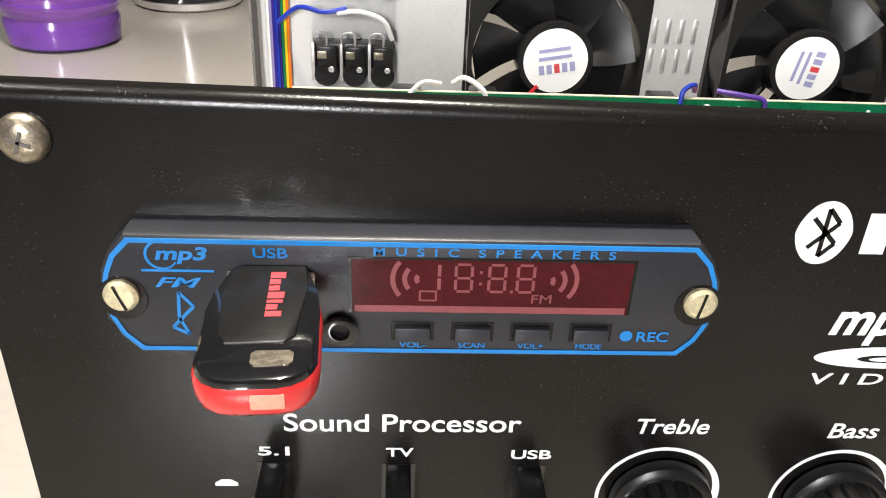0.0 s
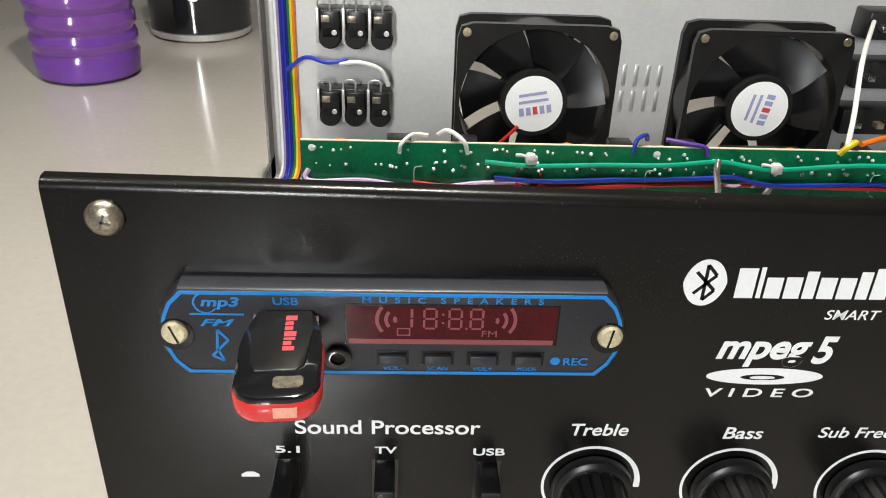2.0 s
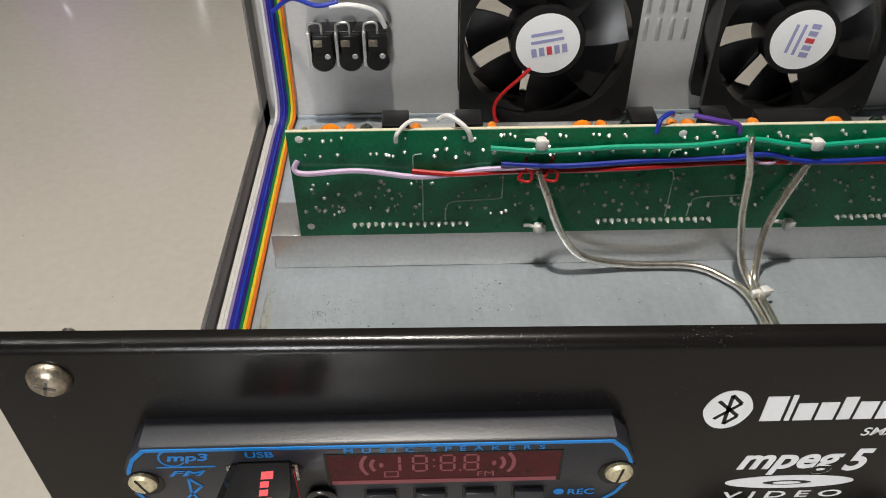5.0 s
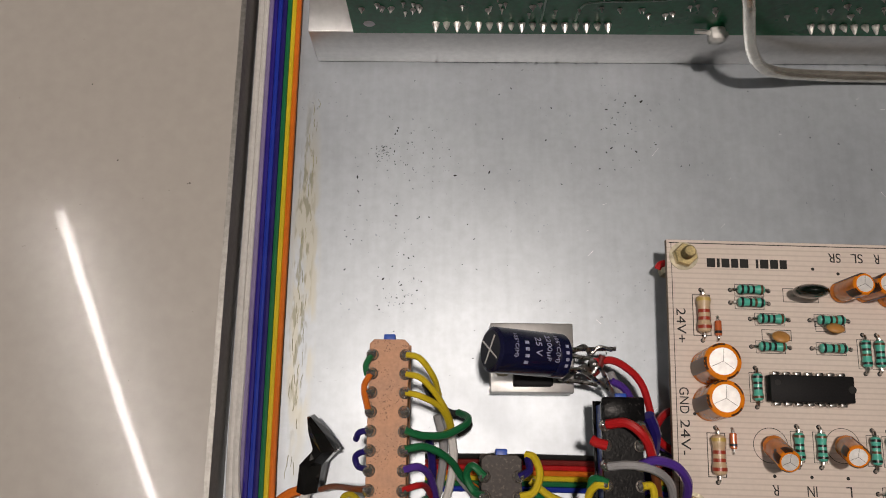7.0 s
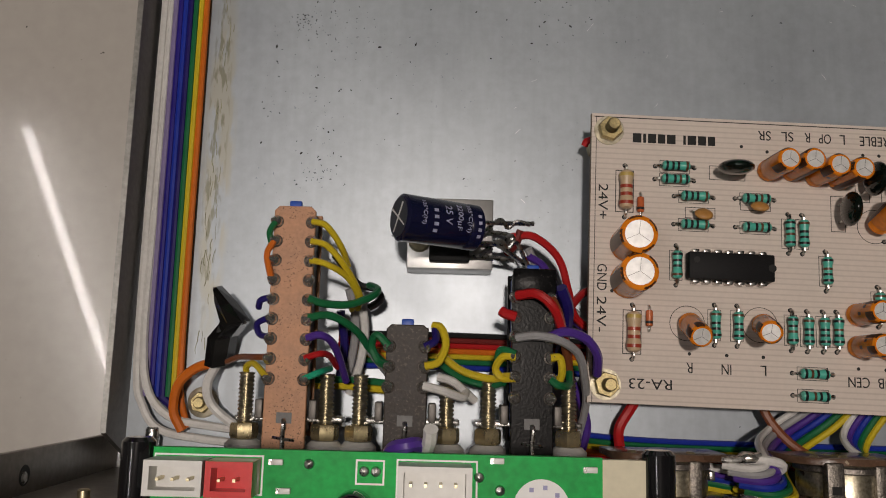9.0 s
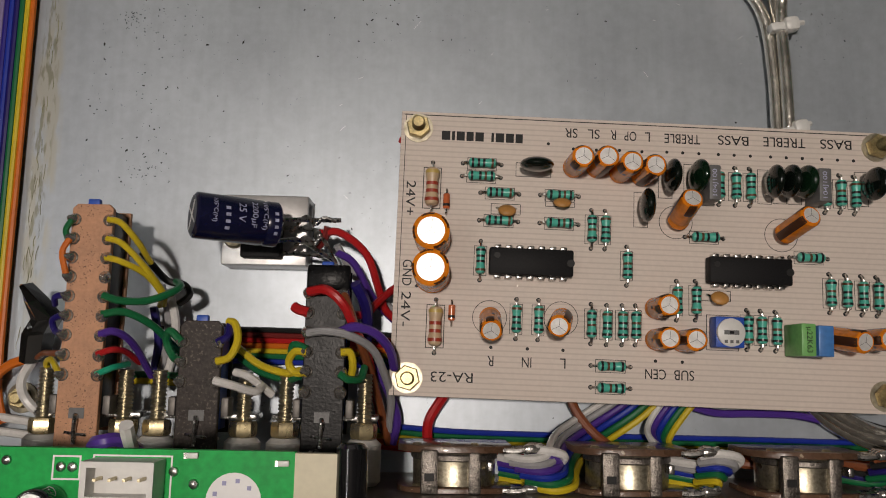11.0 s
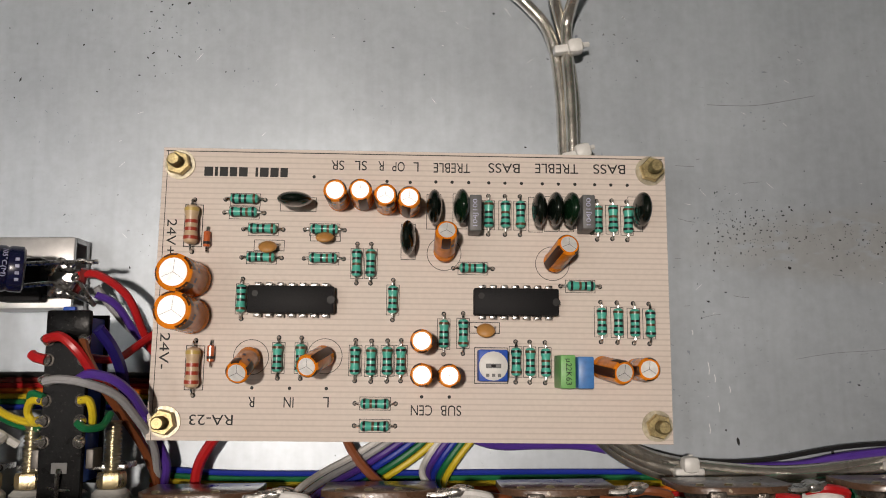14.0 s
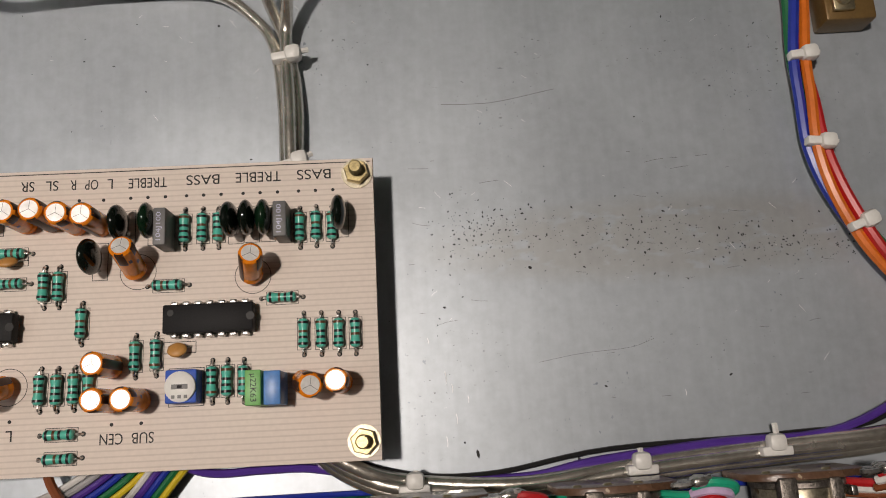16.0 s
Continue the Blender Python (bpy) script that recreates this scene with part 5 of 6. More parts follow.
    # box capacitors, trimmer, ceramic discs
    for x0, y0, x1, y1, h, m, note in ((66.9, 42.8, 69.6, 51.0, 7.6, GREYBOX, "grey box capacitor"), (92.3, 43.6, 95.2, 51.4, 7.6, GREYBOX, "grey box capacitor"), (86.7, 8.3, 90.0, 15.5, 9.0, GREENBOX, "green box capacitor"), (90.5, 8.3, 94.0, 15.2, 9.0, BLUEBOX, "blue box capacitor")):
        c = p("box_capacitor", box(bmesh.new(), x0, y0, 0.2, x1, y1, h, 0.3), m, t, note)
        if m is GREENBOX:
            lettering("\u00b522K63", ((x0 + x1) / 2, (y0 + y1) / 2, h + 0.02), 5.6, 1.5, BLACKINK, c, "top", -90, local=True)
        if m is GREYBOX:
            lettering("104J100", ((x0 + x1) / 2, (y0 + y1) / 2, h + 0.02), 6.2, 1.3, PALEPRINT, c, "top", 90, local=True)
    tr = p("trimmer", box(bmesh.new(), 69.2, 9.6, 0.2, 75.8, 16.6, 4.6, 0.4), DEEPBLUE, t, "blue trimmer with a white rotor")
    p("rotor", turn(bmesh.new(), [(4.5, 3.2), (5.2, 3.2), (5.4, 2.9)], (72.5, 13.0, 0), (72.5, 13.0, 9), 24), NYLON, tr)
    p("rotor_slot", box(bmesh.new(), 70.8, 12.5, 5.38, 74.2, 13.5, 5.46), GREYBOX, tr)
    p("rotor_slot", box(bmesh.new(), 72.0, 12.7, 5.44, 73.0, 13.3, 5.5), ICBLACK, tr)
    for x in (71.2, 72.5, 73.8):
        p("printed_bar", box(bmesh.new(), x - 0.35, 10.6, 5.38, x + 0.35, 11.3, 5.46), GREYBOX, tr, flat=True)
    p("trimmer_outline", band(bmesh.new(), [(68.6, 9.0), (76.2, 9.0), (76.2, 17.2), (68.6, 17.2)], [(68.75, 9.15), (76.05, 9.15), (76.05, 17.05), (68.75, 17.05)], "z", 0, 0.03), BLACKINK, sub, flat=True)
    for x, y, lean in ((21.4, 39.2, 50), (34.2, 41.6, 40), (71.0, 20.9, 60)):
        bm = bmesh.new()
        bmesh.ops.create_uvsphere(bm, u_segments=16, v_segments=10, radius=0.001)
        bmesh.ops.transform(bm, matrix=Matrix.Translation(V(x, y, 2.4)) @ Matrix.Rotation(radians(lean), 4, "X") @ Matrix.Diagonal((2.1, 0.9, 1.8, 1)), verts=bm.verts[:])
        c = p("ceramic_capacitor", bm, CERAMIC, t, "small brown ceramic disc capacitor")
        for d in (-2.4, 2.4):
            p("lead", tube(bmesh.new(), [(x + d, y + 1.0, -0.2), (x + d * 0.9, y + 0.8, 0.8), (x + d * 0.4, y + 0.2, 1.8)], 0.26, 6), CHROME, c)
        p("outline", band(bmesh.new(), [(x - 3.6, y - 0.6), (x + 3.4, y - 0.6), (x + 3.4, y + 2), (x - 3.6, y + 2)], [(x - 3.45, y - 0.45), (x + 3.25, y - 0.45), (x + 3.25, y + 1.85), (x - 3.45, y + 1.85)], "z", 0, 0.03), BLACKINK, c, flat=True)

    # printing, read from the far side
    for text, x, y, w in (("SR", 36.4, 59.1, 3.0), ("SL", 41.8, 59.1, 2.8), ("R", 46.5, 59.1, 1.3), ("OP", 50.6, 59.0, 2.9), ("L", 54.7, 59.0, 1.2), ("TREBLE", 63.1, 58.9, 8.6), ("BASS", 75.4, 59.1, 7.4), ("TREBLE", 87.8, 59.2, 10.2), ("BASS", 100.3, 59.3, 7.6),
                          ("R", 18.8, 4.5, 1.4), ("IN", 27.1, 4.5, 2.2), ("L", 35.4, 4.6, 1.3), ("CEN", 56.8, 3.0, 4.8), ("SUB", 63.4, 3.0, 4.6), ("RA-23", 10.1, 0.5, 9.6)):
        lettering(text, (x, y, 0.03), w, 2.3, BLACKINK, sub, "top", 180, local=True)
    bars([(2.0, 1), (0.7, 1), (1.9, 1), (1.7, 1), (2.0, 1)], 5.6, 56.0, 2.2, 0.0, BLACKINK, sub, 0.42, "z")
    bars([(0.6, 1), (2.0, 1), (1.9, 1), (1.7, 1)], 17.4, 56.0, 2.2, 0.0, BLACKINK, sub, 0.42, "z")
    for text, y, w in (("24V+", 41.6, 8.2), ("GND", 24.0, 6.0), ("24V-", 15.6, 8.0)):
        lettering(text, (-1.1, y, 0.03), w, 2.2, BLACKINK, sub, "top", -90, local=True)
    for k in range(12):
        x = (59.4, 63.2, 67.1)[k % 3] + 12.4 * (k // 3) + (0.2 if k > 5 else 0)
        p("pad_hole", prism(bmesh.new(), circle(x, 55.5, 0.4, 10), "z", 0.01, 0.04), BLACKINK, sub, flat=True)
    for x, y in ((31.0, 56.2), (37, 55.2), (42.5, 55.2), (48, 55.4), (53.4, 55.3), (18.8, 7.6), (27.2, 7.6), (35.4, 7.6), (56.8, 6.0), (63, 6.0), (1.2, 21.0)):
        p("pad_hole", prism(bmesh.new(), circle(x, y, 0.4, 10), "z", 0.01, 0.04), BLACKINK, sub, flat=True)


tone_board()


# ---- push switches behind the panel ----
def push_switch(cx, y1, plastic, pairs, out, cap_top, bolts, block):
    note = {id(PHENOL): "tan", id(DARKPHENOL): "dark grey", id(BLACKPHENOL): "black"}[id(plastic)]
    t = thing("push_switch", "long push switch with a " + note + " top strip and soldered lugs", "switch", (cx, 4.2, 22), group="push switches")
    x0, x1, z = cx - 4.4, cx + 4.4, 28.0
    bm = prism(bmesh.new(), [(x0, 9), (x1, 9), (x1, y1 - 1), (x1 - 1, y1), (x0 + 1, y1), (x0, y1 - 1)], "z", z - 1.4, z, 0.2)
    part("top_strip", bm, plastic, t, note + " phenolic strip", flat=True)
    part("switch_body", box(bmesh.new(), x0 + 0.6, 13, 17.5, x1 - 0.6, y1 - 1, z - 1.4, 0.3), DEEPBLUE if note != "tan" else BLACKPLASTIC, t)
    part("lower_strip", box(bmesh.new(), x0, 12, 16.2, x1, y1, 17.5, 0.2), plastic, t)
    part("slider", box(bmesh.new(), cx - 1.3, y1 - 1.4, z - 1.6, cx + 1.3, y1 + 1.2, z - 0.1, 0.3), DEEPBLUE, t, "blue slider end")
    if block:
        part("end_block", box(bmesh.new(), x0 + 0.1, y1 - 5, z - 1, x1 + 0.6, y1 + 0.4, z + 0.7, 0.6), BLACKPHENOL, t)
    for y in pairs:
        for s in (-1, 1):
            x = cx + s * 3.7
            bm = turn(bmesh.new(), [(0, 1.2), (0.5, 1.25), (1.1, 0.85), (1.7, 0.6), (2.1, 0.2)], (x, y, z), (x + s * 0.9, y + 0.2, z + 2.0), 11)
            lug = part("solder_lug", bm, SOLDER, t)
            part("copper_pad", turn(bmesh.new(), [(0, 1.4), (0.15, 1.35), (0.3, 1.1)], (x, y, z), (x, y, z + 3), 12), OLDTIN, lug)
    # front frame, bolts, spacers, spring and hook
    part("front_frame", box(bmesh.new(), cx - 11.5, 15.2, 15, cx + 11.5, 16.4, 22.5, 0.3), CHROME, t)
    for s in (-1, 1):
        part("frame_ear", box(bmesh.new(), cx + s * 5.6 - 0.8, 16, 22, cx + s * 5.6 + 0.8, 20, 27.0, 0.3), DARKSTEEL, t)
    for bx in bolts:
        b = part("bolt", thread(bmesh.new(), (bx, 1.9, 22), (bx, 25.5, 22), 1.75, 0.85), BOLTSTEEL, t)
        part("nut", hex_nut(bmesh.new(), (bx, 11.6, 22), 3.0, 3.2, (0, 1, 0)), BRIGHTBRASS, b)
        part("spacer", rod(bmesh.new(), (bx, 1.75, 22), (bx, 11.4, 22), 3.9, 18), NYLON, b, "white nylon spacer")
    coil = [(cx + 4.0 * math.cos(g), 5 + 0.5 * g, 22 + 4.0 * math.sin(g) + 2.5) for g in [0.7 * k for k in range(22)]]
    part("spring", tube(bmesh.new(), coil, 0.35, 6, 2), CHROME, t)
    part("hook", tube(bmesh.new(), [(cx, 16, z + 0.4), (cx + 0.2, 15, z + 1.1), (cx, 13, z + 0.8), (cx, 10, z + 0.5)], 0.5, 7), CHROME, t)
    part("hook_patch", box(bmesh.new(), cx - 1.6, 15.2, z, cx + 1.6, 17.4, z + 0.15), GREYBOX, t)
    # the key in front of the panel
    px, pz = cap_top
    part("button", box(bmesh.new(), px - 2.5, out, pz - 15.0, px + 2.5, 0.5, pz, 0.5), BLACKPLASTIC, t, "tall black push button")
    part("button_edge", box(bmesh.new(), px - 2.2, out - 0.05, pz - 0.75, px + 2.2, out + 0.3, pz - 0.35), MODPLASTIC, t)


push_switch(42.4, 60.9, PHENOL, [57.4 - 4.15 * k for k in range(9)], SWITCHES[0][2], SWITCHES[0][:2], (33.0, 50.2), False)
push_switch(67.3, 36.2, DARKPHENOL, [31.6 - 4.2 * k for k in range(3)], SWITCHES[1][2], SWITCHES[1][:2], (57.4, 76.0), False)
push_switch(93.6, 48.4, BLACKPHENOL, [42.6 - 4.2 * k for k in range(6)], SWITCHES[2][2], SWITCHES[2][:2], (85.0, 102.2), True)


def potentiometer(x, z):
    t = thing("potentiometer", "dual potentiometer with brown wafers and a dull metal can", "potentiometer", (x, 4.2, z), group="potentiometers")
    part("can", turn(bmesh.new(), [(0, 8.4), (0.4, 8.8), (6.4, 8.8), (7.0, 8.4)], (x, 2.9, z), (x, 20, z), 30), NICKEL, t)
    strap = part("strap", box(bmesh.new(), x - 7.2, 1.8, z + 6.6, x - 3.6, 10.6, z + 9.3, 0.5), OLDTIN, t)
    part("slot", box(bmesh.new(), x - 6.4, 4.4, z + 9.25, x - 4.4, 6.0, z + 9.36), BLACKINK, strap)
    part("strap", box(bmesh.new(), x + 2.6, 1.8, z + 6.9, x + 5.2, 10.2, z + 9.2, 0.5), OLDTIN, t)
    part("can_collar", turn(bmesh.new(), [(0, 9.0), (0.3, 9.3), (1.2, 9.3), (1.5, 9.0)], (x, 8.2, z), (x, 20, z), 30), OLDTIN, t)
    part("clip", box(bmesh.new(), x + 6.4, 6.6, z + 6.0, x + 7.6, 8.4, z + 9.6, 0.2), CHROME, t)
    outline = [(x - 12, z - 8), (x + 12, z - 8), (x + 12, z + 4), (x + 9.6, z + 7.2), (x + 5, z + 8.6), (x - 5, z + 8.6), (x - 9.6, z + 7.2), (x - 12, z + 4)]
    for y0, y1 in ((1.9, 3.0), (10.0, 11.4)):
        w = part("wafer", prism(bmesh.new(), outline, "y", y0, y1, 0.25), WAFER, t, "brown phenolic wafer")
        for k in range(3):
            zz = z + 1 + 2.6 * k
            part("lug", tube(bmesh.new(), [(x + 8.5, y0 + 0.5, zz), (x + 13, y0 + 0.4, zz + 0.4), (x + 18, y0 + 0.6 + 0.5 * k, zz + 0.2)], 0.65, 6), CHROME, w)
            part("solder", turn(bmesh.new(), [(0, 0.5), (1, 1.1), (3, 1.0), (4.4, 0.4)], (x + 15.4 - 0.8 * k, y0 + 0.8, zz), (x + 24, y0 + 0.6 + 0.3 * k, zz), 9), SOLDER, w)
            part("rivet", turn(bmesh.new(), [(0, 1.0), (0.4, 0.7)], (x - 8 + 6 * k, y1, z + 5.4), (x - 8 + 6 * k, y1 + 3, z + 5.4), 10), BRASS, w)


for k in range(6):
    potentiometer(121.9 + 37.3 * k, 24.2)
for k in range(6):
    x = 121.9 + 37.3 * k
    c = (("white", "purple", "blue", "green", "yellow"), ("white", "grey", "blue", "green", "yellow"), ("brown", "black", "navy", "green"), ("red", "white", "yellow"), ("teal", "lilac", "red"), ("red", "white", "brown"))[k]
    for j, col in enumerate(c):
        far = 22.4 - 0.8 * j
        wire("pot_wire", col, [(x + 15, 9.8 - 1.5 * j, 28 - j), (x + 18, 10.6 - 1.5 * j, 30.4 - 0.6 * j), (x + far, 9.8 - 1.5 * j, 30 - 0.8 * j), (x + far, 8.2 - 1.1 * j, 28 - j), (x + 17, 7.6 - 1.2 * j, 26 - j), (x + 10, 8 - 1.1 * j, 21)], 0.95 if j < 2 else 0.8, col + " wire looped at a potentiometer", "potentiometer wires")


# ---- regulator with its large capacitor ----
def regulator():
    t = thing("voltage_regulator", "black regulator bolted on a small aluminium heatsink", "regulator", (66, 50.6, 0))
    part("heatsink", box(bmesh.new(), 65.9, 50.6, 0.02, 86.2, 67.6, 2.2), ALU, t)
    for y in (50.6, 66.4):
        part("heatsink_flange", box(bmesh.new(), 65.9, y, 2.2, 86.2, y + 1.3, 8.0, 0.2), ALU, t)
    part("heatsink_top", box(bmesh.new(), 65.9, 50.6, 8.0, 86.2, 67.6, 9.4, 0.3), ALU, t)
    part("regulator_body", box(bmesh.new(), 71.2, 52.0, 9.5, 80.6, 62, 13.6, 0.4), ICBLACK, t)
    part("tab_screw", turn(bmesh.new(), [(0, 2.6), (1.4, 2.2), (1.5, 0.2)], (68.8, 57, 9.4), (68.8, 57, 15), 16), BRASS, t)
    for y in (53.4, 56.4, 59.4):
        part("leg", tube(bmesh.new(), [(80, y, 11.6), (84, y, 11.8), (88, y - 0.4, 12.4), (91, y - 1, 13)], 0.5, 6), CHROME, t)


regulator()


def large_capacitor():
    t = thing("large_capacitor", "navy blue electrolytic capacitor lying over the regulator", "capacitor", (64.2, 58.8, 22))
    a, b = (64.8, 58.5, 31.4), (81.2, 58.1, 22.8)
    part("sleeve", turn(bmesh.new(), [(0, 4.4), (0.5, 5.05), (14.7, 5.05), (15.3, 4.75), (15.9, 5.05), (18.2, 5.05), (18.7, 4.4)], a, b, 32), NAVY, t)
    top = part("vent_end", turn(bmesh.new(), [(-0.1, 4.2), (0.1, 4.2)], a, b, 28), mat("dark_vent", (0.03, 0.035, 0.05), 0.35, 0.4, bump=0), t)
    for g in (35, 125):
        m = Matrix.Translation(V(64.68, 58.5, 31.46)) @ Matrix.Rotation(radians(28), 4, "Y") @ Matrix.Rotation(radians(g), 4, "X")
        part("vent_score", box(bmesh.new(), -0.12, -3.6, -0.16, 0.06, 3.6, 0.16, 0, m), CAPTOP, top)
    # printing along the sleeve, as read from above
    axis = (Vector(b) - Vector(a)).normalized()
    rows = (("25 V", 9.4, 1.6, 4.4), ("2200\u00b5F", 12.0, 1.5, 6.2), ("105\u00b0C(M)", 14.4, 1.3, 6.6), ("105\u00b0C(M)", 3.6, 1.2, 5.6))
    for text, d, h, w in rows:
        q = Vector(a) + axis * d
        ob = lettering(text, (0, 0, 0), w, h, PALEPRINT, t, "top", -90, local=True)
        me = ob.data
        for v in me.vertices:
            ang = v.co.y / MM / 5.1
            v.co = Vector((v.co.x, 5.1 * MM * math.sin(ang), 5.1 * MM * math.cos(ang) + v.co.z))
        me.transform(Matrix.Translation(q * MM) @ Matrix.Rotation(radians(28), 4, "Y") @ Matrix.Rotation(radians(-3), 4, "Z") @ Matrix.Rotation(radians(-12), 4, "X"))
        me.transform(t.matrix_basis.inverted())
    for d, s in ((6.4, 1.0), (17.0, 0.8)):
        q = Vector(a) + axis * d
        for k, w in enumerate((1.7, 1.1, 0.9, 1.3)):
            g = radians(-32 + 17 * k)
            m = Matrix.Translation(q * MM) @ Matrix.Rotation(radians(28), 4, "Y") @ Matrix.Rotation(-g, 4, "X")
            part("printed_bar", box(bmesh.new(), -0.5 * s, -0.35, 5.0, 0.5 * s, 0.35, 5.1, 0, m), PALEPRINT, t, flat=True)
    for y, e in ((60.2, (95, 60.6, 17)), (55.4, (94, 51, 15))):
        part("lead", tube(bmesh.new(), [(81.0, y - 0.8, 22.4), (86, y, 18.6), (90, (y + e[1]) / 2, 17.6), e], 0.55, 7), CHROME, t)
        part("twisted_lead", tube(bmesh.new(), [(83, y - 2, 14), (87, y + 0.8, 18.4), (89, y - 0.8, 17.4), (91, y + 0.6, 17.8), (94, e[1] - 0.4, e[2] + 0.6)], 0.5, 7), CHROME, t)
    part("solder_blob", turn(bmesh.new(), [(0, 0.8), (0.8, 1.6), (1.8, 1.2), (2.4, 0.3)], (90, 57, 15), (90.4, 57, 19), 10), CHROME, t)


large_capacitor()
for col, pts in (("red", [(90, 57.6, 16), (95, 57.6, 17), (101, 53, 15), (104, 45, 12), (106, 40, 9), (112, 36, 6)]),
                 ("maroon", [(92, 59, 17), (91, 56, 16), (89, 54, 14)]),
                 ("red", [(96, 39, 25), (101, 38.6, 20), (104, 42, 14), (108, 46, 9), (114, 48, 7)]),
                 ("purple", [(94, 53.4, 15), (98, 51, 13), (102, 44, 9), (108, 38, 6), (114, 35, 5)]),
                 ("grey", [(94, 55, 15), (97, 50, 12), (101, 45, 9), (107, 41, 6)])):
    wire("power_wire", col, pts, 0.92, col + " wire from the regulator to the beige board", "power wires")

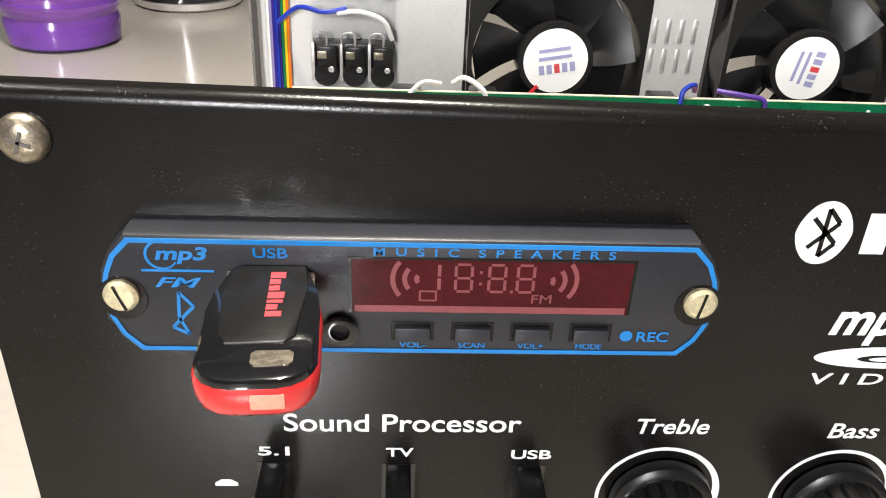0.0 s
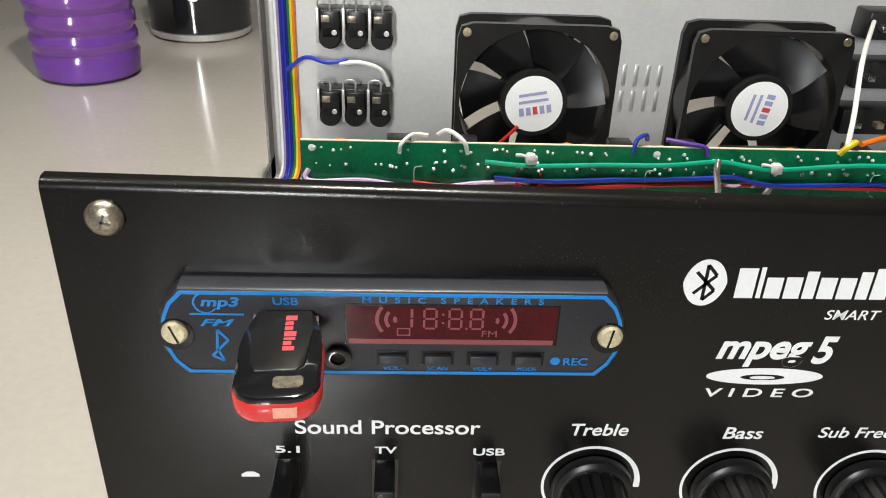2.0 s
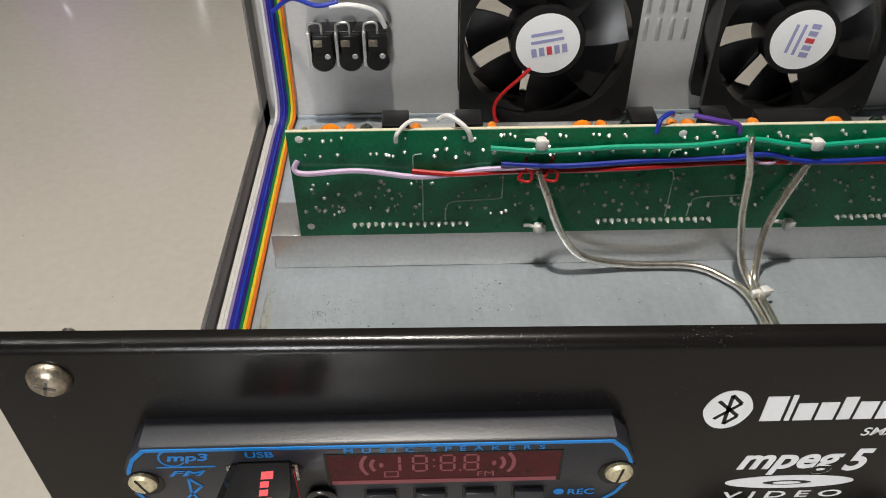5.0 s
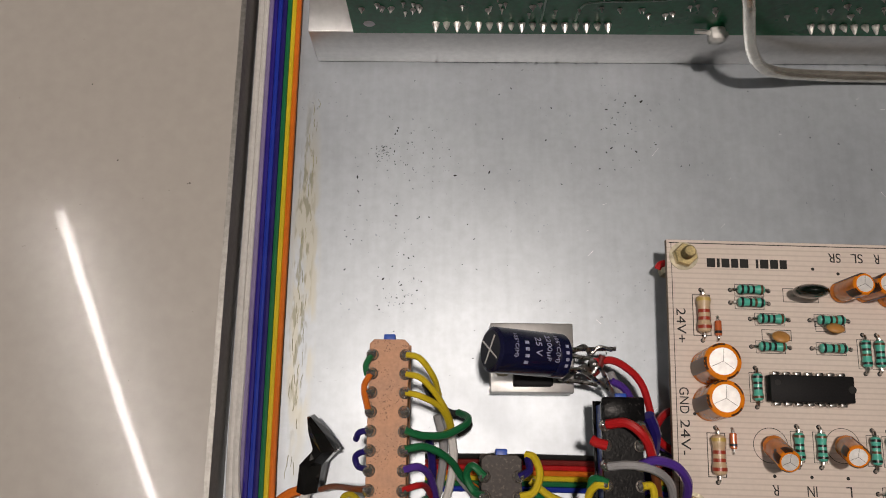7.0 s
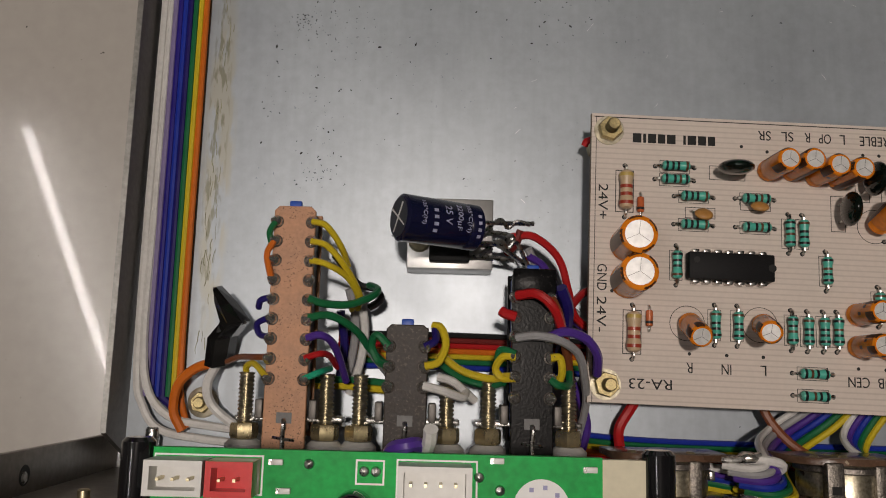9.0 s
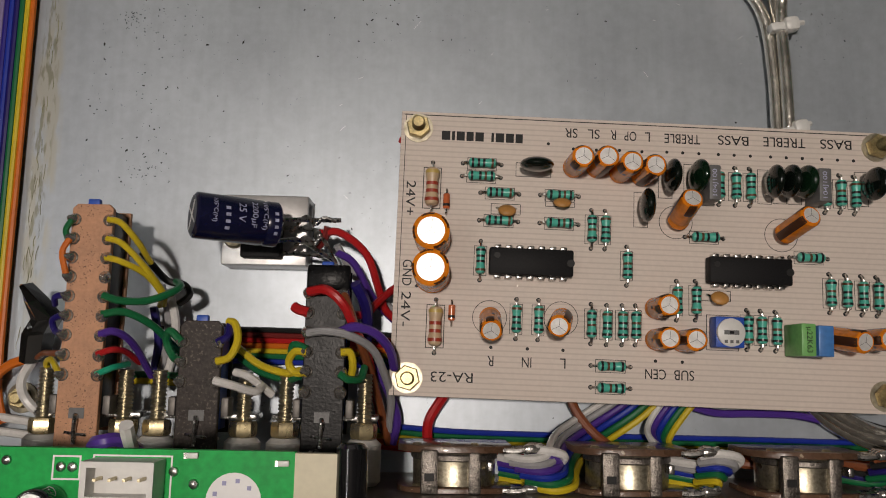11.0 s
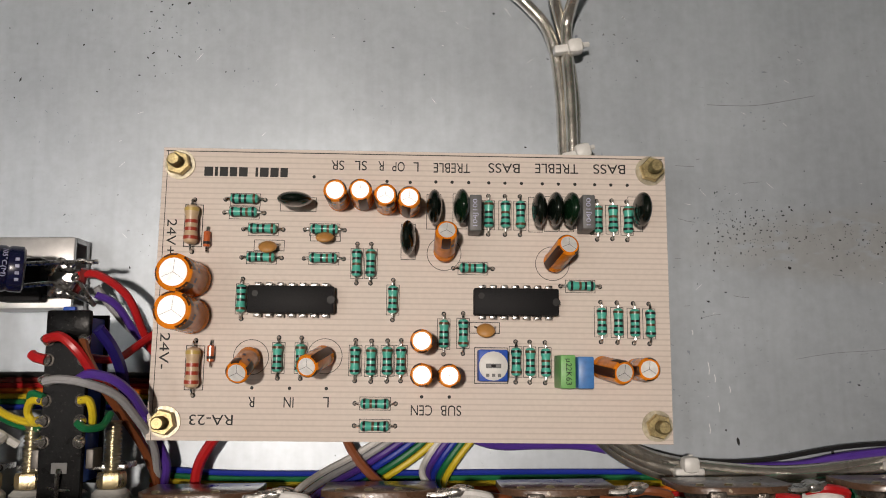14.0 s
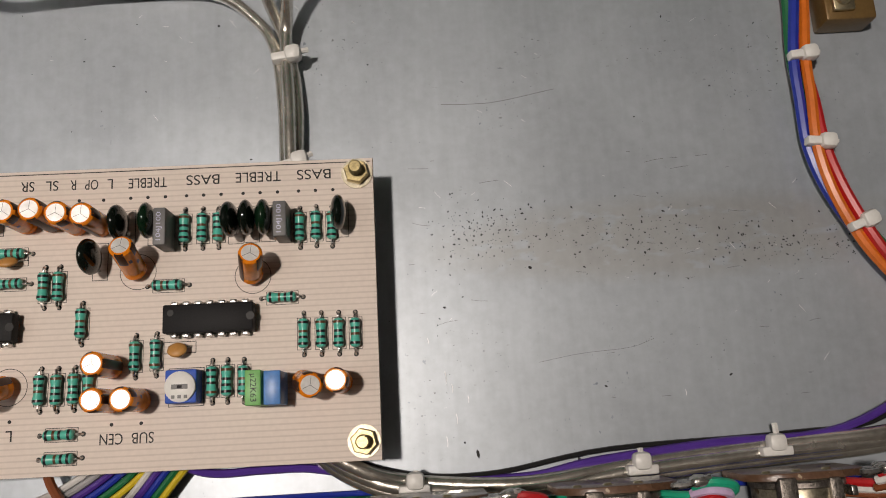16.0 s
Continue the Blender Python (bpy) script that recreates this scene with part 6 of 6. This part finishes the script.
# ---- switch wiring ----
W = "insulated wire looped between the switch lugs"
for name, col, pts, r in (
        ("a", "yellow", [(46.4, 57.4, 29.4), (49.5, 56.4, 30), (52.4, 52.6, 27), (53.6, 49, 22)], 0.82),
        ("b", "yellow", [(46.4, 53.2, 29.4), (50, 52, 30), (54, 47.5, 27), (56.4, 42.6, 21), (55.6, 40, 17)], 0.82),
        ("c", "yellow", [(46.4, 49.1, 29.2), (50, 48.2, 30), (54, 46, 26), (56, 42, 20), (54, 40, 15)], 0.82),
        ("d", "green", [(46.4, 41, 29.4), (50, 40, 29), (55, 40.2, 27), (59.4, 42.4, 24), (60.2, 44.2, 21), (58, 45.4, 17)], 1.0),
        ("e", "green", [(46.4, 37, 29.2), (51, 37.6, 28.4), (56, 35, 25), (59, 31, 20), (62.2, 28, 18)], 1.0),
        ("f", "purple", [(46.4, 32.8, 29.2), (49.6, 33.4, 29.4), (52, 31, 25), (53.6, 24, 16)], 1.0),
        ("g", "red", [(46.2, 28.6, 29.2), (49.4, 29.6, 29.6), (51, 29.2, 26), (52, 27, 20)], 0.82),
        ("h", "white", [(55.6, 44, 14), (57, 36, 12), (56, 28, 10), (53.6, 21, 8)], 1.2),
        ("i", "grey", [(53, 45, 12), (54.6, 38, 10), (54, 30, 8), (52, 22, 7)], 1.2),
        ("j", "navy", [(51, 40, 10), (52, 32, 8), (51, 24, 7)], 1.2),
        ("k", "black", [(50, 52, 18), (55, 46, 15), (59, 45, 14), (60.6, 42.6, 15), (58, 40.6, 14)], 1.0),
        ("l", "green", [(38.6, 57.2, 29.2), (37.4, 55, 29), (37.6, 53, 28)], 0.82),
        ("m", "orange", [(38.4, 53, 29.2), (37.2, 50, 29.4), (38.2, 45.4, 29.2)], 0.82),
        ("n", "navy", [(38.4, 41, 29.2), (36.4, 40.4, 29), (35.6, 39, 27)], 0.82),
        ("o", "navy", [(38.4, 36.8, 29.2), (35.8, 35.6, 28), (36.2, 33.4, 27.4), (38.2, 32.8, 29)], 0.82),
        ("p", "brown", [(38.4, 28.6, 29.2), (35, 28.6, 26), (30, 28.6, 18), (26, 27.6, 12)], 0.82),
        ("q", "yellow", [(38.4, 24.6, 29), (35, 27.2, 25), (32.6, 26.4, 22), (33, 23.6, 20)], 0.82),
        ("r", "green", [(63.6, 31.6, 29.2), (61, 33.8, 29), (59.8, 31.6, 27), (61.4, 28.4, 27), (63.4, 27.6, 29)], 1.0),
        ("s", "yellow", [(71.2, 27.6, 29.4), (74, 28.6, 29.8), (75.4, 32.2, 29.4), (74.4, 35.6, 28), (72.6, 36.2, 27)], 1.0),
        ("t", "navy", [(71, 31.6, 29), (73.2, 33, 29), (73, 35.6, 27)], 1.0),
        ("u", "white", [(71, 23.6, 29.4), (74.6, 22.8, 30), (79, 21.4, 27), (80, 22.4, 24)], 1.1),
        ("v", "white", [(74, 25.4, 24), (77.4, 24.4, 25), (82, 20.6, 22)], 1.1),
        ("w", "yellow", [(74, 30.6, 22), (79, 27, 22), (85, 25.4, 24), (88.4, 26, 27), (90, 25.8, 29)], 1.0),
        ("x", "green", [(74, 28.6, 20), (79, 25.4, 20), (85, 24, 22), (88, 24.8, 25)], 1.0),
        ("y", "yellow", [(90, 30, 29), (87.4, 30, 28.6), (86, 27.6, 27), (87.4, 25.6, 27), (90, 25.6, 29)], 1.0),
        ("z", "green", [(90, 30.6, 29), (87, 31.4, 28), (86.4, 28.6, 26.6)], 1.0),
        ("A", "yellow", [(97.2, 30, 29.2), (99.2, 30, 29), (99.8, 27, 28), (99, 24, 26)], 1.0),
        ("B", "green", [(97.2, 25.6, 29.4), (99, 24.4, 29.6), (101.4, 24.6, 27), (102, 27, 24)], 1.0),
        ("C", "red", [(90, 42.8, 29.4), (94, 43, 31.5), (97.6, 40, 31.6), (100, 35, 28), (102.4, 29, 20), (104, 20, 10), (106, 12, 5)], 1.25),
        ("D", "red", [(89.9, 38.4, 29), (87.8, 39, 29), (86.8, 39.6, 28.6)], 1.3),
        ("E", "brown", [(97.4, 42.4, 29.2), (98.8, 39, 30), (100.4, 34, 27), (103, 26, 19), (105, 18, 10), (107, 9, 5)], 1.2),
        ("F", "purple", [(97, 34.4, 29.4), (100, 35.4, 31), (104.4, 34.2, 30), (107.4, 31, 27), (108.4, 27, 22)], 1.2),
        ("G", "grey", [(90.2, 34, 29.2), (94, 34.4, 31.4), (99, 33.6, 30.6), (103.6, 31, 26), (106, 26, 20), (107.6, 20, 13), (107, 12, 6)], 1.1),
        ("H", "purple", [(103, 28, 12), (106.6, 22, 10), (109, 15, 7), (108, 9, 5)], 1.25),
        ("I", "orange", [(57, 33, 8), (61, 29, 8), (65, 26.4, 9)], 1.1),
        ("J", "grey", [(58, 31, 9), (62, 26.6, 12), (64, 24.6, 18)], 1.1),
        ("K", "teal", [(46.2, 24.4, 29), (49.4, 25.8, 29), (51, 26.6, 24)], 0.82),
        ("L", "yellow", [(36, 21.4, 12), (44, 22.6, 11), (52, 22.8, 10), (64, 22, 10)], 1.0),
        ("M", "green", [(46, 24, 11), (54, 24.2, 10), (66, 23.4, 10)], 1.0),
        ("N", "navy", [(99.6, 45, 27), (101.6, 41, 24), (102, 36, 19), (101, 28, 12)], 1.6)):
    wire("switch_wire", col, pts, r * 0.84, col + " " + W, "switch wires")
wire("switch_wire", "purple", [(66, 12.4, 78), (67.4, 15.4, 82), (69.4, 16.2, 83.6), (71, 16.2, 82), (72.4, 14.4, 78)], 1.05, "purple wire loop above the switches", "switch wires")
wire("switch_wire", "white", [(71.6, 14.4, 78), (72.6, 16.6, 83), (72.8, 18.6, 85)], 1.05, "white wire end above the switches", "switch wires")


def tape_wrap():
    t = thing("tape_wrapped_splice", "wires spliced and wrapped in shiny black tape", "tape", (24, 27, 2))
    rows = ((25.6, 27.0, 2.0, 9.0), (22.4, 26.6, 4.2, 6.5), (23.4, 33.0, 4.6, 8.0), (27.0, 36.4, 4.4, 12.0), (25.0, 40.6, 3.0, 14.0), (23.4, 44.0, 0.8, 16.0))
    bm = bmesh.new()
    rings = []
    for k, (x, y, w, z) in enumerate(rows[1:]):
        rings.append([bm.verts.new(V(x - w * 0.6, y - 0.4 * k % 2, z - 1.6)), bm.verts.new(V(x + w * 0.7, y + 0.8, z - 2.6)), bm.verts.new(V(x + w * 0.5, y, z + 1.6)), bm.verts.new(V(x - w * 0.2, y - 0.6, z + 2.2)), bm.verts.new(V(x - w * 0.7, y, z + 0.8))])
    for lo, hi in zip(rings, rings[1:]):
        for i in range(5):
            bm.faces.new((lo[i], lo[(i + 1) % 5], hi[(i + 1) % 5], hi[i]))
    bm.faces.new(rings[0][::-1]), bm.faces.new(rings[-1])
    part("tape", bm, TAPE, t, flat=True)
    part("tape_fold", prism(bmesh.new(), [(23, 34), (30, 36.4), (27, 39.6), (24, 38)], "z", 11, 12.2), TAPE, t, flat=True)


tape_wrap()
wire("splice_wire", "orange", [(21.6, 27.4, 6), (17, 25.8, 6), (13.4, 22, 6), (12.4, 16, 5), (14.4, 11.4, 4)], 1.15, "orange wire leaving the taped splice", "splice wires")
wire("splice_wire", "white", [(22, 27.4, 5), (20.4, 22, 7), (22, 17, 6), (29, 12, 6), (36, 9, 6)], 1.15, "white wire leaving the taped splice", "splice wires")

# ---- harness along the side lip ----
def ribbon(label, colours, line, across, r, group="ribbon cables"):
    t = thing("ribbon_cable", label, "ribbon cable", line[0], group=group)
    n = len(colours)
    for k, col in enumerate(colours):
        s = (k - (n - 1) / 2)
        pts = [(x + across[0] * s, y + across[1] * s, z + across[2] * s + 0.12 * math.sin(1.7 * i + k)) for i, (x, y, z) in enumerate(line)]
        part("strand", tube(bmesh.new(), pts, r, 8, 5), INSULATION[col], t, col + " strand")


ribbon("rainbow wire harness along the side lip and rear wall", ("white", "violet", "indigo", "blue", "navy", "green", "yellow", "orange"),
       [(8.0, 19, 2.2), (7.9, 40, 2.2), (7.8, 90, 2.2), (7.7, 150, 2.2), (7.7, 210, 2.2), (7.8, 240, 2.4), (8.6, 251, 4), (9.4, 254, 14), (9.6, 254.6, 50), (9.8, 254.6, 108)], (1.3, 0, 0), 0.75)
wire("side_wire", "white", [(1.7, 246, 2.2), (1.6, 190, 2.2), (1.7, 120, 2.2), (1.8, 60, 2.6), (2.4, 26, 3), (4.4, 17, 3), (9, 11.4, 3), (20, 9.4, 3), (33, 8.4, 3)], 1.0, "white wire beside the harness", "side wires")
wire("side_wire", "white", [(3.3, 64, 2.2), (3.5, 34, 3.2), (5.6, 21, 4), (11, 14.6, 3.6), (20, 12.6, 3), (31, 11.6, 3)], 1.0, "white wire beside the harness", "side wires")
wire("side_wire", "navy", [(6.2, 30, 1.4), (6.8, 21, 1.4), (11, 16.6, 1.4)], 1.0, "dark blue wire end beside the harness", "side wires")
wire("side_wire", "orange", [(12.35, 64, 2.2), (12.4, 36, 2.2), (13, 20, 2.4), (15.4, 12, 3)], 0.8, "orange wire beside the harness", "side wires")
wire("jack_wire", "blue", [(10, 252, 60), (20, 248, 68), (32, 240, 68), (42, 239, 70)], 1.1, "blue wire to the jack blocks", "jack wires")
wire("jack_wire", "white", [(38, 239, 68), (48, 238, 69), (58, 240, 65), (62, 243, 56)], 1.1, "white wire to the jack blocks", "jack wires")
ribbon("flat rainbow ribbon cable under the switches", ("black", "maroon", "red", "orange", "yellow", "green", "blue"), [(50, 31.4, 2.4), (70, 31.6, 2.4), (90, 31.4, 2.6), (105, 31, 2.6), (120, 30, 2.4)], (0, -1.28, 0), 0.68)
ribbon("flat rainbow ribbon cable along the front of the tray", ("blue", "green", "yellow", "orange", "red"), [(104, 10.6, 2), (125, 9.2, 1.8), (160, 8.8, 1.8), (200, 8.6, 1.8), (240, 8.0, 1.8), (262, 7.4, 1.8)], (0, -1.28, 0), 0.7)
ribbon("ribbon cable from the beige board to the controls", ("white", "grey", "purple", "blue", "green", "yellow"), [(176, 30, 5), (166, 20, 5), (156, 13.4, 6), (149, 10.2, 14), (145.5, 8.4, 24), (144, 6.6, 30), (140, 5.8, 32), (135, 6.2, 30)], (1.1, -1.25, 0), 0.8)
ribbon("ribbon cable from the beige board to the controls", ("white", "purple", "blue", "green", "yellow"), [(186, 30, 5), (177, 20, 5), (172, 13.6, 6), (170.6, 10.6, 10), (172, 8.4, 14), (175, 6.6, 20)], (1.2, -0.9, 0), 0.8)
for col, pts, r in (("red", [(124, 26, 6), (119, 19, 7), (116.4, 14, 7), (116.4, 8, 10)], 1.25), ("brown", [(149, 26, 6), (151.4, 18, 7), (157, 11.4, 9), (164, 8, 14), (180, 7.6, 14), (190, 7, 18)], 1.1),
                    ("purple", [(170, 24, 4), (184, 18, 4), (196, 17.6, 4), (206, 17.4, 4), (214, 16, 3)], 0.95), ("purple", [(214, 16, 3), (230, 13, 3), (256, 12, 3), (272, 14.4, 4), (300, 16.6, 4), (330, 18, 5), (360, 32, 6)], 1.0),
                    ("black", [(206, 24, 3), (216, 18.6, 3), (232, 14, 3), (250, 13.4, 3), (276, 16.8, 3), (318, 17.6, 4), (340, 20, 5), (362, 36, 6)], 0.6), ("blue", [(262, 6.8, 3), (282, 7.4, 4), (305, 8, 6), (330, 8, 8)], 1.2),
                    ("teal", [(252, 5.2, 10), (256, 7.6, 15), (264, 7.4, 16), (272, 5.8, 12)], 1.3), ("red", [(342, 24, 6), (352, 32, 6), (366, 46, 7)], 1.3)):
    wire("floor_wire", col, pts, r, col + " wire lying along the front of the tray", "floor wires")

# ---- clear cables ----
C = "thick clear-jacketed tinned cable lying on the tray floor"
for pts in ([(121, GY - 1.4, 48), (124, GY - 5, 40), (131, GY - 7, 22), (141, GY - 6, 9), (160, 137.6, 3), (186, 136.6, 2.4), (198, 128, 2.4), (202.6, 119, 3), (204.2, 104, 3.4), (204.4, 90, 4), (205, 76, 5)],
            [(196.8, GY - 1, 61), (196.6, GY - 2.6, 56), (198.8, GY - 3.4, 46), (199.6, GY - 6, 28), (202, 130, 10), (206, 119, 3), (207.6, 104, 3.4), (207.2, 90, 4.2), (207, 76, 5)],
            [(221, GY - 1, 50), (218, GY - 3.4, 46), (210, GY - 7, 24), (206.4, 126, 8), (205.6, 118, 6), (206, 104, 6.4), (206, 90, 7), (206, 76, 6)]):
    wire("clear_cable", "clear", pts, 1.55, C, "clear cables", 10)
for k in range(3):
    o = 1.5 * (k - 1)
    wire("clear_cable", "clear", [(203 + k, 30 + o, 6), (210, 21 + o, 4 + k), (220, 14.4 + o, 3.4 + k), (232, 11 + o, 3.4 + (k == 1)), (256, 9.2 + o, 3 + k), (282, 11.8 + o, 3.4 + (k == 1)), (312, 13.6 + o, 4 + (k == 1)), (340, 15 + o, 4 + k), (370, 20 + o, 5)], 1.75, C, "clear cables", 10)
for place, tail, rz in (((205.6, 116, 6.6), (5.6, 0.6, 0), 8), ((206.6, 88, 7.6), (5, 1, 0), 14), ((231, 11.2, 7), (0.6, 4, 0), 80), ((282, 12, 6.8), (0, 4.6, 0), 85), ((312.4, 14, 7.4), (0.4, 6, 0), 85)):
    cable_tie(place, "round the clear cables", (7.0, 3.0, 3.4), tail, rz if tail[0] > 1 else 0)

# ---- twisted harness at the far side ----
HARNESS = [(335.4, 136, 5), (335.2, 124, 5), (333.6, 108.7, 5), (334, 97, 5), (334.4, 85.6, 5), (337, 75, 5), (341.4, 65, 5), (347, 56, 5), (357, 44, 5), (372, 34, 5)]
for k, col in enumerate(("orange", "blue", "green", "red")):
    pts = [(x + 2.1 * math.cos(0.45 * i + 1.57 * k), y, z + 1.4 * math.sin(0.45 * i + 1.57 * k)) for i, (x, y, z) in enumerate(HARNESS)]
    wire("harness_wire", col, pts, 1.35, col + " wire twisted into a tied harness", "harness wires")
for x, y, rz in ((333.4, 108.6, 4), (334.2, 85.8, -6), (341.2, 65, 20)):
    cable_tie((x, y, 7.2), "round the twisted harness", (6.4, 3.0, 3.2), (4.4, 0.2, 0), rz)


def brass_block():
    t = thing("terminal_block", "small brown and brass screw terminal block", "terminal", (346, 118, 0))
    part("block", box(bmesh.new(), 341, 117, 0.02, 354, 128, 8, 0.8), mat("brown_terminal", (0.18, 0.11, 0.04), 0.35, 0.3), t)
    part("clamp", box(bmesh.new(), 342.4, 119, 8, 348, 126, 9.6, 0.5), BRASS, t)
    part("clamp_screw", turn(bmesh.new(), [(0, 2), (0.8, 1.8)], (345, 122, 9.6), (345, 122, 15), 14), BRASS, t)


brass_block()
wire("fan_wire", "red", [(128, FAN_Y - 1, 40), (112, FAN_Y - 2, 20), (124, 222, 3), (150, 219, 2.4), (178, 214, 2), (205, 214, 2), (222, 218, 2.4), (240, 226, 8)], 0.9, "red fan lead along the tray floor", "fan wires")
wire("fan_wire", "black", [(112, FAN_Y - 1, 14), (128, 226, 3), (152, 214, 2), (186, 210, 2), (210, 216, 2), (236, 225, 6)], 0.9, "black fan lead along the tray floor", "fan wires")

# ---- dirt and glue on the tray floor ----
def flake(bm, x, y, r, rng, long=1.0):
    """A thin angular chip of dirt, lying at any angle."""
    g, n = rng.uniform(0, math.pi), rng.choice((4, 5, 6))
    ring = [(r * long * math.cos(2 * math.pi * k / n) * rng.uniform(0.6, 1.1), r * math.sin(2 * math.pi * k / n) * rng.uniform(0.6, 1.1)) for k in range(n)]
    prism(bm, [(x + u * math.cos(g) - v * math.sin(g), y + u * math.sin(g) + v * math.cos(g)) for u, v in ring], "z", 0.01, 0.07)


def floor_dirt():
    rng = random.Random(11)
    bm = bmesh.new()
    for _ in range(620):
        x = 243 + 112 * rng.random() ** 1.3
        flake(bm, x, 69 - 0.1 * (x - 262) + rng.gauss(0, 4.4 if x < 310 else 3.0), 0.07 + 0.2 * rng.random() ** 2.2, rng, rng.uniform(1, 2))
    # looser clusters
    for cx, cy, sx, sy, n, size in ((37, 115.6, 1.6, 1.4, 30, 0.14), (42, 116, 7, 5, 60, 0.15), (44, 88, 3, 9, 34, 0.2), (43, 77, 3, 3, 34, 0.22), (31, 96, 4, 7, 22, 0.18), (50, 99, 8, 10, 40, 0.2), (101, 124, 3, 8, 34, 0.22), (85, 120, 16, 8, 24, 0.2), (240, 60, 3, 8, 26, 0.18), (320, 100, 14, 10, 18, 0.2), (215, 112, 10, 8, 14, 0.2)):
        for _ in range(n):
            flake(bm, cx + rng.gauss(0, sx), cy + rng.gauss(0, sy), 0.06 + size * rng.random() ** 2, rng, rng.uniform(1, 2.4))
    for _ in range(150):
        flake(bm, rng.uniform(18, 336), rng.uniform(12, 138), 0.06 + 0.24 * rng.random() ** 3, rng, rng.uniform(1, 2.4))
    for x, y, r, e in ((246, 17.7, 0.55, 2.2), (269.4, 14.6, 0.5, 1.6), (240.6, 52.1, 0.42, 1.2), (187.7, 128.6, 0.4, 1.2), (66, 110, 0.3, 3.0), (108, 131, 0.4, 1.4), (244, 4.2, 0.5, 2.4), (262, 60.5, 0.45, 1.3)):
        flake(bm, x, y, r, rng, e)
    tagged(part("floor_dirt", bm, BLACKINK, flat=True), "dark grit scattered on the tray floor", "dirt", kind="stuff")
    bm = bmesh.new()
    for k in range(46):
        y = 60 + 78 * rng.random() if k % 3 else rng.uniform(28, 60)
        x = 16.6 + 0.02 * (y - 60) + rng.uniform(-1.4, 1.4)
        tube(bm, [(x, y, 0.06), (x + rng.uniform(-0.3, 0.3), y + 1.2, 0.1), (x + rng.uniform(-0.4, 0.4), y + rng.uniform(2, 4), 0.06)], rng.uniform(0.04, 0.1), 5, 3)
    tagged(part("glue_streaks", bm, GLUE), "dried olive glue streaks along the harness", "glue", kind="stuff")
    bm = bmesh.new()
    for k in range(34):
        x, y, d, s = rng.uniform(215, 340), rng.uniform(24, 90), rng.uniform(0.6, 5), rng.uniform(-0.25, 0.25)
        tube(bm, [(x, y, 0.0), (x + d / 2, y + s * d * 0.7, 0.02), (x + d, y + s * d, 0.0)], 0.05, 4, 3)
    # two long hair scratches
    tube(bm, [(243.2, 103.7, 0.02), (250, 103.4, 0.02), (258, 103.7, 0.02), (272.2, 106.2, 0.02)], 0.06, 4)
    tube(bm, [(262, 37.6, 0.02), (272, 39, 0.02), (284, 39.7, 0.02), (290, 41.4, 0.02)], 0.05, 4)
    tagged(part("floor_scratches", bm, DARKSTEEL), "short dark scratches in the tray floor", "scratches", kind="stuff")
    bright = bmesh.new()
    for k in range(80):
        x, y, d, s = rng.uniform(90, 340), rng.uniform(24, 134), rng.uniform(0.3, 1.8), rng.uniform(-1.5, 1.5)
        tube(bright, [(x, y, 0.0), (x + d / 2, y + s * d * 0.5, 0.02), (x + d, y + s * d, 0.0)], 0.05, 4, 3)
    for x, y, d in ((239.6, 37, 3.0), (241, 34, 2.0), (244.6, 31, 1.6), (241.6, 27, 2.2), (239, 22, 2.4), (296, 29, 1.4), (236, 45, 1.2)):
        tube(bright, [(x, y, 0.0), (x + 0.2, y - d / 2, 0.03), (x + 0.1, y - d, 0.0)], 0.1, 4, 3)
    tagged(part("bright_scratches", bright, STICKER), "small bright nicks in the tray floor", "scratches", kind="stuff")


floor_dirt()


# ---- bottles standing behind on the table ----
def bottles():
    x, y = -178, 478
    t = thing("purple_bottle", "ribbed purple plastic bottle with some dark liquid", "bottle", (x, y, TABLE_Z))
    rows = [(0.4, 34), (3, 38), (18, 39.4)]
    for k in range(5):
        d = 21 + 15 * k
        rows += [(d, 37.6), (d + 2, 37.6), (d + 4.5, 39.4), (d + 11, 39.4)]
    rows += [(98, 37.6), (104, 39.4), (130, 39), (150, 30), (165, 16), (185, 15)]
    part("bottle_wall", turn(bmesh.new(), rows, (x, y, TABLE_Z), (x, y, TABLE_Z + 300), 48), PURPLEGLASS, t)
    part("liquid", turn(bmesh.new(), [(0.8, 32), (3, 36.4), (17, 37.6), (18, 37)], (x, y, TABLE_Z), (x, y, TABLE_Z + 300), 40), PURPLEDARK, t)
    x, y = -122, 616
    t = thing("black_jar", "black cosmetic jar with a silver base ring", "jar", (x, y, TABLE_Z))
    part("jar_body", turn(bmesh.new(), [(7, 43), (9, 46), (60, 46), (62, 44), (110, 44), (112, 40)], (x, y, TABLE_Z), (x, y, TABLE_Z + 300), 48), GLOSSBLACK, t)
    part("base_ring", turn(bmesh.new(), [(0, 42), (2, 45), (7, 46.4), (8, 45)], (x, y, TABLE_Z), (x, y, TABLE_Z + 300), 48), ALU, t)
    part("white_mark", band(bmesh.new(), circle(x + 6, TABLE_Z + 44, 7, 24), circle(x + 6, TABLE_Z + 44, 5, 24), "y", y - 46.6, y - 45.4), STICKER, t)


bottles()
